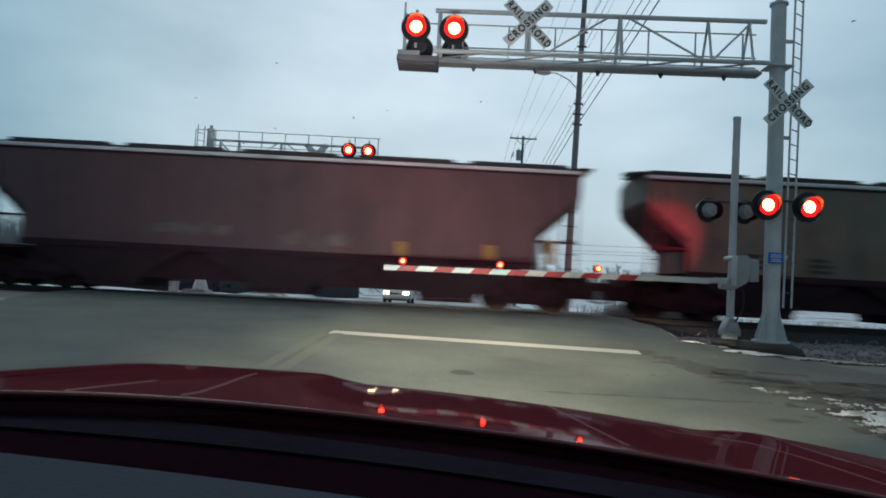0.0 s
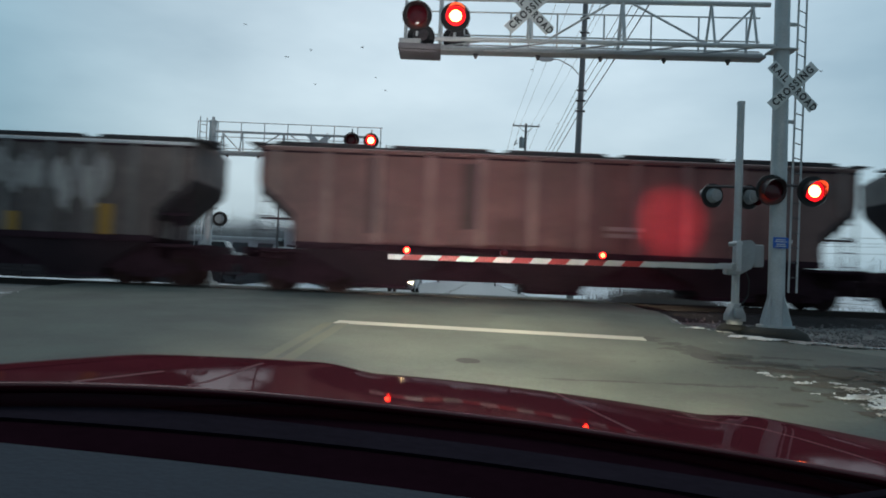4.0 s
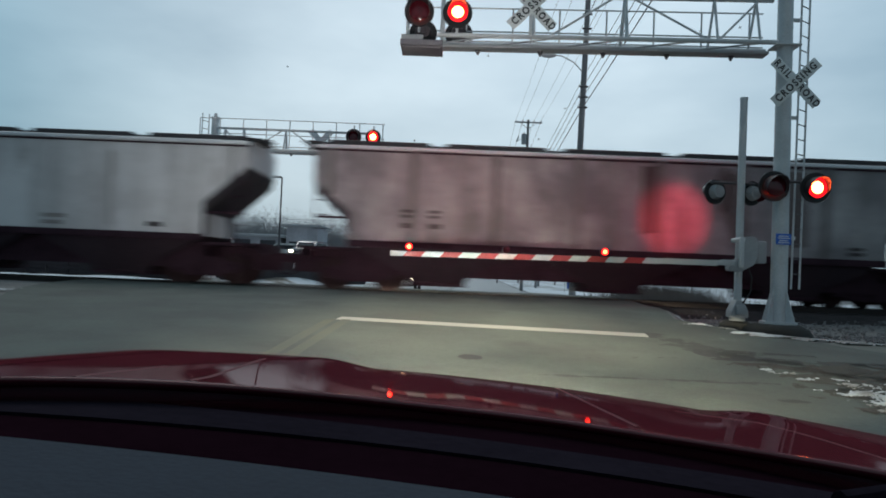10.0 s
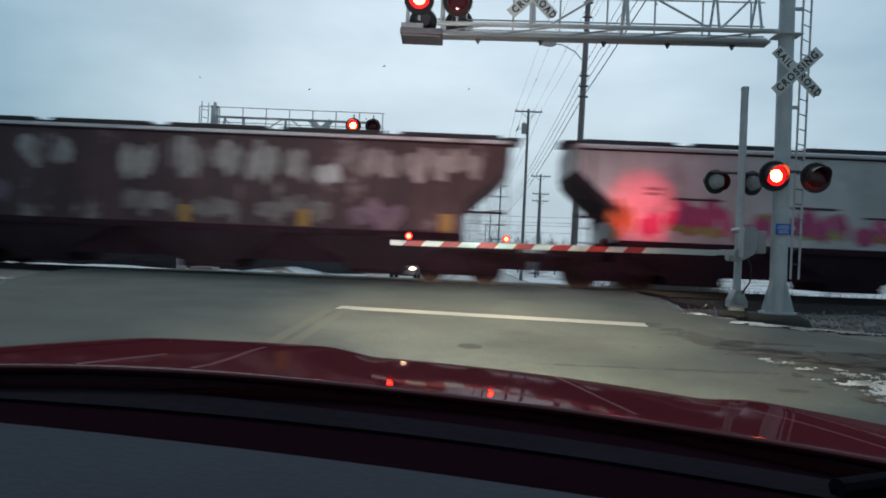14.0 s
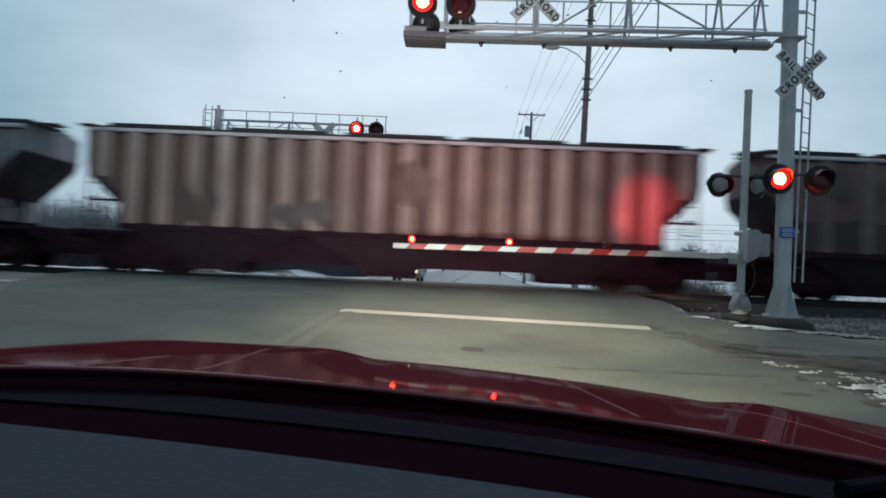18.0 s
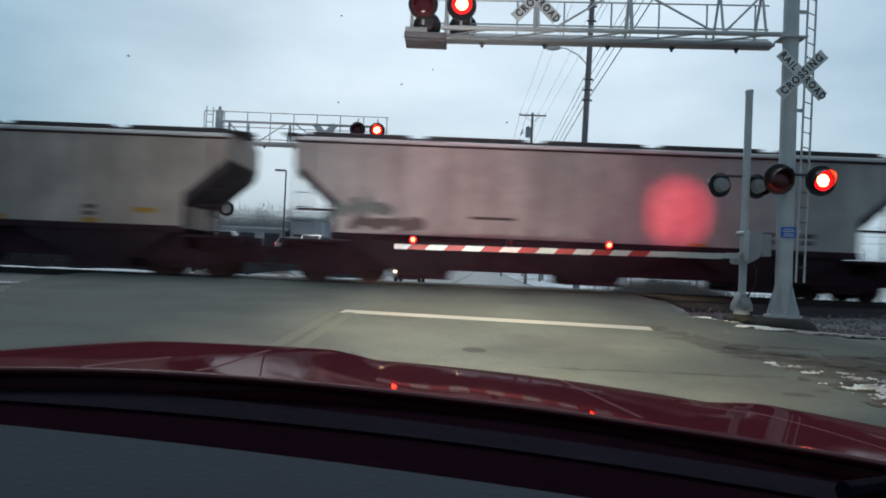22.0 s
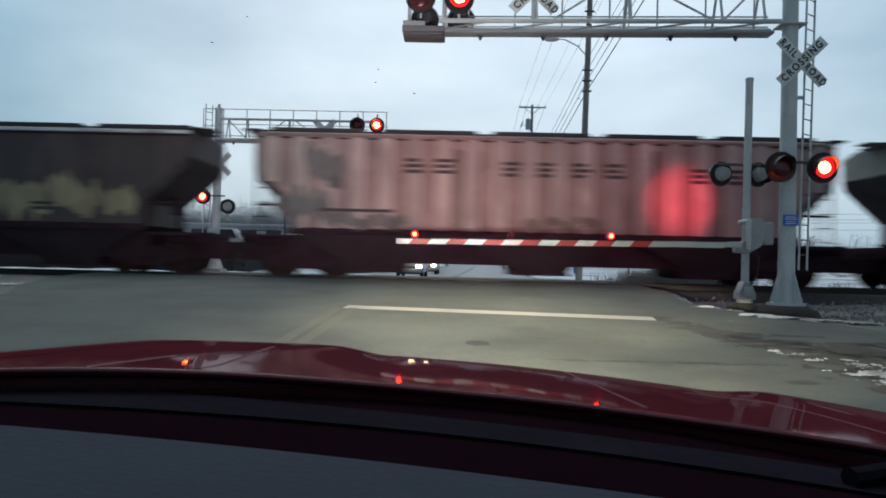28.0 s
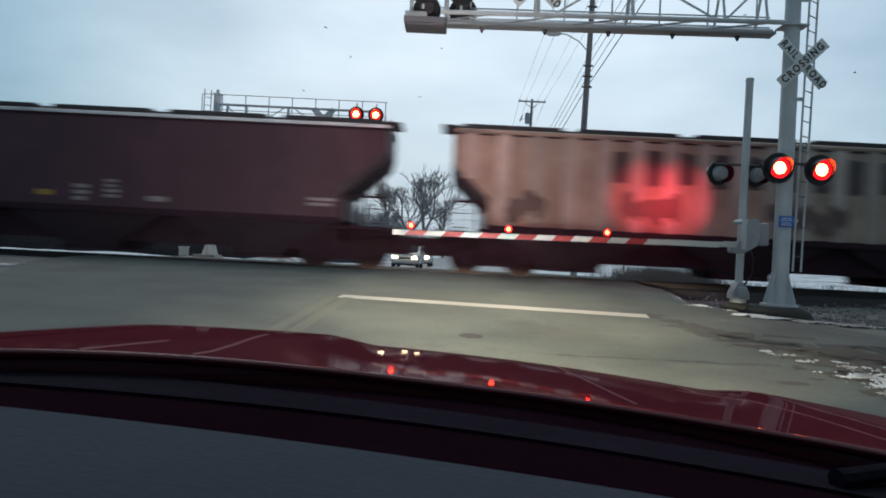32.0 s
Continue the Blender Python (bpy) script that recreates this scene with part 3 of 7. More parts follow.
def signal_head(parent, x, y, z, face, lit=None, turn=0.0, size=1.0, shell=None, beam=None):
    """A flasher: black background disc, visor, housing behind, and a lens that flips between its lit and its dark face.
    face -1 looks towards the camera's side, +1 away; lit 0 or 1: which half of the beat it is lit; None: not seen from its front."""
    m = Matrix.Translation((x, y, z)) @ pose(0, 0, 0, 0, 0, turn + (0 if face < 0 else 180)) @ Matrix.Scale(size, 4)

    def put(bm):
        bmesh.ops.transform(bm, matrix=m, verts=bm.verts)
        return bm
    bm = B()
    bmesh.ops.create_cone(bm, cap_ends=True, segments=32, radius1=0.305, radius2=0.305, depth=0.012, matrix=pose(0, 0.02, 0, 90))
    bmesh.ops.create_cone(bm, cap_ends=False, segments=32, radius1=0.315, radius2=0.315, depth=0.03, matrix=pose(0, 0.02, 0, 90))
    head = part("signal_head", put(bm), BLACKPAINT, parent, "black round signal background")
    bm = B()
    n = 20
    inner, outer = [], []
    for i in range(n + 1):
        a = radians(-25 + 230 * i / n)
        for r, store in ((0.208, inner), (0.216, outer)):
            reach = 0.30 * max(0.18, 0.5 + 0.5 * math.sin(a))
            store.append((bm.verts.new((r * math.cos(a), 0.01, r * math.sin(a))), bm.verts.new((r * math.cos(a), -reach, r * math.sin(a) - 0.02))))
    for i in range(n):
        bm.faces.new((inner[i][0], inner[i + 1][0], inner[i + 1][1], inner[i][1]))
        bm.faces.new((outer[i][0], outer[i][1], outer[i + 1][1], outer[i + 1][0]))
        bm.faces.new((inner[i][1], inner[i + 1][1], outer[i + 1][1], outer[i][1]))
    part("visor", put(bm), VISORPAINT, head)
    bm = B()
    bmesh.ops.create_cone(bm, cap_ends=True, segments=24, radius1=0.15, radius2=0.19, depth=0.17, matrix=pose(0, 0.115, 0, 90))
    box(bm, (0, 0.2, 0), (0.16, 0.05, 0.16), bevel=0.01)
    part("housing", put(bm), shell or GREYPAINT, head, "black lamp housing" if shell else "grey cast lamp housing")
    lens = new("lens", SHUTLENS if beam else LENS)
    lens.parent = head
    at = m @ pose(0, -0.035, 0)
    lens.matrix_basis = at
    if beam:
        # an added shutter in the lens's place swings like a small door before a lamp
        shut = at @ pose(0, 0, 0, 0, 0, 180)
        ajar, wide = (shut @ pose(0.165, 0, 0, 0, 0, v) @ pose(-0.165, 0, 0) for v in (48, 96))
        lens.matrix_basis = shut
        FLASHERS.append((lens, wide, ajar, shut, lit))
        bulb = (m @ pose(0, 0.0, 0)).translation
        lamp("flasher_beam", "SPOT", look(bulb, beam), 1480, (1.0, 0.06, 0.09), size=radians(25.5), blend=0.85, soft=0.008)
    elif lit is not None:
        FLASHERS.append((lens, at, at @ pose(0, 0, 0, 0, 0, 89.5), at @ pose(0, 0, 0, 0, 0, 179), lit))
    else:
        lens.matrix_basis = at @ pose(0, 0, 0, 0, 0, 180)
    return head


def crossbuck(parent, x, y, z, front=True, size=1.17, turn=0.0):
    base = Matrix.Translation((x, y, z)) @ pose(0, 0, 0, 0, 0, turn)
    for k, words in ((1, (("RAIL", -0.355), ("ROAD", 0.355))), (0, (("CROSSING", 0.0),))):
        ang = -45 if k else 45
        m = base @ pose(0, 0.012 if k else -0.004, 0, 0, -ang, 0)
        bm = B()
        box(bm, (0, 0, 0), (size, 0.008, 0.235), bevel=0.002)
        bmesh.ops.transform(bm, matrix=m, verts=bm.verts)
        blade = part("crossbuck_blade", bm, SIGNWHITE if front else SIGNBACK, parent, "white crossbuck board with black letters" if front else "bare metal back of a crossbuck board")
        if front:
            for text, off in words:
                me = lettering(text, 0.205)
                s = 0.80 if k else 0.88
                me.transform(m @ pose(off * size / 1.17, -0.0075, 0, 90) @ Matrix.Diagonal((s, 1, 1, 1)))
                part("lettering", me, None, blade)


def ladder(parent, x0, y0, z0, x1, y1, z1, w=0.36, step=0.3):
    a, b = Vector((x0, y0, z0)), Vector((x1, y1, z1))
    side = Vector((w / 2, 0.1, 0))
    for s in (-1, 1):
        bm = B()
        tube(bm, a + side * s, b + side * s, 0.022, n=8)
        part("ladder_stile", bm, GALV, parent)
    n = int((b - a).length / step)
    for i in range(1, n):
        p = a.lerp(b, i / n)
        bm = B()
        tube(bm, p - side, p + side, 0.012, n=6)
        part("ladder_rung", bm, DARKSTEEL, parent)


def cantilever(mx, my, base, top, ex, ey, ztop, zlow, back, front):
    """A cantilever signal: mast, truss with walkway over the road, ladder, crossbucks and flashers. back: the side of the walkway (+1 or -1 in y)."""
    ob = thing("cantilever_signal", (mx, my, base), "grey steel cantilever railway signal over the road with red flashers", "railway signal", "signals at the crossing")
    s = 1 if mx > ex else -1
    bm = B()
    tube(bm, (mx, my, base), (mx, my, top), 0.165, 0.15, 20)
    tube(bm, (mx, my, top), (mx, my, top + 0.04), 0.185, 0.185, 20)
    part("mast", bm, GALV, ob)
    bm = B()
    tube(bm, (mx, my, top + 0.04), (mx, my, top + 0.2), 0.07, 0.06, 12)
    part("mast_cap", bm, GALV, ob)
    for i in range(4):
        a = math.tau * i / 4 + 0.5
        bm = B()
        prism(bm, [(0.13, base + 0.02), (0.36, base + 0.02), (0.36, base + 0.08), (0.15, base + 0.75), (0.13, base + 0.75)], -0.012, 0.012)
        bmesh.ops.transform(bm, matrix=Matrix.Translation((mx, my, 0)) @ pose(0, 0, 0, 0, 0, math.degrees(a)), verts=bm.verts)
        part("base_gusset", bm, GALV, ob)
    bm = B()
    tube(bm, (mx, my, base - 0.02), (mx, my, base + 0.03), 0.36, 0.36, 24)
    part("base_plate", bm, GALV, ob)
    bm = B()
    box(bm, (mx, my, zlow - 0.08), (0.5, 0.46, 0.03), bevel=0.005)
    part("mast_flange", bm, GALV, ob)
    A0, E0 = Vector((mx - s * 0.16, my, 0)), Vector((ex, ey, 0))

    def at(f, dy, z):
        p = A0.lerp(E0, f)
        return Vector((p.x, p.y + dy, z))
    yf, yb = -0.05 * back, 0.55 * back
    for nm, dy, z, r in (("top_chord", 0.2 * back, ztop, 0.052), ("front_chord", yf, zlow, 0.05), ("rear_chord", yb, zlow, 0.055)):
        bm = B()
        tube(bm, at(0, dy, z), at(0.985, dy, z), r)
        part(nm, bm, GALV, ob)
    bm = B()
    a, b = at(0.0, yb - 0.06 * back, zlow - 0.09), at(0.985, yb - 0.06 * back, zlow - 0.09)
    box(bm, (a + b) / 2, ((b - a).length, 0.34, 0.06), pose(0, 0, 0, 0, 0, math.degrees(math.atan2((b - a).y, (b - a).x))), bevel=0.008)
    part("walkway", bm, GREYPAINT, ob, "grey steel walkway grating")
    # truss members: end panels near the mast are short
    fr = (0.05, 0.17, 0.43, 0.70, 0.97)
    for i, f in enumerate(fr):
        for dy in (yf, yb):
            bm = B()
            tube(bm, at(f, dy, zlow), at(f, 0.2 * back, ztop), (0.028, 0.028, 0.04, 0.028, 0.045)[i], n=8)
            part("truss_post", bm, GALV, ob)
    for f0, f1, up in ((0.17, 0.04, 1), (0.19, 0.41, 1), (0.66, 0.46, 1)):
        bm = B()
        za, zb = (zlow, ztop) if up else (ztop, zlow)
        tube(bm, at(f0, yf if za == zlow else 0.2 * back, za), at(f1, yf if zb == zlow else 0.2 * back, zb), 0.024, n=8)
        part("truss_diagonal", bm, GALV, ob)
    for i in range(5):
        f = (0.02 + 0.2 * i, 0.2 + 0.2 * i)
        bm = B()
        tube(bm, at(f[0], yf, zlow), at(f[1], yb, zlow), 0.02, n=8)
        part("floor_brace", bm, GREYPAINT, ob)
        bm = B()
        p = at(0.1 + 0.19 * i, yb, zlow - 0.17)
        tube(bm, p + Vector((0, 0, 0.06)), p - Vector((0, 0, 0.05)), 0.07, 0.02, 10)
        part("bolt_bracket", bm, DARKSTEEL, ob)
    # guard rail behind the walkway
    for z in (zlow + 0.12, zlow + (0.34 if front else 0.58), ztop - 0.11 if front else ztop + 0.3):
        bm = B()
        tube(bm, at(0.0, yb + 0.12 * back, z), at(1.05, yb + 0.12 * back, z), 0.018, n=8)
        part("guard_rail", bm, GALV, ob)
    for i in range(8):
        bm = B()
        p = at(0.04 + 1.0 * i / 7, yb + 0.12 * back, zlow - 0.06)
        tube(bm, p, p + Vector((0, 0, (ztop - zlow) - 0.05 if front else ztop - zlow + 0.36)), 0.02, n=8)
        part("rail_post", bm, GALV, ob)
    # basket at the free end
    for dy in (yf, yb):
        bm = B()
        p = at(1.075, dy, zlow - 0.15)
        tube(bm, p, p + Vector((0, 0, ztop - zlow + (0.2 if front else -0.2))), 0.022, n=8)
        part("basket_post", bm, GALV, ob)
    p = at(1.03, (yf + yb) / 2, zlow - 0.19)
    bm = B()
    box(bm, p, (0.89, abs(yb - yf) + 0.2, 0.12), bevel=0.015)
    box(bm, p + Vector((-s * 0.02, 0, -0.07)), (0.80, abs(yb - yf), 0.03), bevel=0.005)
    # floor coloured darker than the step, to paint in its underside shade
    part("basket_floor", bm, SHADEDSTEEL, ob)
    bm = B()
    box(bm, p + Vector((-s * 0.2, 0, 0.11)), (0.46, abs(yb - yf) + 0.16, 0.11), bevel=0.012)
    part("basket_step", bm, GREYPAINT, ob)
    return ob, at, yf


near, near_at, yf = cantilever(6.81, 14.2, -0.25, 6.75, -0.47, 14.55, 6.47, 5.5, 1, True)
for lx, k in ((-0.74, 0), (0.05, 1)):
    signal_head(near, lx, 14.15, 5.855, -1, k, 3)
    signal_head(near, lx + 0.05, 15.2, 5.75, 1, shell=VISORPAINT)
    bm = B()
    tube(bm, (lx, 14.35, 5.5), (lx, 14.35, 6.3), 0.03, n=10)
    tube(bm, (lx, 14.35, 5.855), (lx, 14.2, 5.855), 0.03, n=10)
    part("lamp_stem", bm, GALV, near)
crossbuck(near, 1.57, 14.1, 6.05, True, 1.24)
bm = B()
tube(bm, (1.56, 14.15, 5.45), (1.56, 14.15, 6.2), 0.035, n=10)
part("sign_stem", bm, GALV, near)
crossbuck(near, 6.95, 13.98, 4.64, True, 1.24)
ladder(near, 7.25, 14.42, 0.45, 7.36, 14.42, 7.6, 0.27)
for z in (6.05, 4.0, 1.5):
    bm = B()
    box(bm, (7.02, 14.35, z), (0.34, 0.06, 0.07), bevel=0.01)
    part("ladder_bracket", bm, GALV, near)
bm = B()
tube(bm, (6.45, 14.02, 2.62), (7.45, 14.02, 2.62), 0.03, n=10)
part("lamp_arm", bm, DARKSTEEL, near)
for lx, k in ((6.53, 0), (7.36, 1)):
    signal_head(near, lx, 13.9, 2.5, -1, k, 3)
bm = B()
box(bm, (6.78, 13.99, 1.45), (0.31, 0.012, 0.22), bevel=0.004)
plate = part("information_plate", bm, BLUESIGN, near, "small blue information plate")
for dz, w in ((0.06, 0.2), (0.02, 0.24), (-0.03, 0.18), (-0.07, 0.22)):
    bm = B()
    box(bm, (6.78, 13.981, 1.45 + dz), (w, 0.004, 0.016))
    part("text_bar", bm, SIGNWHITE, plate)


def mound(name, x, y, r, z0, z1, label):
    """A low rounded footing of rough concrete, half sunk in the gravel."""
    bm = B()
    n = 28
    rings = []
    for q, h in ((1.0, 0.0), (0.97, 0.45), (0.86, 0.82), (0.6, 1.0), (0.0, 1.02)):
        if q == 0:
            rings.append([bm.verts.new((x, y, z0 + (z1 - z0) * h))])
            continue
        ring = []
        for i in range(n):
            a = math.tau * i / n
            w = 1 + 0.07 * noise.noise(Vector((math.cos(a) * 2 + x, math.sin(a) * 2, h * 2)))
            ring.append(bm.verts.new((x + r * q * w * math.cos(a), y + r * q * w * math.sin(a), z0 + (z1 - z0) * h)))
        rings.append(ring)
    for r0, r1 in zip(rings, rings[1:]):
        for i in range(n):
            k = (i + 1) % n
            bm.faces.new((r0[i], r0[k], r1[k], r1[i]) if len(r1) > 1 else (r0[i], r0[k], r1[0]))
    bmesh.ops.recalc_face_normals(bm, faces=bm.faces)
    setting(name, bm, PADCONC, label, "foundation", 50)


mound("mast_foundation", 6.76, 14.15, 0.72, -0.75, -0.268, "dark weathered round concrete foundation of the signal mast")
mound("gate_foundation", 6.12, 14.6, 0.36, -0.70, -0.245, "small dark concrete foundation of the crossing gate")


def gate():
    ob = thing("crossing_gate", (6.12, 14.5, -0.25), "grey crossing gate with a lowered red and white arm", "crossing gate")
    bm = B()
    tube(bm, (6.1, 14.5, -0.2), (6.13, 14.5, 4.36), 0.078, 0.075, 16)
    tube(bm, (6.13, 14.5, 4.36), (6.13, 14.5, 4.42), 0.085, 0.08, 16)
    part("post", bm, GALV, ob)
    bm = B()
    prism(bm, [(5.92, -0.18), (6.28, -0.18), (6.28, -0.06), (6.17, 0.18), (6.03, 0.18), (5.92, -0.06)], 14.36, 14.64)
    bmesh.ops.bevel(bm, geom=list(bm.edges), offset=0.008, segments=1, affect="EDGES")
    box(bm, (6.1, 14.33, -0.02), (0.17, 0.08, 0.2), bevel=0.02)
    tube(bm, (6.1, 14.5, -0.25), (6.1, 14.5, -0.18), 0.16, 0.16, 20)
    part("junction_base", bm, GREYPAINT, ob, "cast grey junction box base")
    bm = B()
    prism(bm, [(5.78, 0.78), (6.02, 0.76), (6.3, 0.92), (6.36, 1.1), (6.36, 1.42), (6.28, 1.5), (6.02, 1.47), (5.98, 1.3), (5.98, 1.02), (5.78, 0.98)], 14.16, 14.4)
    bmesh.ops.bevel(bm, geom=list(bm.edges), offset=0.02, segments=2, affect="EDGES")
    part("mechanism", bm, GREYPAINT, ob, "grey cast gate mechanism housing")
    bm = B()
    box(bm, (6.46, 14.38, 1.18), (0.22, 0.3, 0.46), bevel=0.03)
    part("motor_box", bm, GREYPAINT, ob)
    bm = B()
    box(bm, (6.0, 14.12, 1.15), (0.1, 0.06, 0.62), bevel=0.015)
    tube(bm, (6.02, 14.1, 1.42), (6.02, 14.6, 1.42), 0.05)
    part("arm_bracket", bm, GALV, ob)
    bm = B()
    box(bm, (5.62, 14.1, 0.93), (0.46, 0.05, 0.1), bevel=0.01)
    box(bm, (5.72, 14.06, 0.98), (0.3, 0.03, 0.03))
    part("arm_adapter", bm, GALV, ob)
    # striped arm: white at both ends
    x0, x1, za, zb = -1.12, 5.5, 0.855, 0.925
    w = 0.372
    x = x0
    k = 0
    while x < x1 - 0.02:
        end = min(x1, x + (w if k < 15 else 2.0))
        if k == 0:
            end = x + 0.30
        bm = B()
        lean = 0.1
        z = za + (zb - za) * ((x + end) / 2 - x0) / (x1 - x0)
        h = 0.052 + 0.006 * (x - x0) / (x1 - x0)
        a, b = (x if k == 0 else x - lean / 2), end - lean / 2
        c, d = (x if k == 0 else x + lean / 2), (end + lean / 2 if end < x1 else end)
        prism(bm, [(a, z + h) if k == 0 else (c, z + h), (d, z + h), (b if end < x1 else d, z - h), (a, z - h)], 14.075, 14.125)
        part("arm_stripe", bm, ARMWHITE if k % 2 == 0 or k >= 15 else ARMRED, ob)
        x = end
        k += 1
    for i, (lx, lz, lit) in enumerate(((-0.74, 1.0, 2), (1.22, 1.02, 0), (3.2, 1.05, 1))):
        bm = B()
        box(bm, (lx, 14.1, lz - 0.055), (0.1, 0.06, 0.05), bevel=0.008)
        tube(bm, (lx, 14.03, lz), (lx, 14.17, lz), 0.075, 0.075, 16)
        body = part("arm_lamp", bm, BLACKPAINT, ob, "small red lamp on the arm")
        lens = new("lens", ARMLENS)
        lens.parent = body
        at = Matrix.Translation((lx, 13.985, lz))
        lens.matrix_basis = at
        if lit < 2:
            FLASHERS.append((lens, at, at @ pose(0, 0, 0, 0, 0, 89.5), at @ pose(0, 0, 0, 0, 0, 179), lit))
    # flashers that face the track side
    bm = B()
    tube(bm, (5.5, 14.55, 2.62), (6.42, 14.55, 2.62), 0.028, n=10)
    part("lamp_arm", bm, DARKSTEEL, ob)
    for lx, k, tx in ((5.56, 0, 5.73), (6.33, 1, 6.65)):
        signal_head(ob, lx + 0.06, 14.65, 2.43, 1, k, 17, 0.84, beam=(tx, 20.44, 2.34))
    bm = B()
    pts = [(6.22, 14.35, 0.9), (6.3, 14.3, 0.65), (6.28, 14.3, 0.35), (6.15, 14.35, 0.12)]
    for a, b in zip(pts, pts[1:]):
        tube(bm, a, b, 0.016, n=8)
    part("conduit", bm, BLACKPAINT, ob)


ARMLENS = lens_mesh(0.074, ARM_CORE, 0.62)
gate()


def far_signal():
    ob, at, yf = cantilever(-9.6, 28.2, -0.28, 6.4, -2.95, 28.2, 5.98, 5.1, -1, False)
    for lx, k in ((-3.84, 0), (-3.06, 1)):
        signal_head(ob, lx, 27.45, 5.74, -1, k)
        bm = B()
        tube(bm, (lx, 27.6, 5.3), (lx, 27.6, 6.2), 0.03, n=8)
        part("lamp_stem", bm, GALV, ob)
    crossbuck(ob, -5.29, 28.3, 5.64, False, 1.2)
    ladder(ob, -9.93, 28.0, 0.3, -9.93, 28.0, 6.55, 0.2)
    for z in (6.27, 5.6):
        bm = B()
        tube(bm, (-9.97, 27.5, z), (-9.4, 27.5, z), 0.018, n=8)
        part("guard_rail", bm, GALV, ob)
    bm = B()
    tube(bm, (-9.97, 27.5, 5.0), (-9.97, 27.5, 6.27), 0.02, n=8)
    part("rail_post", bm, GALV, ob)
    crossbuck(ob, -9.6, 28.42, 4.2, False, 1.2)
    bm = B()
    tube(bm, (-10.9, 28.0, 2.85), (-9.2, 28.0, 2.85), 0.03, n=8)
    part("lamp_arm", bm, DARKSTEEL, ob)
    for lx, k in ((-10.86, 0), (-10.05, 1)):
        signal_head(ob, lx, 27.85, 2.8, -1, k)
    signal_head(ob, -9.2, 28.4, 2.45, 1)
    bm = B()
    box(bm, (-10.55, 27.9, -0.1), (0.32, 0.3, 0.5), bevel=0.03)
    box(bm, (-10.55, 27.9, 0.16), (0.36, 0.34, 0.05), bevel=0.02)
    cab = new("signal_cabinet", mesh_of("signal_cabinet", bm, GREYPAINT))
    tagged(cab, "small grey metal relay box beside the far mast", "signal cabinet")
    bm = B()
    prism(bm, [(-10.4, -0.45), (-9.0, -0.45), (-9.3, -0.1), (-10.1, -0.1)], 27.7, 28.7)
    setting("far_mast_foundation", bm, CONCRETE, "grey concrete foundation of the far signal mast", "foundation")


far_signal()


# ---- the train ----
CAR_Z = RAIL_Z


def wheel_meshes():
    bm = B()
    tube(bm, (0, -0.79, 0), (0, -0.66, 0), 0.455, 0.46, 28)
    tube(bm, (0, -0.66, 0), (0, -0.63, 0), 0.49, 0.49, 28)
    tube(bm, (0, -0.84, 0), (0, -0.79, 0), 0.14, 0.14, 12)
    for k in range(3):
        a = math.tau * k / 3
        tube(bm, (0.24 * math.cos(a), -0.81, 0.24 * math.sin(a)), (0.24 * math.cos(a), -0.785, 0.24 * math.sin(a)), 0.035, n=8)
    near_w = mesh_of("wheel", bm, WHEELSTEEL, 40)
    far_w = near_w.copy()
    far_w.transform(pose(0, 0, 0, 0, 0, 180))
    bm = B()
    tube(bm, (0, -0.95, 0), (0, 0.95, 0), 0.075, 0.075, 12)
    axle = mesh_of("axle", bm, UNDER)
    bm = B()
    poly = [(-1.15, 0.56), (-1.1, 0.66), (-0.6, 0.72), (-0.4, 0.82), (0.4, 0.82), (0.6, 0.72), (1.1, 0.66), (1.15, 0.56), (1.02, 0.38), (0.72, 0.38), (0.5, 0.24), (-0.5, 0.24), (-0.72, 0.38), (-1.02, 0.38)]
    prism(bm, poly, -1.06, -0.92)
    for s in (-1, 1):
        tube(bm, (s * 0.865, -1.12, 0.46), (s * 0.865, -1.06, 0.46), 0.13, 0.15, 14)
        tube(bm, (s * 0.16, -1.1, 0.33), (s * 0.16, -1.1, 0.62), 0.07, 0.07, 10)
    frame_near = mesh_of("side_frame", bm, UNDER, 40)
    frame_far = frame_near.copy()
    frame_far.transform(pose(0, 0, 0, 0, 0, 180))
    bm = B()
    box(bm, (0, 0, 0.68), (0.36, 2.2, 0.22), bevel=0.03)
    bolster = mesh_of("bolster", bm, UNDER)
    return near_w, far_w, axle, frame_near, frame_far, bolster


UNDER = mat("grimy_underframe", (0.037, 0.020, 0.028), 0.9, 0.0, 0.4, 2, 20, 0.08, shine=0.1)
GRIME = mat("grimy_hopper_chute", (0.044, 0.029, 0.036), 0.85, 0.0, 0.4, 0.8, 10, 0.04, (0.03, 0.021, 0.027), 0.5, 0.15, shine=0.15)
WHEELSTEEL = mat("brown_wheel_steel", (0.030, 0.018, 0.019), 0.8, 0.0, 0.3, 4, 20, 0.05, shine=0.1)
SLOPEDARK = mat("dark_grey_slope_sheet", (0.062, 0.055, 0.060), 0.85, 0.0, 0.4, 0.9, 12, 0.04, (0.035, 0.03, 0.034), 0.5, 0.15, shine=0.15)
RUNBOARD = mat("grey_running_board", (0.05, 0.048, 0.052), 0.8, 0.2, 0.3, 3, 20, 0.05)
SNOWCAP = mat("roof_edge_frost", (0.62, 0.64, 0.67), 0.7, 0, 0.15, 1.0, 15, 0.1, (0.3, 0.3, 0.31), 0.62, 0.06)
YELLOWTAPE = mat("yellow_reflector", (0.34, 0.19, 0.03), 0.5, 0, 0.15, 5, 30, 0)
GREYMARK = mat("faded_pale_marking", (0.25, 0.235, 0.23), 0.7, 0, 0.3, 2.0, 15, 0.02)
DARKMARK = mat("dark_marking", (0.05, 0.040, 0.043), 0.7, 0, 0.3, 2.0, 15, 0.02)
W = None
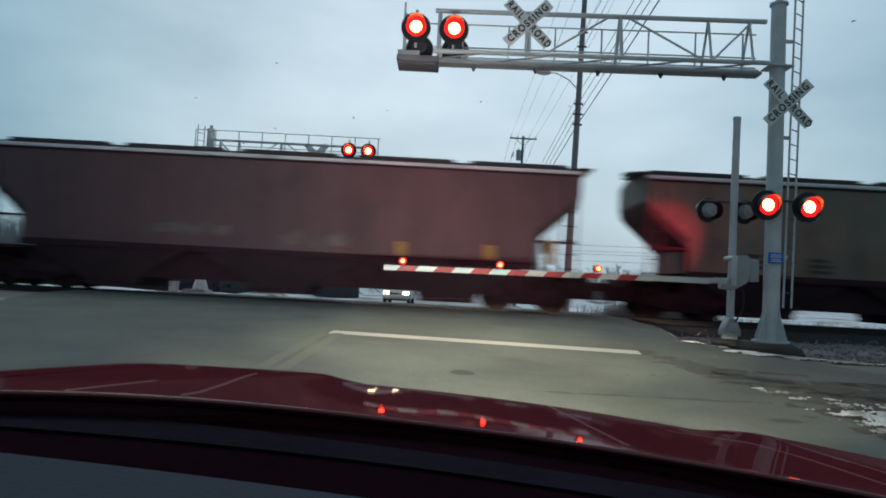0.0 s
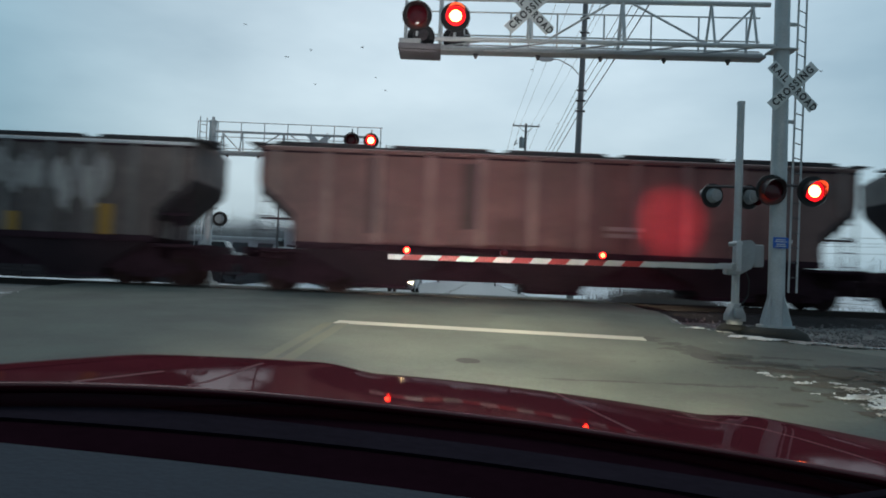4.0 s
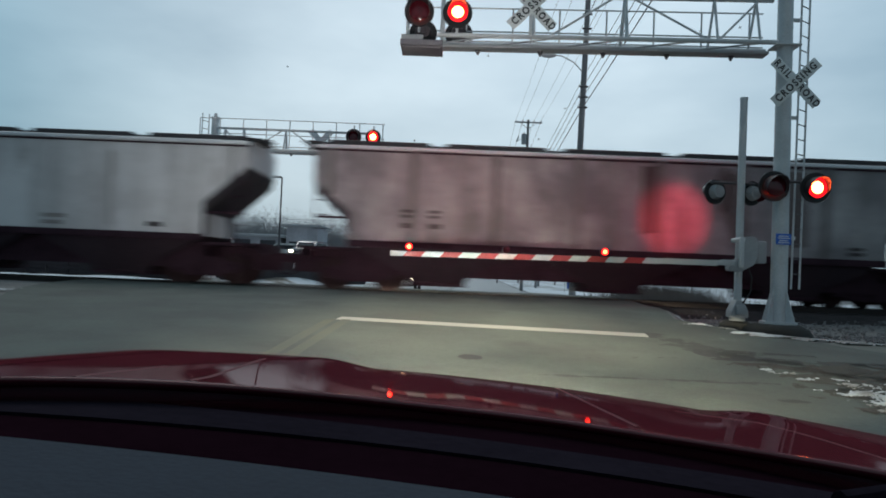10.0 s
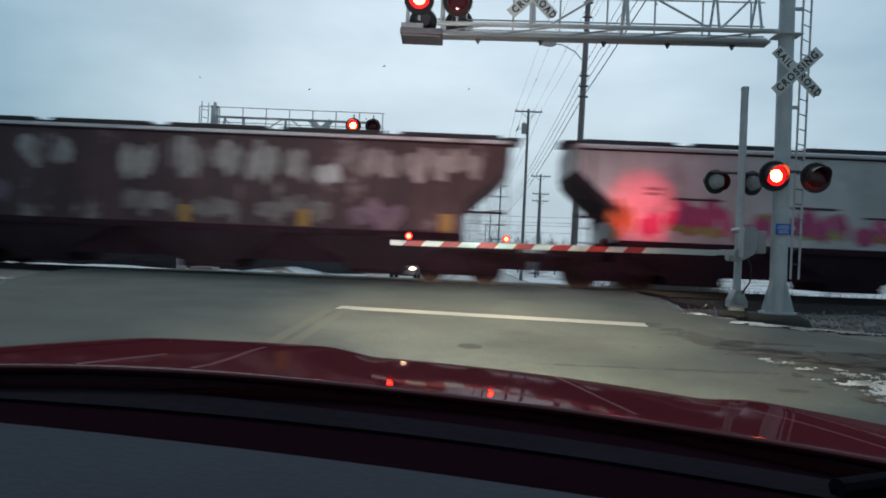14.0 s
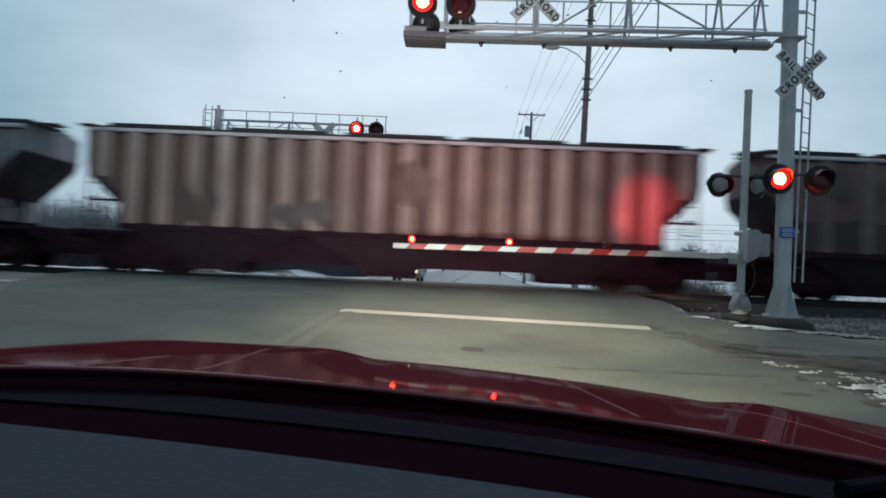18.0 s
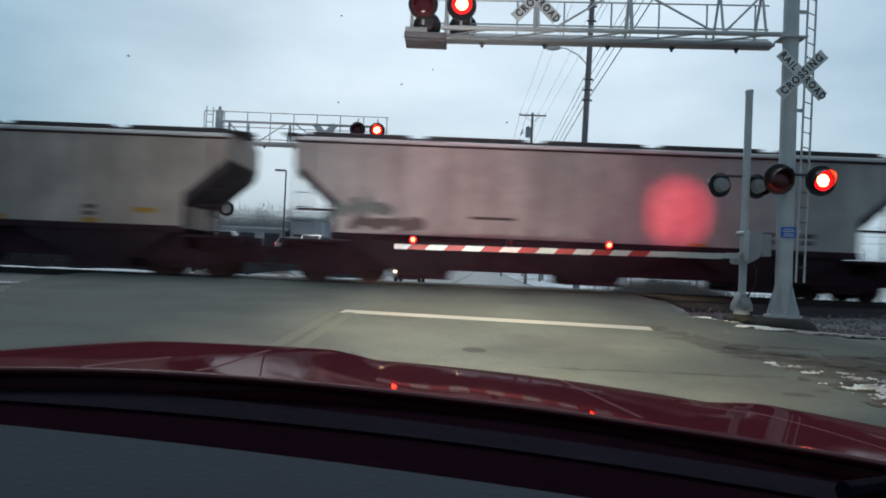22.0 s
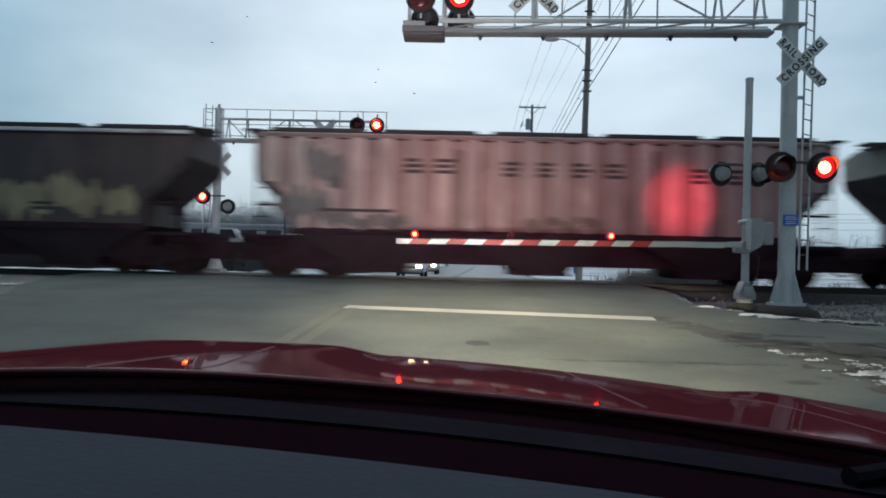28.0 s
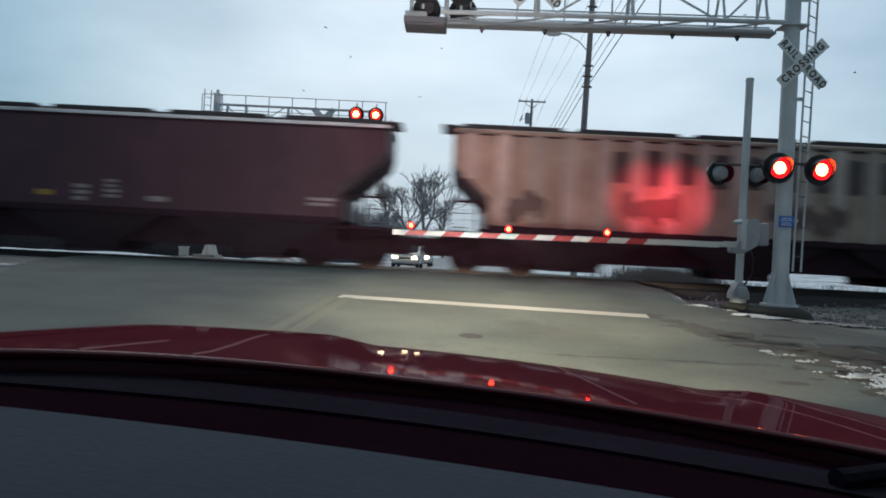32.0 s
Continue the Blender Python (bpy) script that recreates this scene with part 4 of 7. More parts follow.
TRAIN = []             # (car, place along the train at the start)
WHEELSETS = []         # (wheelset, x in the car, y, z, place along the train)


def marking(ob, x, z, w, h, m, hw, seed):
    """Reflectors and stencils are plain bars; spray paint is a run of ragged overlapping strokes."""
    rnd = random.Random(seed)
    if m is YELLOWTAPE:
        bm = B()
        box(bm, (x, -hw - 0.008, z), (w, 0.01, h if h > w else min(h, 0.16)))
        part("reflector", bm, m, ob)
    elif m is DKPOST or h > 1.9 or w > 4.0:
        # a whole sheet between the posts, with uneven upper and lower edges
        n = max(3, int(w / 0.3))
        top = [(x - w / 2 + w * k / n, min(4.06, z + h / 2 + rnd.uniform(-0.06, 0.06))) for k in range(n + 1)]
        low = [(x - w / 2 + w * k / n, max(1.46, z - h / 2 + rnd.uniform(-0.06, 0.06))) for k in range(n + 1)]
        bm = B()
        prism(bm, low + top[::-1], -1.56 - 0.008, -1.56 - 0.001)
        part("stained_panel", bm, m, ob)
    elif m in (GREYMARK, DARKMARK) and w * h < 1.2 and h < 0.7:
        rows = max(1, round(h / 0.17))
        for r in range(rows):
            q = w * rnd.uniform(0.7, 1.0)
            bm = B()
            box(bm, (x - (w - q) / 2, -hw - 0.008, z + h / 2 - h * (r + 0.5) / rows), (q, 0.01, h / rows * 0.6))
            part("stencil_bar", bm, m, ob)
    else:
        n = max(4, int(w / 0.2)) if w * h < 2.5 else 20
        for i in range(n):
            cx, cz = x - w / 2 + w * (i + 0.5) / n + rnd.uniform(-0.1, 0.1), z + rnd.uniform(-0.22, 0.22) * h
            ra, rb, tilt = max(0.16, w / n * rnd.uniform(0.8, 1.3)), h * rnd.uniform(0.34, 0.52), rnd.uniform(-0.6, 0.6)
            pts = []
            for k in range(14):
                t = math.tau * k / 14
                q = rnd.uniform(0.72, 1.12)
                u, v = ra * q * math.cos(t), rb * q * math.sin(t)
                pts.append((cx + u * math.cos(tilt) - v * 0.3 * math.sin(tilt), min(4.02, cz + u * 0.5 * math.sin(tilt) + v)))
            bm = B()
            prism(bm, pts, -hw - 0.009 - 0.0012 * (i % 5), -hw - 0.001)
            part("paint_stroke", bm, m, ob)


def hopper(place, length, style, paint, label, ribs, rib_paint, rib_width, frost, marks):
    """A covered hopper car, x along the train, z from the rail. style: smooth or ribbed."""
    ob = thing("hopper_car", (0, 0, 0), label, "hopper car", "cars of the freight train")
    hb = length / 2 - 0.97
    eave, sill, hw = 4.23, 1.43, 1.56
    slant = 1.30 if style == "smooth" else 1.08
    kink = eave - (0.72 if style == "smooth" else 1.05)
    low = 2.40 if style == "smooth" else 2.25
    poly = [(-hb, eave), (hb, eave), (hb, kink), (hb - slant, low), (hb - slant, sill), (-hb + slant, sill), (-hb + slant, low), (-hb, kink)]
    bm = B()
    prism(bm, poly, -hw, hw)
    part("body", bm, paint, ob, smooth=20)
    # slope sheets, dark grey whatever the car's paint
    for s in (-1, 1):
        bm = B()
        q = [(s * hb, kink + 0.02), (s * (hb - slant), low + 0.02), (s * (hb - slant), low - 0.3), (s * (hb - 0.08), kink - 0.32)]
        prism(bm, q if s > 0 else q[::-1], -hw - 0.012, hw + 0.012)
        part("slope_sheet", bm, SLOPEDARK, ob, "dark slope sheet under the end")
    # side sill and roof
    for y in (-hw, hw):
        bm = B()
        box(bm, (0, y, sill - 0.06), (2 * (hb - slant) + 0.1, 0.1, 0.2), bevel=0.01)
        part("side_sill", bm, UNDER, ob)
        bm = B()
        box(bm, (0, y * 1.012, eave - 0.02), (2 * hb, 0.05, 0.09), bevel=0.01)
        rail = B()
        box(rail, (0, y * 1.008, eave - 0.115), (2 * hb, 0.04, 0.05))
        part("eave_rail", rail, UNDER, ob, "dark rail under the roof edge")
        part("roof_edge", bm, SNOWCAP if frost else paint, ob, "pale frosted roof edge" if frost else "")
    bm = B()
    prism(bm, [(-hw, eave + 0.003), (-hw * 0.6, eave + 0.16), (0, eave + 0.22), (hw * 0.6, eave + 0.16), (hw, eave + 0.003)], -hb, hb, "x")
    part("roof", bm, paint, ob, smooth=20)
    bm = B()
    box(bm, (0, 0, eave + 0.3), (2 * hb + 0.55, 0.62, 0.05))
    for k in range(9):
        box(bm, ((k - 4) * hb / 4.1, 0, eave + 0.24), (0.06, 0.5, 0.12))
    part("running_board", bm, RUNBOARD, ob)
    for s in (-1, 1):
        bm = B()
        box(bm, (s * (hb + 0.1), -0.75, eave + 0.12), (0.5, 1.5, 0.05))
        part("end_running_board", bm, RUNBOARD, ob)
    n = 5
    for i in range(n):
        bm = B()
        box(bm, ((i - (n - 1) / 2) * 2 * hb / n, -0.62, eave + 0.24), (2 * hb / n - 0.5, 0.5, 0.16), bevel=0.04)
        part("roof_hatch", bm, RUNBOARD, ob)
    if style == "smooth":
        for i in range(1, 9):
            bm = B()
            box(bm, (-hb + 2 * hb * i / 9, -hw - 0.004, (eave + sill) / 2 - 0.05 if 1 < i < 8 else (eave + low) / 2 - 0.05), (0.07, 0.012, eave - sill - 0.35 if 1 < i < 8 else eave - low - 0.4))
            part("panel_seam", bm, paint, ob)
    # exterior posts
    if ribs:
        for i in range(ribs):
            x = -hb + 0.5 + (2 * hb - 1.0) * i / (ribs - 1)
            z0 = sill
            if abs(x) > hb - slant:
                z0 = low + (kink - low) * (abs(x) - (hb - slant)) / slant + 0.05
            bm = B()
            box(bm, (x, -hw - 0.022, (eave + z0) / 2 - 0.04), (rib_width, 0.056, eave - z0 - 0.1), bevel=0.012)
            part("side_post", bm, rib_paint or paint, ob)
    # discharge chutes
    nc = 3
    pitch = 2 * (hb - slant) / nc
    for i in range(nc):
        c = (i - 1) * pitch
        bm = B()
        v = [[bm.verts.new((c + sx * p, sy * q, z)) for sx, sy in ((-1, -1), (1, -1), (1, 1), (-1, 1))] for p, q, z in ((pitch * 0.49, hw - 0.03, sill), (pitch * 0.38, 1.44, 1.05), (0.98, 1.2, 0.56), (0.78, 1.08, 0.2))]
        for r0, r1 in zip(v, v[1:]):
            for k in range(4):
                bm.faces.new((r0[k], r0[(k + 1) % 4], r1[(k + 1) % 4], r1[k]))
        bm.faces.new(v[-1])
        bmesh.ops.recalc_face_normals(bm, faces=bm.faces)
        part("discharge_chute", bm, GRIME, ob, "grimy sloping discharge chute")
        bm = B()
        box(bm, (c, 0, 0.25), (1.7, 2.3, 0.12), bevel=0.01)
        part("gate_frame", bm, UNDER, ob)
    bm = B()
    box(bm, (0, 0, 0.86), (2 * (hb - slant), 2.3, 0.77))
    part("underframe", bm, UNDER, ob)
    bm = B()
    box(bm, (0, 0, 0.98), (length - 1.0, 0.42, 0.4))
    part("centre_sill", bm, UNDER, ob)
    for s in (-1, 1):
        xe = s * (length / 2 - 0.62)
        bm = B()
        box(bm, (s * (hb - 0.62), 0, 1.2), (1.5, 2.9, 0.1), bevel=0.01)
        box(bm, (xe, 0, 1.12), (0.12, 3.0, 0.3), bevel=0.02)
        part("end_platform", bm, UNDER, ob)
        bm = B()
        box(bm, (s * (length / 2 - 0.3), 0, 0.88), (0.6, 0.24, 0.28), bevel=0.05)
        part("coupler", bm, UNDER, ob)
        bm = B()
        box(bm, (s * (length / 2 - 0.78), 0, 0.72), (1.3, 0.62, 0.5), bevel=0.04)
        part("draft_gear", bm, UNDER, ob)
        bm = B()
        tube(bm, (s * (length / 2 - 0.52), -1.45, 0.98), (s * (length / 2 - 0.4), -0.25, 0.86), 0.022, n=8)
        part("uncoupling_lever", bm, UNDER, ob)
        bm = B()
        hose = [(s * (length / 2 - 0.5), -0.35, 0.8), (s * (length / 2 - 0.3), -0.35, 0.45), (s * (length / 2 - 0.04), -0.32, 0.36)]
        for p, q in zip(hose, hose[1:]):
            tube(bm, p, q, 0.03, n=8)
        part("air_hose", bm, UNDER, ob)
        for k in range(2):
            bm = B()
            box(bm, (s * (hb - 0.29), -1.5, 0.5 + 0.35 * k), (0.46, 0.05, 0.035))
            part("sill_step", bm, UNDER, ob)
        for dx in (0.07, 0.51):
            bm = B()
            box(bm, (s * (hb - dx), -1.5, 0.82), (0.03, 0.04, 0.7))
            part("step_hanger", bm, UNDER, ob)
        # end ladder, hand rails, brace
        for dx in (0.08, 0.5):
            bm = B()
            box(bm, (s * (hb - dx), -hw + 0.02, 2.7), (0.045, 0.05, 3.1))
            part("ladder_stile", bm, UNDER, ob)
        for k in range(7):
            bm = B()
            box(bm, (s * (hb - 0.29), -hw + 0.02, 1.35 + 0.42 * k), (0.42, 0.025, 0.025))
            part("ladder_rung", bm, UNDER, ob)
        bm = B()
        box(bm, (s * (hb - slant / 2 - 0.1), -hw + 0.03, 2.12), (slant, 0.045, 0.07))
        part("hand_rail", bm, UNDER, ob)
        bm = B()
        box(bm, (s * (hb - slant - 0.02), -hw + 0.16, 1.85), (0.12, 0.3, 0.8))
        part("corner_post", bm, UNDER, ob)
        bm = B()
        tube(bm, (s * (hb - 0.9), 0.1, 1.25), (s * (hb - 0.9), 0.1, 2.2), 0.05, n=8)
        tube(bm, (s * (hb - 0.86), -0.35, 2.1), (s * (hb - 0.82), -0.35, 2.1), 0.28, 0.28, 16)
        part("brake_gear", bm, UNDER, ob)
        # truck
        xt = s * (length / 2 - 2.35)
        for me, nm in ((W[3], "side_frame"), (W[4], "side_frame"), (W[5], "bolster")):
            p = part(nm, me, None, ob)
            p.location = (xt, 0, 0)
        for d in (-0.865, 0.865):
            ws = new("wheelset", W[2])
            ws.parent = ob
            ws.location = (xt + d, 0, 0.46)
            for me in W[:2]:
                part("wheel", me, None, ws)
            WHEELSETS.append((ws, xt + d, place + length / 2 + xt + d))
    for k, (x, z, w, h, m) in enumerate(marks):
        marking(ob, x, z, w, h, m, hw + (0.052 if ribs else 0.0), int(place * 7) + k)
    TRAIN.append((ob, place + length / 2))
    return ob


W = wheel_meshes()
GAPS = (-34.19, -14.56, 5.05, 24.64, 43.88, 63.52, 83.18, 102.83, 122.64, 142.62, 162.85, 182.61, 201.67,
        220.73, 240.82, 259.72, 279.71, 299.58, 319.01, 338.86, 357.79, 376.78, 396.6, 416.23, 435.9)


def coat_of(name, color, second=None, patch=0.56, edge=0.06, vary=0.3, gain=1.30, streak=1.0):
    """Weathered car paint: tall streaks, broad blotches and fine grain in the colour, patches of a second colour."""
    m = bpy.data.materials.new(name)
    m.use_nodes = True
    n, l = m.node_tree.nodes, m.node_tree.links
    b = n["Principled BSDF"]
    tc = n.new("ShaderNodeTexCoord")
    oi = n.new("ShaderNodeObjectInfo")
    place = n.new("ShaderNodeVectorMath")
    place.operation = "MULTIPLY_ADD"
    place.inputs[1].default_value = (137.0, 91.0, 53.0)
    l.new(oi.outputs["Random"], place.inputs[0])
    l.new(tc.outputs["Object"], place.inputs[2])

    def grain(size, detail, rough):
        mp = n.new("ShaderNodeMapping")
        mp.inputs["Scale"].default_value = size
        l.new(place.outputs[0], mp.inputs["Vector"])
        tx = n.new("ShaderNodeTexNoise")
        tx.inputs["Scale"].default_value, tx.inputs["Detail"].default_value, tx.inputs["Roughness"].default_value = 1.0, detail, rough
        l.new(mp.outputs[0], tx.inputs["Vector"])
        return tx.outputs["Fac"]

    def amount(a, k, base):
        q = n.new("ShaderNodeMath")
        q.operation = "MULTIPLY_ADD"
        q.inputs[1].default_value = k
        l.new(a, q.inputs[0])
        if isinstance(base, float):
            q.inputs[2].default_value = base
        else:
            l.new(base, q.inputs[2])
        return q.outputs[0]

    tall, broad, fine = grain((1.0, 1.0, 0.10), 4.0, 0.6), grain((0.42, 0.6, 0.75), 5.0, 0.62), grain((9.0, 9.0, 5.0), 3.0, 0.6)
    k1, k2, k3 = 2.6 * streak, 1.9, 0.4
    level = amount(tall, k1, amount(broad, k2, amount(fine, k3, 0.5 - 0.5 * (k1 + k2 + k3))))
    c1 = n.new("ShaderNodeMix")
    c1.data_type = "RGBA"
    c1.clamp_factor = True
    c1.inputs["A"].default_value = (*[gain * v * (1 - vary) for v in color], 1)
    c1.inputs["B"].default_value = (*[min(0.9, gain * v * (1 + vary)) for v in color], 1)
    l.new(level, c1.inputs["Factor"])
    out = c1.outputs["Result"]
    if second:
        worn = amount(grain((0.9, 1.0, 0.55), 6.0, 0.65), 0.75, amount(tall, 0.25, 0.0))
        pr = n.new("ShaderNodeMapRange")
        pr.inputs["From Min"].default_value, pr.inputs["From Max"].default_value = patch - edge, patch + edge
        l.new(worn, pr.inputs["Value"])
        c2 = n.new("ShaderNodeMix")
        c2.data_type = "RGBA"
        c2.inputs["B"].default_value = (*[gain * v for v in second], 1)
        l.new(pr.outputs[0], c2.inputs["Factor"])
        l.new(out, c2.inputs["A"])
        out = c2.outputs["Result"]
    l.new(out, b.inputs["Base Color"])
    rr = n.new("ShaderNodeMapRange")
    rr.inputs["To Min"].default_value, rr.inputs["To Max"].default_value = 0.5, 0.78
    l.new(fine, rr.inputs["Value"])
    l.new(rr.outputs[0], b.inputs["Roughness"])
    bp = n.new("ShaderNodeBump")
    bp.inputs["Strength"].default_value, bp.inputs["Distance"].default_value = 0.06, 0.02
    l.new(fine, bp.inputs["Height"])
    l.new(bp.outputs[0], b.inputs["Normal"])
    return m


DKBROWN = coat_of("dark_brown_car_paint", (0.078, 0.043, 0.050), (0.058, 0.036, 0.041), 0.55, vary=0.2)
RUSTTAN = coat_of("rusty_tan_car_paint", (0.150, 0.100, 0.078), (0.105, 0.108, 0.085), 0.52, 0.07, 0.42)
MOTTLED = coat_of("mottled_grey_brown_car_paint", (0.110, 0.090, 0.086), (0.06, 0.05, 0.05), 0.52, 0.07, 0.45)
REDBROWN = coat_of("red_brown_car_paint", (0.145, 0.085, 0.079), (0.095, 0.062, 0.058), 0.53, 0.1, 0.4)
GREYBROWN = coat_of("grey_brown_car_paint", (0.130, 0.121, 0.120), (0.080, 0.071, 0.072), 0.54, 0.08, 0.4)
DULLBROWN = coat_of("dull_brown_car_paint", (0.080, 0.065, 0.063), (0.060, 0.049, 0.049), 0.55, 0.1, 0.3)
LTGREY = coat_of("light_grey_car_paint", (0.415, 0.415, 0.418), (0.27, 0.265, 0.265), 0.62, 0.06, 0.22)
STREAKGREY = coat_of("streaked_grey_car_paint", (0.222, 0.214, 0.218), (0.135, 0.128, 0.135), 0.53, 0.07, 0.4)
MIDGREY = coat_of("mid_grey_car_paint", (0.285, 0.272, 0.270), (0.19, 0.17, 0.17), 0.57, 0.08, 0.3)
COOLGREY = coat_of("cool_grey_car_paint", (0.252, 0.256, 0.264), (0.165, 0.162, 0.168), 0.59, 0.07, 0.3)
GREYGREEN = coat_of("grey_green_car_paint", (0.282, 0.279, 0.277), (0.20, 0.19, 0.19), 0.57, 0.1, 0.28)
PALEGREEN = coat_of("pale_grey_green_car_paint", (0.37, 0.375, 0.37), (0.29, 0.285, 0.285), 0.56, 0.1, 0.28)
MAROONG = coat_of("maroon_painted_over_car_paint", (0.048, 0.027, 0.032), (0.185, 0.16, 0.158), 0.585, 0.03)
TANPOST = coat_of("tan_car_paint", (0.098, 0.064, 0.056), (0.07, 0.048, 0.045), 0.57, 0.1)
TANGREY = coat_of("tan_grey_car_paint", (0.285, 0.248, 0.224), (0.20, 0.168, 0.152), 0.58, 0.1, 0.26)
OLIVEGREY = coat_of("olive_grey_car_paint", (0.222, 0.200, 0.176), (0.145, 0.125, 0.113), 0.56, 0.08, 0.36)
PINKTAN = coat_of("faded_pink_tan_car_paint", (0.245, 0.165, 0.158), (0.165, 0.115, 0.112), 0.55, 0.08, 0.34)
OLIVERUST = coat_of("olive_and_rust_car_paint", (0.062, 0.038, 0.040), (0.168, 0.138, 0.112), 0.565, 0.05, 0.4)
DKOLIVE = coat_of("dark_olive_car_paint", (0.058, 0.042, 0.042), (0.042, 0.034, 0.038), 0.53, 0.08, 0.35)
MAROON = coat_of("dark_maroon_car_paint", (0.047, 0.017, 0.027), (0.034, 0.014, 0.022), 0.56, 0.08, 0.2)
PALEPOST = coat_of("pale_tan_post_paint", (0.33, 0.282, 0.252), (0.24, 0.195, 0.175), 0.57, 0.1)
TANSIDE = coat_of("weathered_tan_car_paint", (0.25, 0.195, 0.155), (0.16, 0.112, 0.088), 0.56, 0.08, 0.32)
PINKPOST = coat_of("pale_pink_post_paint", (0.33, 0.265, 0.255), (0.22, 0.165, 0.160), 0.57, 0.1)
BROWNPOST = coat_of("faded_brown_post_paint", (0.150, 0.115, 0.106), (0.095, 0.07, 0.066), 0.57, 0.1)
ROSEPOST = coat_of("faded_rose_post_paint", (0.185, 0.135, 0.128), (0.12, 0.085, 0.082), 0.57, 0.1)
DKPOST = coat_of("dark_post_paint", (0.045, 0.034, 0.034), None)
GRAFBLUE = coat_of("blue_purple_spray_paint", (0.030, 0.026, 0.075), (0.055, 0.046, 0.10), 0.56)
GRAFTAN = coat_of("tan_spray_paint", (0.235, 0.205, 0.125), (0.10, 0.075, 0.05), 0.56)
GRAFPINK = coat_of("pink_spray_paint", (0.40, 0.07, 0.17), (0.26, 0.05, 0.13), 0.57)
GRAFLIME = coat_of("yellow_green_spray_paint", (0.27, 0.26, 0.09), (0.20, 0.15, 0.07), 0.56)
GRAFPURPLE = coat_of("faded_purple_spray_paint", (0.125, 0.085, 0.125), (0.16, 0.12, 0.13), 0.54)
GRAFGOLD = coat_of("gold_spray_paint", (0.34, 0.17, 0.04), (0.2, 0.11, 0.05), 0.56)
GRAFTEAL = coat_of("faded_dark_green_paint", (0.10, 0.13, 0.125), (0.16, 0.18, 0.175), 0.56)
FADEDPATCH = coat_of("faded_pale_paint", (0.25, 0.24, 0.235), (0.14, 0.125, 0.125), 0.55)
GRAFWHITE = coat_of("pale_spray_paint", (0.40, 0.42, 0.43), (0.29, 0.30, 0.30), 0.58)

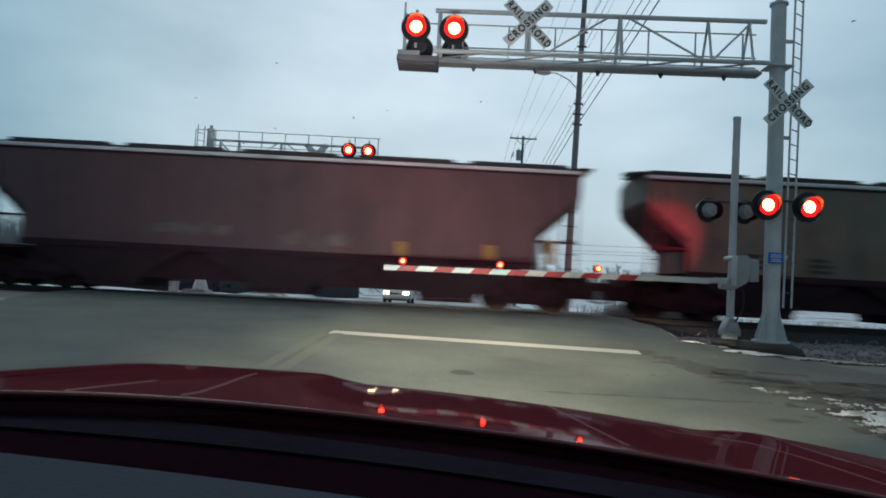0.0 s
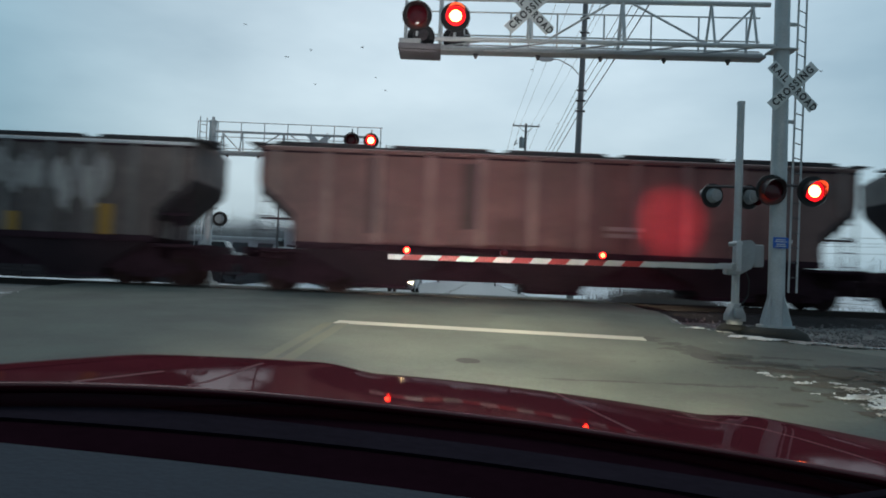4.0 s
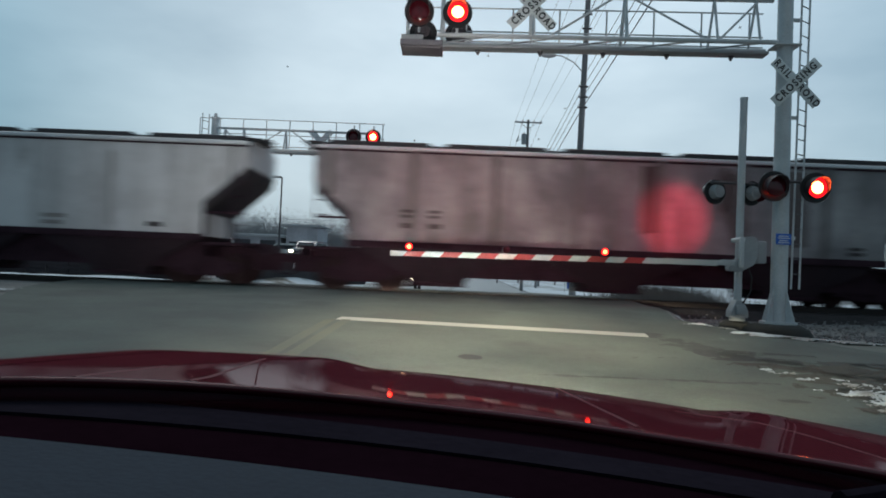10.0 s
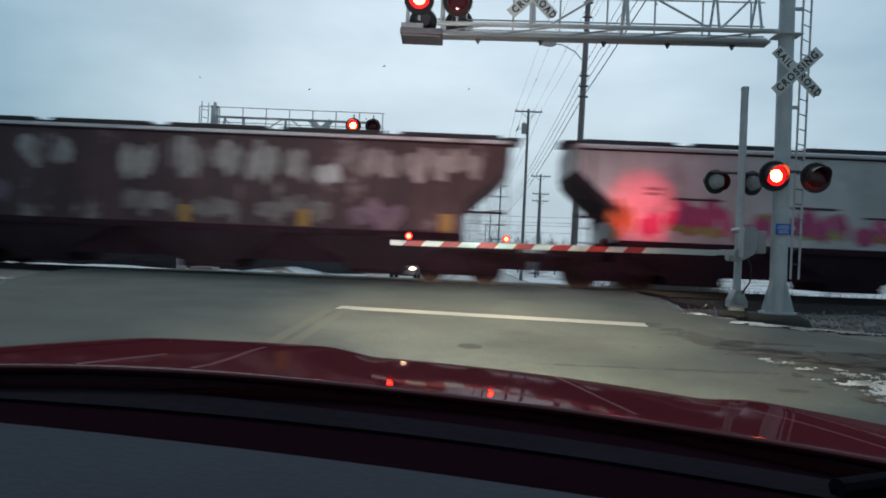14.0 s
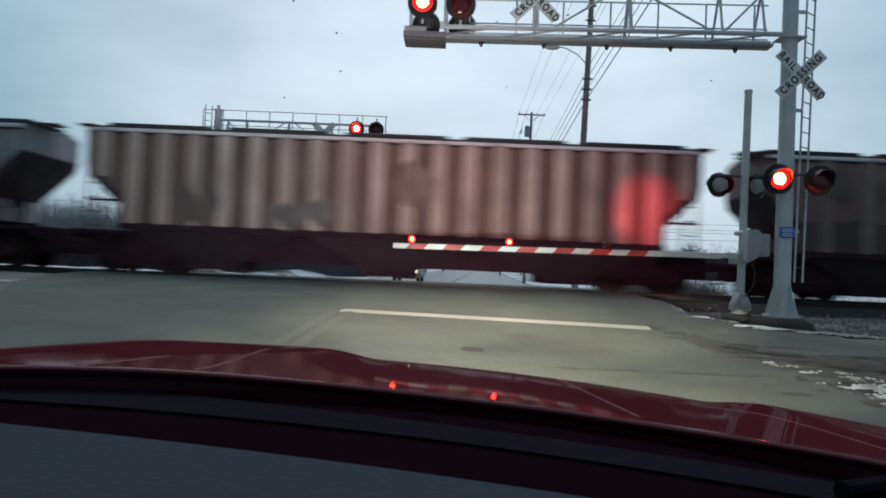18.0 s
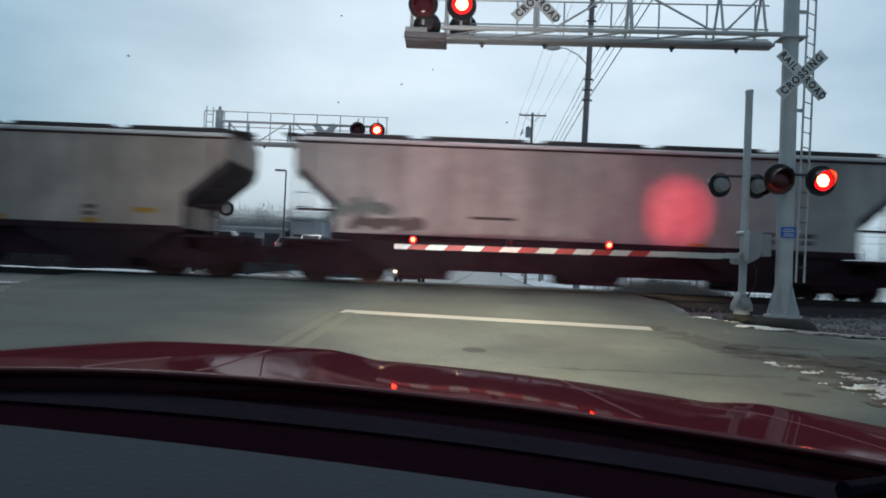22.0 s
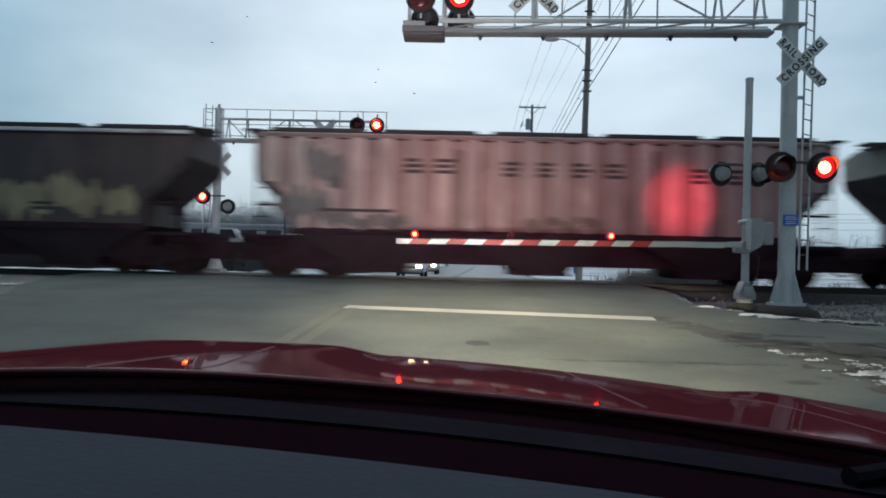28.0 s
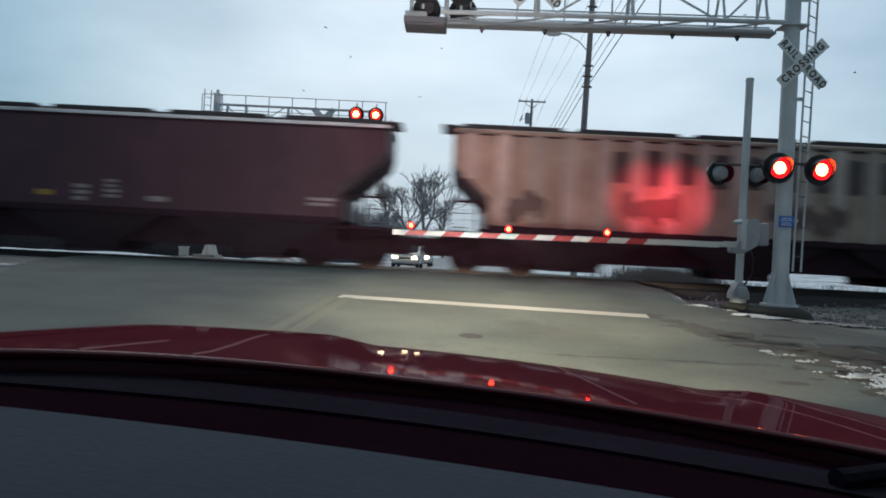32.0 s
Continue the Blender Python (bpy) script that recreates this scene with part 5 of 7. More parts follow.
# marks: x from the car's middle, z, width, height, paint
# style, paint, label, posts, paint and width of the posts, frosted roof edge, marks
CARS = (
    ("smooth", DKBROWN, "dark brown weathered covered hopper car", 0, None, 0.2, True, ()),
    ("smooth", DKBROWN, "dark brown covered hopper car with pale frosted roof edge", 0, None, 0.2, True, ((1.1, 1.85, 1.9, 0.5, MOTTLED), (-2.6, 1.95, 2.2, 0.4, MOTTLED), (3.6, 1.7, 0.3, 0.42, YELLOWTAPE), (6.2, 1.72, 0.34, 0.42, YELLOWTAPE), (8.0, 1.8, 0.25, 0.7, YELLOWTAPE))),
    ("smooth", RUSTTAN, "mottled rusty tan covered hopper car with a white roof edge", 0, None, 0.2, True, ((-5.6, 1.85, 0.8, 0.5, DARKMARK), (-3.6, 1.8, 0.7, 0.5, DARKMARK), (-6.7, 2.3, 0.7, 0.4, MOTTLED), (1.6, 2.1, 1.0, 0.3, GREYMARK))),
    ("ribbed", MOTTLED, "mottled grey-brown covered hopper car with faded pale patches", 14, GREYBROWN, 0.2, True, ((-1.0, 1.75, 0.4, 0.5, YELLOWTAPE), (0.0, 1.75, 0.3, 0.5, YELLOWTAPE), (3.4, 1.75, 0.34, 0.55, YELLOWTAPE), (6.15, 1.9, 0.4, 0.9, YELLOWTAPE), (-1.9, 3.1, 1.2, 1.5, GREYBROWN), (-0.5, 2.9, 0.7, 1.8, GREYBROWN), (0.6, 3.3, 1.3, 1.1, GREYBROWN), (3.3, 3.2, 1.8, 1.2, FADEDPATCH), (5.4, 3.1, 1.5, 1.5, FADEDPATCH), (2.0, 2.3, 1.2, 1.0, DARKMARK), (-4.8, 3.0, 1.6, 1.9, DARKMARK), (-6.6, 2.4, 1.8, 1.4, DARKMARK))),
    ("ribbed", REDBROWN, "red-brown stained covered hopper car", 12, ROSEPOST, 0.2, False, ((2.0, 2.1, 1.2, 0.4, GREYMARK), (-5.4, 2.9, 0.5, 2.2, DKPOST), (-2.6, 3.0, 0.5, 2.0, DKPOST))),
    ("smooth", GREYBROWN, "grey-brown smooth covered hopper car with a white stencil box", 0, None, 0.2, False, ((5.2, 1.8, 0.7, 0.5, GREYMARK), (6.0, 1.85, 0.4, 0.4, DARKMARK), (-3.1, 2.8, 0.9, 2.5, DULLBROWN), (0.7, 2.8, 0.7, 2.4, DULLBROWN), (-7.0, 2.9, 1.0, 1.9, DULLBROWN))),
    ("ribbed", DULLBROWN, "brown ribbed covered hopper car with a faded pale panel", 17, BROWNPOST, 0.34, False, ((-5.2, 2.65, 1.9, 0.5, GREYBROWN), (-4.6, 2.05, 2.9, 0.5, GREYBROWN), (-6.0, 2.25, 0.5, 0.6, GREYBROWN), (6.4, 2.1, 0.5, 0.2, GREYMARK))),
    ("smooth", LTGREY, "light grey smooth-sided covered hopper car", 0, None, 0.2, True, ((-5.6, 2.15, 0.6, 0.36, DARKMARK), (-4.75, 2.15, 0.5, 0.36, DARKMARK), (-2.0, 2.75, 0.28, 2.3, GREYGREEN), (-1.2, 2.75, 0.25, 2.3, MIDGREY), (3.3, 1.75, 0.8, 0.4, GREYMARK), (4.9, 2.75, 0.22, 2.2, GREYGREEN), (6.3, 1.7, 0.6, 0.24, DARKMARK))),
    ("ribbed", STREAKGREY, "mid-grey covered hopper car with dark streaked panels", 8, GREYBROWN, 0.2, True, ((-6.2, 2.3, 0.35, 0.3, DARKMARK), (-5.4, 2.3, 0.35, 0.3, DARKMARK), (-6.2, 1.95, 0.35, 0.25, DARKMARK), (-5.4, 1.95, 0.35, 0.25, DARKMARK), (0.9, 3.0, 0.5, 2.0, DULLBROWN), (3.2, 3.1, 0.5, 1.8, DULLBROWN), (5.2, 2.9, 0.6, 2.2, DULLBROWN), (7.0, 1.7, 0.5, 0.3, DARKMARK))),
    ("ribbed", COOLGREY, "pale grey ribbed covered hopper car with dark end panels", 14, GREYBROWN, 0.16, True, ((-7.9, 3.1, 1.6, 2.0, DKPOST), (-5.4, 1.8, 2.2, 0.6, GRAFWHITE), (2.9, 3.75, 0.5, 0.25, LTGREY), (2.9, 3.3, 0.5, 0.25, LTGREY), (2.9, 2.85, 0.5, 0.25, LTGREY), (2.9, 2.4, 0.5, 0.25, LTGREY), (2.9, 1.95, 0.5, 0.25, LTGREY), (7.0, 2.75, 1.9, 2.5, DKPOST), (4.6, 1.75, 1.6, 0.4, DARKMARK))),
    ("smooth", MAROONG, "dark maroon covered hopper car with pale painted-over graffiti", 0, None, 0.2, True, ((-0.6, 1.75, 0.3, 0.5, YELLOWTAPE), (2.9, 1.75, 0.34, 0.5, YELLOWTAPE), (7.1, 1.75, 0.4, 0.55, YELLOWTAPE), (-7.4, 3.3, 1.5, 0.9, FADEDPATCH), (-5.2, 3.4, 0.7, 1.0, FADEDPATCH), (-4.3, 3.4, 0.5, 0.8, FADEDPATCH), (-2.0, 3.3, 0.9, 1.1, FADEDPATCH), (-0.7, 3.4, 0.8, 1.2, FADEDPATCH), (0.5, 3.4, 0.7, 1.0, FADEDPATCH), (1.6, 3.2, 0.7, 1.3, FADEDPATCH), (2.6, 3.3, 0.5, 0.9, FADEDPATCH), (3.6, 3.1, 0.6, 0.6, GRAFWHITE), (5.1, 3.3, 0.8, 1.0, FADEDPATCH), (6.4, 3.4, 1.1, 0.9, FADEDPATCH), (7.6, 3.5, 0.8, 0.8, FADEDPATCH), (-6.2, 2.3, 0.5, 0.7, GRAFPURPLE), (-1.6, 2.0, 1.4, 0.7, GREYBROWN), (0.3, 1.95, 1.3, 0.6, GREYBROWN), (2.6, 2.0, 2.0, 0.7, GREYBROWN), (5.0, 2.0, 1.4, 0.8, GRAFPURPLE))),
    ("smooth", LTGREY, "light grey covered hopper car with pink and yellow graffiti", 0, None, 0.2, True, ((-7.2, 2.05, 0.5, 1.1, GRAFGOLD), (-6.3, 1.9, 0.7, 0.7, GRAFPINK), (-4.9, 2.2, 2.0, 0.9, GRAFPINK), (-4.9, 1.85, 1.7, 0.35, GRAFLIME), (-3.2, 1.9, 0.8, 0.8, GRAFPINK), (-2.8, 2.35, 0.6, 0.35, GRAFLIME), (-1.4, 2.1, 1.7, 0.9, GRAFPINK), (-1.3, 1.85, 1.2, 0.35, GRAFLIME), (0.4, 2.0, 1.2, 0.7, GRAFPINK), (0.5, 1.8, 0.8, 0.3, GRAFGOLD), (-4.9, 2.75, 1.5, 0.12, DARKMARK), (-1.4, 2.62, 1.6, 0.12, DARKMARK), (0.5, 2.4, 1.1, 0.10, DARKMARK), (-6.2, 2.95, 0.6, 0.3, GREYMARK))),
    ("smooth", COOLGREY, "cool grey smooth-sided covered hopper car", 0, None, 0.2, True, ((3.3, 1.85, 0.4, 0.34, DARKMARK), (4.4, 1.85, 0.4, 0.34, DARKMARK), (-6.0, 2.75, 0.5, 2.2, GREYBROWN), (4.3, 3.3, 1.4, 1.2, GREYBROWN), (-4.2, 2.2, 1.7, 0.12, GREYMARK))),
    ("ribbed", TANPOST, "brown covered hopper car with pale tan side posts", 20, PALEPOST, 0.38, True, ((-5.6, 2.2, 0.9, 1.4, DULLBROWN), (-2.7, 1.9, 1.6, 0.9, GREYBROWN), (0.6, 3.0, 1.0, 1.2, BROWNPOST))),
    ("ribbed", REDBROWN, "red-brown covered hopper car with a pink panel and dark lower bands", 14, ROSEPOST, 0.32, True, ((0.0, 2.8, 4.6, 2.5, PINKTAN), (-5.7, 1.9, 3.9, 0.95, DKPOST), (5.7, 1.9, 3.0, 0.9, DKPOST), (3.2, 2.8, 1.5, 2.4, DULLBROWN), (-6.4, 3.35, 0.8, 0.9, DULLBROWN), (-4.6, 3.35, 0.8, 0.9, DULLBROWN), (-3.2, 3.35, 0.6, 0.9, DULLBROWN), (-0.8, 3.55, 0.7, 0.3, DARKMARK), (0.3, 3.55, 0.7, 0.3, DARKMARK), (1.3, 3.55, 0.7, 0.3, DARKMARK), (0.0, 2.95, 2.9, 0.16, DARKMARK), (0.3, 2.7, 3.2, 0.12, DARKMARK), (5.2, 3.4, 0.5, 0.8, DULLBROWN), (6.6, 3.4, 0.5, 0.8, DULLBROWN))),
    ("smooth", TANGREY, "tan-grey covered hopper car with pale block graffiti", 0, None, 0.2, True, ((-7.0, 2.35, 0.6, 0.2, YELLOWTAPE), (-4.5, 1.72, 0.6, 0.14, YELLOWTAPE), (-1.9, 1.62, 0.6, 0.14, YELLOWTAPE), (0.3, 1.58, 0.7, 0.14, YELLOWTAPE), (2.2, 1.55, 0.6, 0.14, YELLOWTAPE), (5.0, 1.55, 0.5, 0.14, YELLOWTAPE), (6.6, 1.9, 0.7, 0.2, YELLOWTAPE), (-5.4, 1.95, 5.2, 0.9, STREAKGREY), (-6.0, 2.85, 1.5, 1.2, GRAFWHITE), (-3.6, 2.85, 1.0, 1.2, GRAFWHITE), (-2.4, 2.75, 0.5, 2.3, DULLBROWN), (5.0, 1.85, 0.4, 0.4, DARKMARK))),
    ("smooth", GREYGREEN, "pale grey smooth-sided covered hopper car", 0, None, 0.2, True, ((5.1, 1.8, 0.45, 0.42, DARKMARK), (6.2, 1.8, 0.45, 0.42, DARKMARK), (3.0, 1.52, 0.5, 0.08, YELLOWTAPE), (-6.9, 2.2, 1.5, 0.5, GRAFTEAL), (-6.2, 1.8, 2.2, 0.4, DULLBROWN), (-3.0, 2.05, 1.4, 0.14, DARKMARK))),
    ("smooth", PALEGREEN, "pale grey-green covered hopper car with blue-purple graffiti", 0, None, 0.2, True, ((4.4, 1.95, 1.9, 1.0, GRAFBLUE), (6.0, 1.95, 1.8, 1.0, GRAFBLUE), (-6.2, 2.6, 2.0, 0.4, GRAFTEAL), (-5.9, 2.2, 1.5, 0.3, GRAFTEAL), (-3.6, 2.0, 1.1, 0.9, GRAFPURPLE), (-3.6, 2.0, 0.6, 0.5, GRAFWHITE), (-2.4, 1.75, 1.3, 0.4, GREYMARK), (0.3, 3.0, 0.9, 1.7, GREYGREEN))),
    ("ribbed", OLIVERUST, "rust and olive covered hopper car with dark stains", 12, OLIVERUST, 0.2, True, ((-5.2, 2.5, 1.6, 1.5, GREYBROWN), (-3.2, 2.9, 0.9, 1.5, MOTTLED), (-1.2, 2.2, 1.6, 1.0, GRAFTAN), (0.8, 2.3, 1.4, 1.2, MOTTLED), (2.6, 2.2, 1.8, 1.0, GRAFTAN), (5.2, 2.9, 0.45, 2.0, FADEDPATCH), (1.8, 3.5, 2.6, 0.9, DKOLIVE), (4.5, 3.5, 1.6, 0.9, DKOLIVE))),
    ("smooth", DKOLIVE, "dark covered hopper car with tan graffiti along the bottom", 0, None, 0.2, True, ((-0.4, 2.2, 1.6, 1.1, GRAFTAN), (1.4, 2.25, 1.8, 1.2, GRAFTAN), (3.2, 2.2, 1.7, 1.3, GRAFTAN), (5.0, 2.2, 1.7, 1.1, GRAFTAN), (6.4, 2.05, 1.0, 0.9, GRAFTAN), (2.2, 2.55, 1.0, 0.3, DARKMARK), (4.2, 1.95, 0.8, 0.3, DARKMARK), (0.2, 3.4, 0.9, 1.0, MOTTLED), (-4.0, 2.2, 1.8, 0.9, GRAFTAN))),
    ("ribbed", PINKTAN, "faded pink-tan ribbed covered hopper car with dark lettering", 20, PINKPOST, 0.44, False, ((-3.8, 3.35, 0.6, 0.5, DARKMARK), (-2.9, 3.35, 0.6, 0.5, DARKMARK), (-0.9, 3.3, 0.6, 0.5, DARKMARK), (0.1, 3.3, 0.6, 0.5, DARKMARK), (1.1, 3.3, 0.6, 0.5, DARKMARK), (2.1, 3.3, 0.6, 0.5, DARKMARK), (4.6, 3.2, 0.6, 0.5, DARKMARK), (5.6, 3.2, 0.6, 0.5, DARKMARK), (-5.5, 2.0, 2.6, 0.16, DARKMARK), (-5.2, 1.7, 2.4, 0.5, GREYBROWN), (-7.0, 2.1, 1.3, 1.2, GREYBROWN), (3.1, 2.7, 0.5, 2.4, DULLBROWN), (-2.2, 2.7, 0.9, 2.3, BROWNPOST), (-6.4, 3.3, 1.0, 1.2, GREYBROWN), (0.6, 1.75, 2.2, 0.4, BROWNPOST))),
    ("smooth", OLIVEGREY, "olive-grey streaked covered hopper car", 0, None, 0.2, True, ((-5.2, 1.95, 0.5, 0.3, DARKMARK), (-3.6, 2.0, 1.6, 0.14, DARKMARK), (-2.5, 1.8, 0.9, 0.3, GREYMARK), (5.4, 1.65, 0.6, 0.3, GREYMARK), (4.0, 1.8, 1.2, 0.4, DULLBROWN))),
    ("smooth", MAROON, "dark maroon smooth covered hopper car with small white stencils", 0, None, 0.2, True, ((-6.6, 2.95, 0.75, 0.55, GREYMARK), (-5.5, 2.95, 0.65, 0.55, GREYMARK), (-4.6, 2.75, 0.55, 0.2, GREYMARK), (-6.5, 2.1, 0.75, 0.4, GREYMARK), (-5.6, 2.1, 0.65, 0.4, GREYMARK), (-4.2, 1.95, 0.35, 0.55, YELLOWTAPE), (-1.2, 1.8, 0.5, 0.45, YELLOWTAPE), (-0.1, 1.85, 0.5, 0.55, GREYMARK), (0.8, 2.0, 0.45, 0.6, GREYMARK), (2.2, 1.75, 0.7, 0.25, GREYMARK), (7.0, 1.9, 0.8, 0.3, GREYMARK))),
    ("ribbed", TANSIDE, "weathered tan covered hopper car with brown window-like stains", 18, PALEPOST, 0.36, False, ((-3.94, 3.36, 0.50, 0.95, DKPOST), (-2.95, 3.34, 0.50, 1.03, DKPOST), (-1.97, 3.38, 0.50, 0.95, DKPOST), (-0.98, 3.36, 0.50, 1.03, DKPOST), (0.00, 3.34, 0.50, 0.95, DKPOST), (0.98, 3.38, 0.50, 1.03, DKPOST), (1.97, 3.36, 0.50, 0.95, DKPOST), (2.95, 3.34, 0.50, 1.03, DKPOST), (3.94, 3.38, 0.50, 0.95, DKPOST), (-6.6, 2.1, 0.9, 0.9, TANPOST), (-3.0, 2.2, 1.8, 0.8, TANPOST), (1.6, 2.1, 2.2, 0.8, TANPOST))),
)
for (a, b), (style, paint, label, ribs, rib_paint, rib_width, frost, marks) in zip(zip(GAPS, GAPS[1:]), CARS):
    hopper(a, b - a, style, paint, label, ribs, rib_paint, rib_width, frost, marks)


# ---- poles, wires and distance ----
def wire(a, b, sag, r=0.012, n=14):
    """One hanging cable as a thin tube."""
    bm = B()
    a, b = Vector(a), Vector(b)
    rings = []
    side = (b - a).cross(Vector((0, 0, 1))).normalized()
    for i in range(n + 1):
        f = i / n
        p = a.lerp(b, f) - Vector((0, 0, sag * 4 * f * (1 - f)))
        rings.append([bm.verts.new(p + side * r * c + Vector((0, 0, r * s))) for c, s in ((1, 0), (0, 1), (-1, 0), (0, -1))])
    for r0, r1 in zip(rings, rings[1:]):
        for k in range(4):
            bm.faces.new((r0[k], r0[(k + 1) % 4], r1[(k + 1) % 4], r1[k]))
    ob = new("overhead_wire", mesh_of("overhead_wire", bm, WIRE))
    return tagged(ob, "thin dark overhead wire between poles", "wire", "overhead wires")


def utility_pole(x, y, top, lean=0.0, arms=1, transformer=False, lampfix=False, r=0.16, label="weathered wooden utility pole with crossarms"):
    g = rise(y) - 0.1
    ob = thing("utility_pole", (x, y, g), label, "utility pole", "poles along the road")
    bm = B()
    tube(bm, (x, y, g - 0.3), (x + lean, y, top), r, r * 0.68, 14)
    part("pole_shaft", bm, WOODPOLE, ob)
    for k in range(arms):
        z = top - 0.25 - 1.0 * k
        bm = B()
        box(bm, (x + lean, y - 0.12, z), (2.4, 0.1, 0.12), bevel=0.01)
        part("crossarm", bm, WOODPOLE, ob)
        for d in (-1.1, -0.5, 0.5, 1.1):
            bm = B()
            tube(bm, (x + lean + d, y - 0.12, z + 0.05), (x + lean + d, y - 0.12, z + 0.24), 0.045, 0.03, 8)
            part("insulator", bm, GREYPAINT, ob)
        for s in (-1, 1):
            bm = B()
            tube(bm, (x + lean + s * 0.7, y - 0.1, z - 0.04), (x + lean, y - 0.1, z - 0.6), 0.02, n=6)
            part("arm_brace", bm, DARKSTEEL, ob)
    if transformer:
        bm = B()
        tube(bm, (x + lean - 0.35, y - 0.1, top - 2.2), (x + lean - 0.35, y - 0.1, top - 1.3), 0.22, 0.22, 14)
        tube(bm, (x + lean - 0.35, y - 0.1, top - 1.3), (x + lean - 0.35, y - 0.1, top - 1.15), 0.06, 0.04, 8)
        part("transformer", bm, GREYPAINT, ob, "grey drum transformer")
        bm = B()
        tube(bm, (x + lean - 0.9, y - 0.1, top - 1.9), (x + lean, y - 0.1, top - 1.5), 0.025, n=6)
        tube(bm, (x + lean - 1.0, y - 0.1, top - 2.0), (x + lean - 0.8, y - 0.1, top - 1.5), 0.06, n=6)
        part("fuse_cutout", bm, GREYPAINT, ob)
    if lampfix:
        bm = B()
        z0 = 10.25
        xs = x + lean * (z0 - g) / (top - g)
        pts = [(xs, y, z0), (xs - 0.5, y - 0.05, z0 + 0.5), (xs - 1.1, y - 0.1, z0 + 0.78), (xs - 1.5, y - 0.1, z0 + 0.82)]
        for a, b in zip(pts, pts[1:]):
            tube(bm, a, b, 0.03, n=8)
        part("lamp_bracket", bm, GALV, ob)
        bm = B()
        bmesh.ops.create_uvsphere(bm, u_segments=16, v_segments=10, radius=0.3, matrix=Matrix.Translation((xs - 1.75, y - 0.1, z0 + 0.8)) @ Matrix.Diagonal((1.3, 0.7, 0.42, 1)))
        part("lamp_head", bm, GALV, ob, "grey cobra-head street lamp")
        for z in (9.6, 9.1, 8.6, 12.4, 13.1):
            bm = B()
            f = (z - g) / (top - g)
            tube(bm, (x + lean * f - 0.22, y - 0.1, z), (x + lean * f + 0.22, y - 0.1, z), 0.05, n=8)
            part("insulator", bm, DARKSTEEL, ob)
    return ob


utility_pole(6.05, 33.0, 16.6, 0.36, 0, False, True, 0.17, "tall wooden utility pole with a street lamp and cables")
POLES = [(6.7 + 0.035 * (y - 60), y, h) for y, h in ((61, 14.2), (113, 13.4), (165, 13.0), (215, 12.5), (270, 12.0), (330, 12.0))]
for i, (x, y, h) in enumerate(POLES):
    utility_pole(x, y, h, 0.1, 1 if i else 1, i == 0, False, 0.15)
utility_pole(11.0, 84.0, 11.5, 0.2, 1)
utility_pole(13.5, 100.0, 11.0, -0.1, 2)
utility_pole(-17.0, 150.0, 10.0, 0.0, 1)
for d, h in ((-1.1, 0.2), (-0.5, 0.2), (0.5, 0.2), (1.1, 0.2)):
    wire((POLES[0][0] + 0.1 + d, 61, 14.0 + h - 0.05), (5.0 + d * 1.2, -8, 15.2), 0.9, 0.008)
    for (x0, y0, h0), (x1, y1, h1) in zip(POLES, POLES[1:]):
        wire((x0 + 0.1 + d, y0 - 0.12, h0 - 0.05), (x1 + 0.1 + d, y1 - 0.12, h1 - 0.05), 0.7, 0.012, 8)
for z, r in ((9.6, 0.014), (9.1, 0.014), (8.6, 0.022), (10.1, 0.012)):
    wire((6.25, 33, z), (4.0 + 0.25 * (z - 9), -10, z + 0.2), 0.35, r)
    wire((6.25, 33, z), (POLES[1][0], 113, z - 0.4), 1.2, r)
wire((6.4, 33, 13.1), (5.0, -10, 13.4), 0.5, 0.012)
wire((6.4, 33, 12.4), (4.6, -10, 12.6), 0.5, 0.012)
for z in (7.2, 6.5, 6.1, 5.2):
    wire((-80, 92, z), (60, 88, z + 0.3), 0.8, 0.02, 10)


def lot_lamp(x, y, h, arm=-1):
    g = ground_z(x, y) - 0.05
    ob = thing("street_lamp", (x, y, g), "dark steel lot lamp post with a flat shoebox head", "street lamp", "lamp posts beyond the track")
    bm = B()
    tube(bm, (x, y, g), (x, y, g + h), 0.09, 0.07, 10)
    part("lamp_post", bm, DARKSTEEL, ob)
    bm = B()
    box(bm, (x + arm * 0.55, y, g + h), (1.0, 0.35, 0.16), bevel=0.02)
    part("lamp_head", bm, DARKSTEEL, ob)
    bm = B()
    tube(bm, (x, y, g), (x, y, g + 0.6), 0.22, 0.22, 12)
    part("footing", bm, CONCRETE, ob)


lot_lamp(-16.1, 67, 8.1)
lot_lamp(-30.0, 76, 7.5)


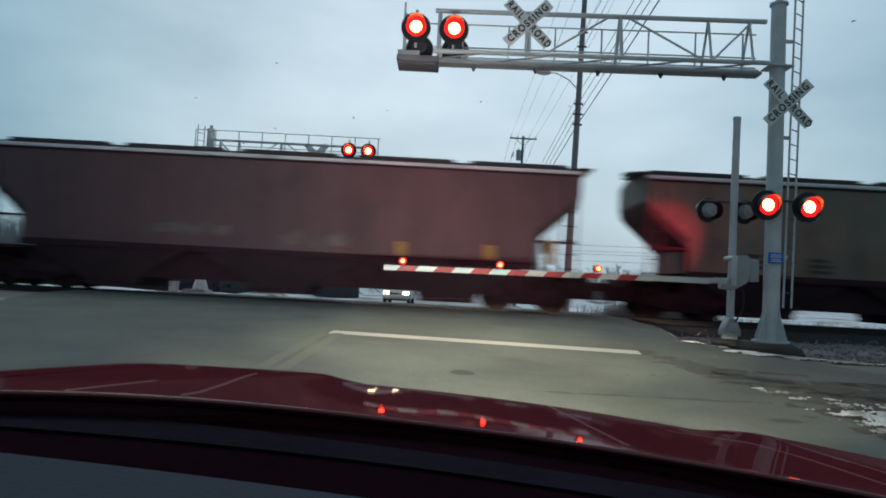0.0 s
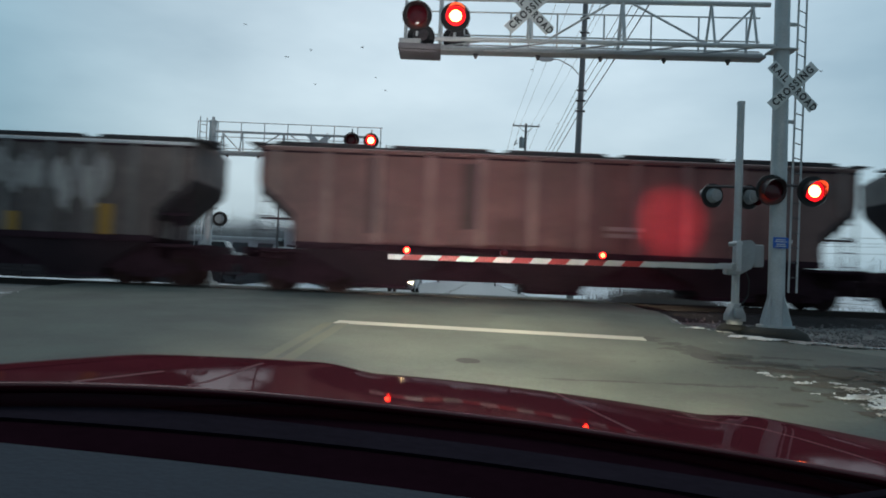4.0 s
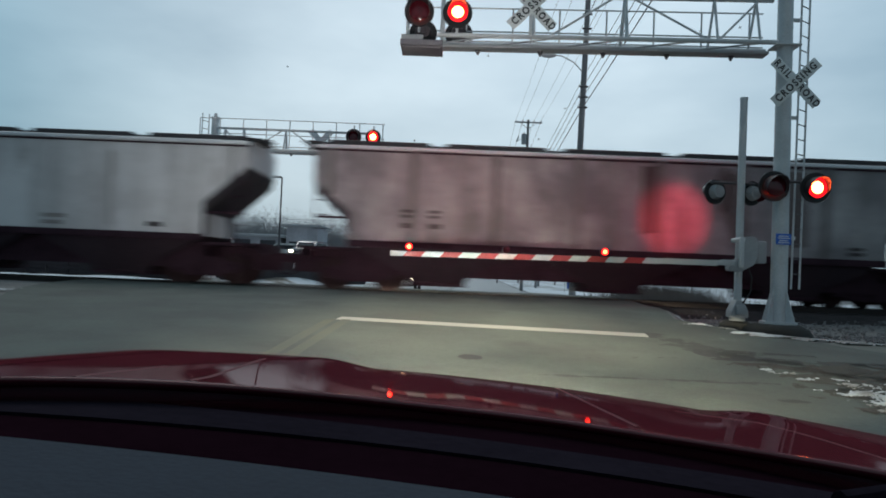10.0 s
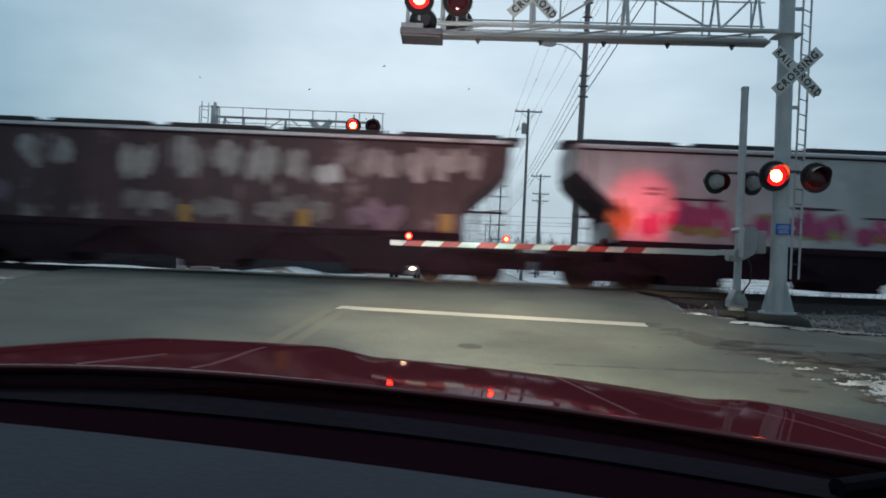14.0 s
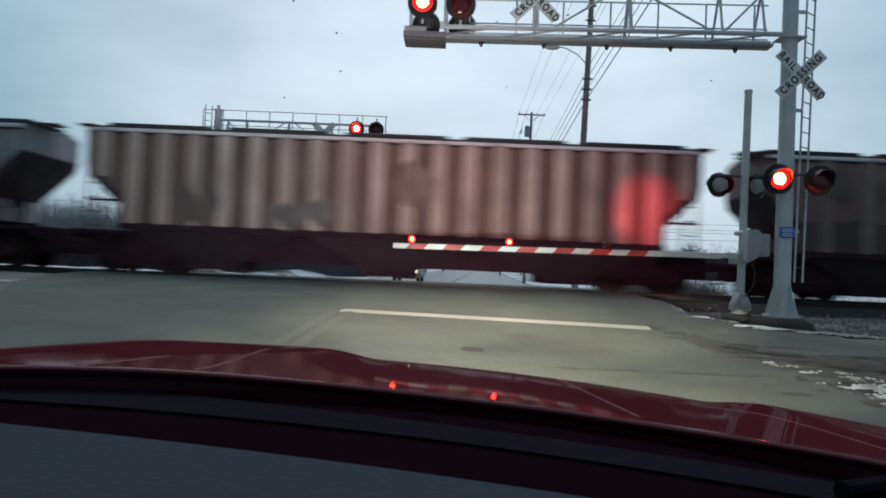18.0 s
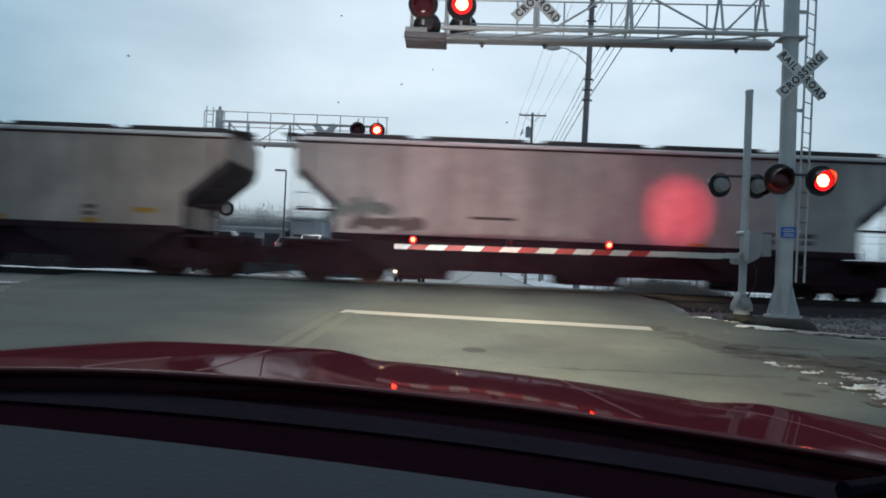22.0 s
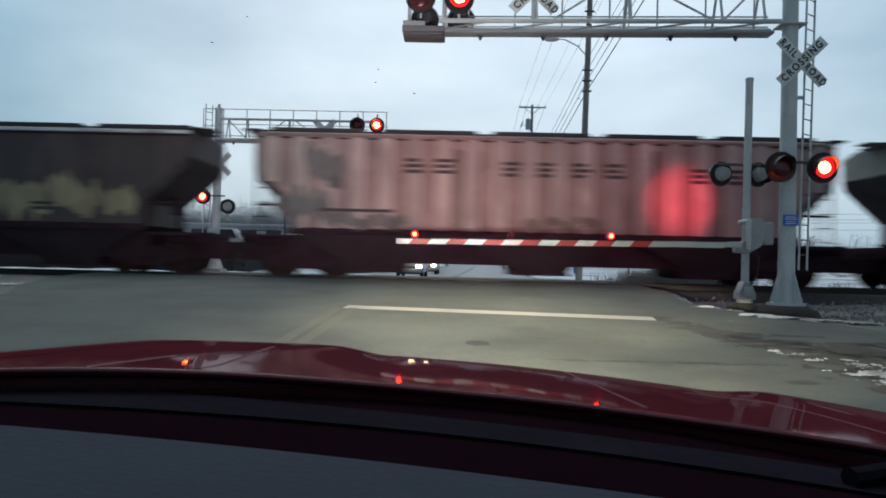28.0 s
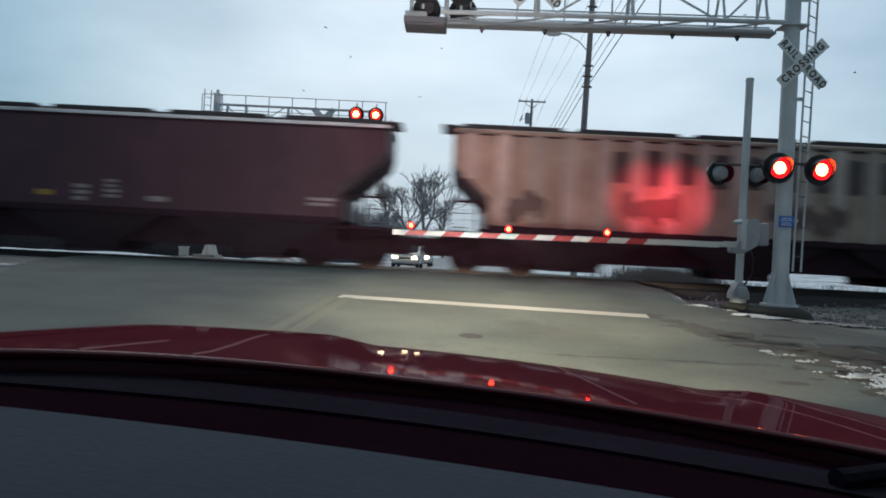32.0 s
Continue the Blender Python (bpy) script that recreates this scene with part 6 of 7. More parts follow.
def bare_tree(x, y, h, seed, spread=1.0, depth=5):
    """A leafless tree: a tapered trunk with limbs, and a crown of many fine twigs."""
    rnd = random.Random(seed)
    g = ground_z(x, y)
    ob = thing("bare_tree", (x, y, g), "leafless winter tree with a fine grey-brown crown", "tree", "bare trees beyond the track")
    limbs, twigs = B(), B()

    def stick(bm, a, b, r0, r1, n):
        d = (b - a)
        u = d.orthogonal().normalized()
        v = d.cross(u).normalized()
        q = [[bm.verts.new(p + (u * math.cos(math.tau * k / n) + v * math.sin(math.tau * k / n)) * r) for k in range(n)] for p, r in ((a, r0), (b, r1))]
        for k in range(n):
            bm.faces.new((q[0][k], q[0][(k + 1) % n], q[1][(k + 1) % n], q[1][k]))

    def grow(p, d, length, r, level):
        q = p + d * length
        r = max(r, 0.024)
        stick(limbs if level < 3 else twigs, p, q, r, r * 0.68, 6 if level < 3 else 3)
        if level >= depth:
            return
        n = 3 if level < 2 else rnd.choice((2, 3, 3, 4))
        for k in range(n):
            e = Vector((rnd.uniform(-1, 1), rnd.uniform(-1, 1), rnd.uniform(-0.15, 0.75))) * (0.75 * spread)
            grow(q if k == 0 else p.lerp(q, rnd.uniform(0.55, 1.0)), (d + e).normalized(), length * rnd.uniform(0.62, 0.85), r * (0.62 if k else 0.7), level + 1)

    grow(Vector((x, y, g - 0.1)), Vector((rnd.uniform(-0.08, 0.08), 0, 1)).normalized(), h * 0.26, h * 0.02, 0)
    part("trunk", limbs, BARK, ob)
    part("crown", twigs, BARK, ob)


for i, (x, y, h) in enumerate(((-3.8, 118, 19.0), (-7.6, 124, 17.0), (-0.8, 140, 15.5), (-10.8, 121, 14.5), (-11.5, 130, 9.5), (-16.5, 122, 8.5), (-22.5, 118, 8.0), (-28, 126, 8.5),
                               (-35, 120, 7.5), (-43, 128, 8.5), (13.5, 128, 8.5), (19, 120, 8.0), (24.5, 96, 7.0), (32, 110, 8.0), (42, 118, 9.0), (29, 84, 6.0), (54, 110, 8.5))):
    bare_tree(x, y, h, 100 + i, 1.0 if h > 9 else 1.25, 6 if h > 9 else 5)


def far_woods():
    """The misty line of bare woods on the horizon, as many thin upright stems and twigs."""
    rnd = random.Random(11)
    verts, faces = [], []

    def blade(p, q, w, flat):
        k = len(verts)
        o = Vector((0, 0, w)) if flat else Vector((w, 0, 0))
        verts.extend((p - o, p + o, q))
        faces.append((k, k + 1, k + 2))

    for i in range(24000):
        x = rnd.uniform(-230, -12) if rnd.random() < 0.68 else rnd.uniform(-12, 230)
        y = rnd.uniform(185, 270)
        if abs(x - road_x(y)) < 4:
            continue
        h = 9.0 + 4.5 * noise.noise(Vector((x * 0.03, 0, 3))) + 2.5 * noise.noise(Vector((x * 0.17, 0, 8))) + rnd.uniform(-5.5, 1.5)
        h += 8.0 * min(1.0, max(0.0, (-5 - x) / 35))
        a = Vector((x, y, -1))
        b = Vector((x + rnd.uniform(-1.0, 1.0), y, -1 + h))
        w = rnd.uniform(0.04, 0.11)
        blade(a, b, w, False)
        for k in range(6):
            p = a.lerp(b, rnd.uniform(0.25, 0.97))
            q = p + Vector((rnd.uniform(-1.5, 1.5), 0, rnd.uniform(0.4, 1.7)))
            blade(p, q, w * 0.55, True)
    me = bpy.data.meshes.new("far_woods")
    me.from_pydata(verts, [], faces)
    me.materials.append(HAZEWOOD)
    ob = new("far_woods", me)
    tagged(ob, "distant grey line of leafless woods", "woods", kind="stuff")


far_woods()


def brush():
    """Dry weeds and shrubs in the snow beyond the track."""
    rnd = random.Random(13)
    bm = B()
    for i in range(5200):
        c = rnd.random()
        if c < 0.62:
            x, y = rnd.gauss(11.4, 1.15), rnd.uniform(33, 40)
        elif c < 0.8:
            x, y = rnd.uniform(9, 40), rnd.uniform(28, 50)
        else:
            x, y = rnd.uniform(-45, -13), rnd.uniform(32, 60)
        h = rnd.uniform(0.3, 1.15) * (1.0 if c < 0.62 else 0.5)
        z = ground_z(x, y) - 0.05
        for k in range(2):
            dx, dy = rnd.uniform(-0.3, 0.3), rnd.uniform(-0.2, 0.2)
            w = rnd.uniform(0.006, 0.014)
            v = [bm.verts.new(p) for p in ((x - w, y, z), (x + w, y, z), (x + dx, y + dy, z + h))]
            bm.faces.new(v)
    ob = new("dry_brush", mesh_of("dry_brush", bm, BRUSH))
    tagged(ob, "dry brown weeds standing in the snow", "weeds", kind="stuff")


brush()


def snow_bank():
    """A low ploughed bank of snow beyond the track."""
    rows = []
    for k, (dy, h) in enumerate(((-1.6, -0.1), (-0.9, 0.32), (-0.2, 0.62), (0.4, 0.66), (1.1, 0.36), (1.9, -0.1))):
        row = []
        for i in range(90):
            x = -60 + i * 0.58
            y = 34 + dy + 0.5 * noise.noise(Vector((x * 0.3, k, 2)))
            row.append((x, y, ground_z(x, y) + 0.55 * h * (0.8 + 0.45 * noise.noise(Vector((x * 0.45, k * 0.6, 5)))) * (1 if x < -9 else 0.3)))
        rows.append(row)
    sheet("snow_bank", rows, BANKSNOW, "low ploughed bank of old snow beyond the track", "snow")


BANKSNOW = mat("bank_snow", (0.60, 0.63, 0.66), 0.8, 0, 0.12, 0.8, 9, 0.2, (0.32, 0.31, 0.29), 0.62, 0.06)
snow_bank()


def retaining_wall():
    """Dark timbers stacked in courses that hold up the lot, with snow along the top."""
    line = [(-62.0, 37.0), (-12.7, 40.0), (-7.4, 64.0), (-9.5, 66.0)]
    rnd = random.Random(31)
    bm = B()
    for (ax, ay), (bx, by) in zip(line, line[1:]):
        d = Vector((bx - ax, by - ay, 0))
        turn = pose(0, 0, 0, 0, 0, math.degrees(math.atan2(d.y, d.x)))
        box(bm, ((ax + bx) / 2, (ay + by) / 2, -0.05), (d.length, 0.2, 1.8), turn)
    wall = setting("retaining_wall", bm, WALLTIMBER, "dark stacked-timber retaining wall below the snowy lot", "wall")
    bm = B()
    box(bm, (0, 0, 0), (2.36, 0.1, 0.2), bevel=0.015)
    log = mesh_of("timber", bm, WALLTIMBER)
    for (ax, ay), (bx, by) in zip(line, line[1:]):
        a, d = Vector((ax, ay, 0)), Vector((bx - ax, by - ay, 0))
        u = d.normalized()
        out = Vector((u.y, -u.x, 0))
        for c in range(8):
            f = 1.2 if c % 2 else 0.0
            while f < d.length - 0.4:
                p = a + u * min(f + 1.2, d.length - 1.2) + out * (0.14 + rnd.uniform(0, 0.03))
                if p.x > -34:
                    ob = new("timber", log)
                    ob.parent = wall
                    ob.matrix_basis = Matrix.Translation((p.x, p.y, -0.72 + 0.21 * c)) @ pose(0, 0, 0, 0, 0, math.degrees(math.atan2(d.y, d.x)))
                f += 2.4
    bm = B()
    for (ax, ay), (bx, by) in zip(line[:2], line[1:3]):
        d = Vector((bx - ax, by - ay, 0))
        n = int(d.length / 0.5)
        for i in range(n):
            f = (i + 0.5) / n
            h = 0.07 + 0.06 * noise.noise(Vector((ax + d.x * f, f * 9, 3)))
            if h > 0.05:
                box(bm, (ax + d.x * f, ay + d.y * f, 0.85 + h / 2), (0.52, 0.34, h), pose(0, 0, 0, 0, 0, math.degrees(math.atan2(d.y, d.x))))
    setting("wall_snow", bm, BANKSNOW, "thin broken line of snow along the top of the timber wall", "snow")
    for x, z in ((-12.05, 0.52), (-10.8, 0.50)):
        y = 40.0 + (x + 12.7) * 24 / 5.3
        bm = B()
        box(bm, (0, 0, 0), (0.34, 0.015, 0.36), bevel=0.003)
        ob = new("placard", mesh_of("placard", bm, SIGNWHITE))
        ob.matrix_basis = Matrix.Translation((x + 0.26, y - 0.06, z)) @ pose(0, 0, 0, 0, 0, 77.5)
        tagged(ob, "small plain white placard fixed to the dark timber wall", "placard")


WALLTIMBER = mat("dark_creosoted_timber", (0.030, 0.025, 0.030), 0.9, 0, 0.35, 2.0, 20, 0.12, stretch=(0.5, 2, 2))
retaining_wall()


def low_building(x0, x1, y0, y1, base, top, label, bays):
    """A flat-roofed shop beside the lot: walls, roof slab with a fascia, windows and a door in its front."""
    ob = thing("low_building", ((x0 + x1) / 2, y0, base), label, "building", "buildings beyond the track")
    bm = B()
    box(bm, ((x0 + x1) / 2, (y0 + y1) / 2, (base + top) / 2), (x1 - x0, y1 - y0, top - base))
    part("wall", bm, SHOPWALL, ob)
    bm = B()
    box(bm, ((x0 + x1) / 2, (y0 + y1) / 2, top + 0.14), (x1 - x0 + 1.2, y1 - y0 + 1.2, 0.28), bevel=0.03)
    roof = part("roof", bm, GREYPAINT, ob, "grey flat roof with an overhang")
    bm = B()
    box(bm, ((x0 + x1) / 2, (y0 + y1) / 2, top + 0.32), (x1 - x0 + 0.9, y1 - y0 + 0.9, 0.09), bevel=0.03)
    part("roof_snow", bm, BANKSNOW, roof)
    w = (x1 - x0) / bays
    for k in range(bays):
        c = x0 + w * (k + 0.5)
        door = k == bays // 2
        z0, z1 = (base + 0.1, base + 2.3) if door else (base + 1.0, base + 2.6)
        bm = B()
        box(bm, (c, y0 - 0.03, (z0 + z1) / 2), (w * (0.4 if door else 0.62), 0.08, z1 - z0), bevel=0.01)
        win = part("door" if door else "window", bm, DARKSTEEL, ob)
        bm = B()
        box(bm, (c, y0 - 0.08, (z0 + z1) / 2), (w * (0.4 if door else 0.62) - 0.16, 0.02, z1 - z0 - 0.16))
        part("pane", bm, SHOPGLASS, win)


SHOPWALL = mat("grey_shop_wall", (0.47, 0.46, 0.49), 0.85, 0, 0.2, 0.4, 8, 0.05, (0.36, 0.35, 0.375), 0.56, 0.1)
SHOPGLASS = mat("dark_shop_glass", (0.05, 0.055, 0.065), 0.12, 0, 0.1, 2, 10, 0)
low_building(-36.0, -20.5, 86.0, 96.0, 0.95, 3.9, "long grey flat-roofed building beside the snowy lot", 5)
low_building(-19.8, -15.9, 86.0, 93.0, 0.9, 5.3, "small grey flat-roofed building with a dark roof edge", 2)


def sign_board(x, y, z, w, h, material, label):
    g = ground_z(x, y)
    ob = thing("road_sign", (x, y, g), label, "road sign")
    bm = B()
    box(bm, (x, y, z), (w, 0.02, h), bevel=0.004)
    part("sign_plate", bm, material, ob)
    bm = B()
    box(bm, (x, y + 0.03, (g + z + h / 2) / 2), (0.06, 0.04, z + h / 2 - g))
    part("sign_post", bm, GALV, ob)


sign_board(8.55, 47, 0.05, 0.55, 0.7, BLUESIGN, "small blue roadside sign beyond the track")
sign_board(11.4, 66, 0.6, 0.5, 0.6, SIGNWHITE, "small white roadside sign beyond the track")


# ---- other vehicles ----
CARWHITE = mat("white_car_paint", (0.62, 0.62, 0.6), 0.3, 0, 0.06, 3, 30, 0, coat=0.6)
CARSILVER = mat("bright_silver_car_paint", (0.55, 0.56, 0.57), 0.3, 0.2, 0.05, 3, 30, 0, coat=0.6)
CARGREY = mat("silver_car_paint", (0.3, 0.31, 0.33), 0.3, 0.4, 0.06, 3, 30, 0, coat=0.6)
CARDARK = mat("dark_car_paint", (0.04, 0.045, 0.055), 0.3, 0.2, 0.06, 3, 30, 0, coat=0.6)
CARGLASS = mat("dark_car_glass", (0.02, 0.024, 0.028), 0.08, 0, 0.1, 2, 10, 0)
TYRE = mat("black_tyre", (0.015, 0.015, 0.016), 0.9, 0, 0.2, 6, 40, 0.05)
TRIMBLACK = mat("black_trim", (0.02, 0.02, 0.021), 0.6, 0, 0.2, 6, 40, 0)


def vehicle(x, y, turn, paint, label, lights="front", van=False):
    """A car built with its front towards -y, then turned; wheels on the ground."""
    g = rise(y) + 0.004 if abs(x - road_x(y)) < 6 else ground_z(x, y)
    ob = thing("car", (0, 0, 0), label, "car", "vehicles beyond the track")
    hgt = 1.75 if not van else 2.2
    side = [(-2.3, 0.35), (-2.32, 0.75), (-2.2, 0.98), (-1.05, 1.08), (-0.35, hgt - 0.06), (0.2, hgt), (1.9, hgt - 0.05), (2.3, 1.15), (2.32, 0.5), (2.2, 0.33)]
    bm = B()
    prism(bm, side, -0.92, 0.92, "x")
    bmesh.ops.bevel(bm, geom=[e for e in bm.edges], offset=0.06, segments=2, affect="EDGES")
    part("body", bm, paint, ob)
    bm = B()
    prism(bm, [(-0.98, 1.12), (-0.4, hgt - 0.14), (-0.385, hgt - 0.14), (-0.965, 1.12)], -0.78, 0.78, "x")
    bmesh.ops.translate(bm, verts=bm.verts, vec=(0, -0.045, 0.02))
    part("windscreen", bm, CARGLASS, ob)
    for s in (-1, 1):
        bm = B()
        prism(bm, [(-0.8, 1.14), (-0.3, hgt - 0.16), (1.75, hgt - 0.18), (2.0, 1.16)], s * 0.915, s * 0.928, "x")
        part("side_window", bm, CARGLASS, ob)
        bm = B()
        box(bm, (s * 1.02, -0.72, 1.16), (0.2, 0.12, 0.16), bevel=0.03)
        part("wing_mirror", bm, paint, ob)
        bm = B()
        box(bm, (s * 0.68, -2.27, 0.78), (0.36, 0.12, 0.17), bevel=0.04)
        part("headlight", bm, HEADLIGHT if lights == "front" else CARGLASS, ob)
        bm = B()
        tube(bm, (s * 0.68, -2.34, 0.5), (s * 0.68, -2.26, 0.5), 0.07, 0.07, 12)
        part("fog_light", bm, HEADLIGHT if lights == "front" else CARGLASS, ob)
        bm = B()
        box(bm, (s * 0.76, 2.3, 0.95), (0.22, 0.06, 0.26), bevel=0.03)
        part("tail_light", bm, TAILGLOW if lights == "rear" else ARMRED, ob)
        for wy in (-1.45, 1.4):
            bm = B()
            tube(bm, (s * 0.72, wy, 0.34), (s * 0.94, wy, 0.34), 0.34, 0.34, 22)
            w = part("wheel", bm, TYRE, ob)
            bm = B()
            tube(bm, (s * 0.93, wy, 0.34), (s * 0.955, wy, 0.34), 0.2, 0.18, 16)
            part("rim", bm, GALV, w)
    bm = B()
    box(bm, (0, -2.31, 0.74), (0.86, 0.05, 0.17), bevel=0.02)
    part("grille", bm, CARGLASS, ob)
    bm = B()
    box(bm, (0, -2.34, 0.80), (0.92, 0.03, 0.03), bevel=0.01)
    part("grille_bar", bm, GALV, ob)
    bm = B()
    box(bm, (0, -2.33, 0.47), (1.76, 0.12, 0.22), bevel=0.05)
    part("bumper", bm, paint, ob)
    bm = B()
    box(bm, (0, -2.33, 0.31), (1.5, 0.1, 0.1), bevel=0.03)
    part("skid_plate", bm, TRIMBLACK, ob)
    ob.matrix_basis = Matrix.Translation((x, y, g)) @ pose(0, 0, 0, 0, 0, turn)
    return ob


vehicle(-2.75, 50, -3, CARSILVER, "bright silver sport utility car with lit headlights waiting behind the crossing")
# two more cars come up the road and queue behind it
COMING = (
    (vehicle(-2.2, 60.5, -3, CARWHITE, "pale car with lit headlights driving up behind another"),
     ((0.0, 585), (20.0, 217), (22.0, 183), (23.5, 158), (25.0, 129), (26.5, 90), (28.0, 63), (29.0, 61), (32.0, 60.5))),
    (vehicle(-1.6, 154.5, -3, CARGREY, "grey car with lit headlights driving up the road"),
     ((0.0, 680), (8.0, 548.6), (16.0, 417.1), (24.0, 285.7), (28.0, 220), (31.0, 170.7), (32.0, 154.5))),
)
vehicle(-15.1, 70, 92, CARWHITE, "white parked car with a lit red tail light", "rear")
vehicle(-12.2, 62, -12, CARGREY, "silver parked car with lit headlights")
vehicle(-22.5, 71, 90, CARWHITE, "white parked van in the snowy lot", "none", True)
vehicle(-28.5, 72, 90, CARDARK, "dark parked car in the snowy lot", "none")


# ---- the waiting red car that carries the camera ----
def lacquer(name, color, share, rough):
    """Deep car paint: a dark base under a clear glossy layer."""
    m = mat(name, color, 0.45, 0.0, 0.15, 3.0, 60, 0.0)
    n, l = m.node_tree.nodes, m.node_tree.links
    base = n["Principled BSDF"]
    base.inputs["Specular IOR Level"].default_value = 0.0
    g = n.new("ShaderNodeBsdfGlossy")
    g.inputs["Roughness"].default_value = rough
    g.inputs["Color"].default_value = (1.0, 0.86, 0.86, 1)
    x = n.new("ShaderNodeMixShader")
    x.inputs[0].default_value = share
    l.new(base.outputs[0], x.inputs[1])
    l.new(g.outputs[0], x.inputs[2])
    l.new(x.outputs[0], n["Material Output"].inputs["Surface"])
    return m


RED = lacquer("deep_red_car_paint", (0.098, 0.016, 0.023), 0.21, 0.04)
# paler, duller red that paints the sky highlight along the creases
CREASEGLEAM = lacquer("crease_highlight_red_paint", (0.10, 0.028, 0.034), 0.055, 0.4)
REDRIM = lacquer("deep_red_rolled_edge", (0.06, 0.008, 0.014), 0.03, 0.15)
DASH = mat("dark_blue_grey_dashboard", (0.042, 0.051, 0.065), 0.8, 0, 0.12, 6, 120, 0.03, shine=0.03)
COWL = mat("black_cowl_plastic", (0.017, 0.014, 0.020), 0.6, 0, 0.2, 6, 60, 0.05, shine=0.0)
CABIN = mat("dark_cabin_lining", (0.035, 0.034, 0.036), 0.9, 0, 0.15, 6, 60, 0.0, shine=0.03)
# the real frit's black, which also paints the shade behind the hood
FRIT_AND_GAP = mat("matt_black_frit_and_gap_shade", (0.0115, 0.0045, 0.0075), 0.8, 0, 0.2, 6, 60, 0.0, shine=0.0)
OWNLAMP = glow("own_headlamp_glow", (1.0, 0.93, 0.78), 6.0)
CAR_M = pose(0, 0, 0, 0, 3.76, -7) @ Matrix.Translation((0, -0.043, -0.015))


def smooth_step(a, b, x):
    t = min(1.0, max(0.0, (x - a) / (b - a)))
    return t * t * (3 - 2 * t)


def hood_front(u):
    return 1.755 - 0.19 * (u / 0.8) ** 2


def hood_rear(u):
    return 1.045 - 0.359 * (u / 0.8) ** 2


def hood_z(x, y):
    """Height of the hood: x across from the middle, y ahead. A flat middle between two creases, raised flanks outside them."""
    f = (y - hood_rear(x)) / (hood_front(x) - hood_rear(x))
    z = 0.338 - 0.046 * f - 0.012 * f * f - 0.26 * max(0.0, f - 0.8) ** 2
    near = max(0.0, 1 - f / 0.8)
    z -= max(0.0, 0.016 - (y - hood_rear(x))) ** 2 / 0.16
    z += 0.0166 * smooth_step(0.355 - 0.28 * near, 0.485 + 0.16 * near, abs(x)) - 0.009 * (x / 0.8) ** 2 - 0.176 * smooth_step(0.75, 1.15, abs(x)) ** 2
    return z - 0.5 * max(0.0, f - 1.15) ** 2


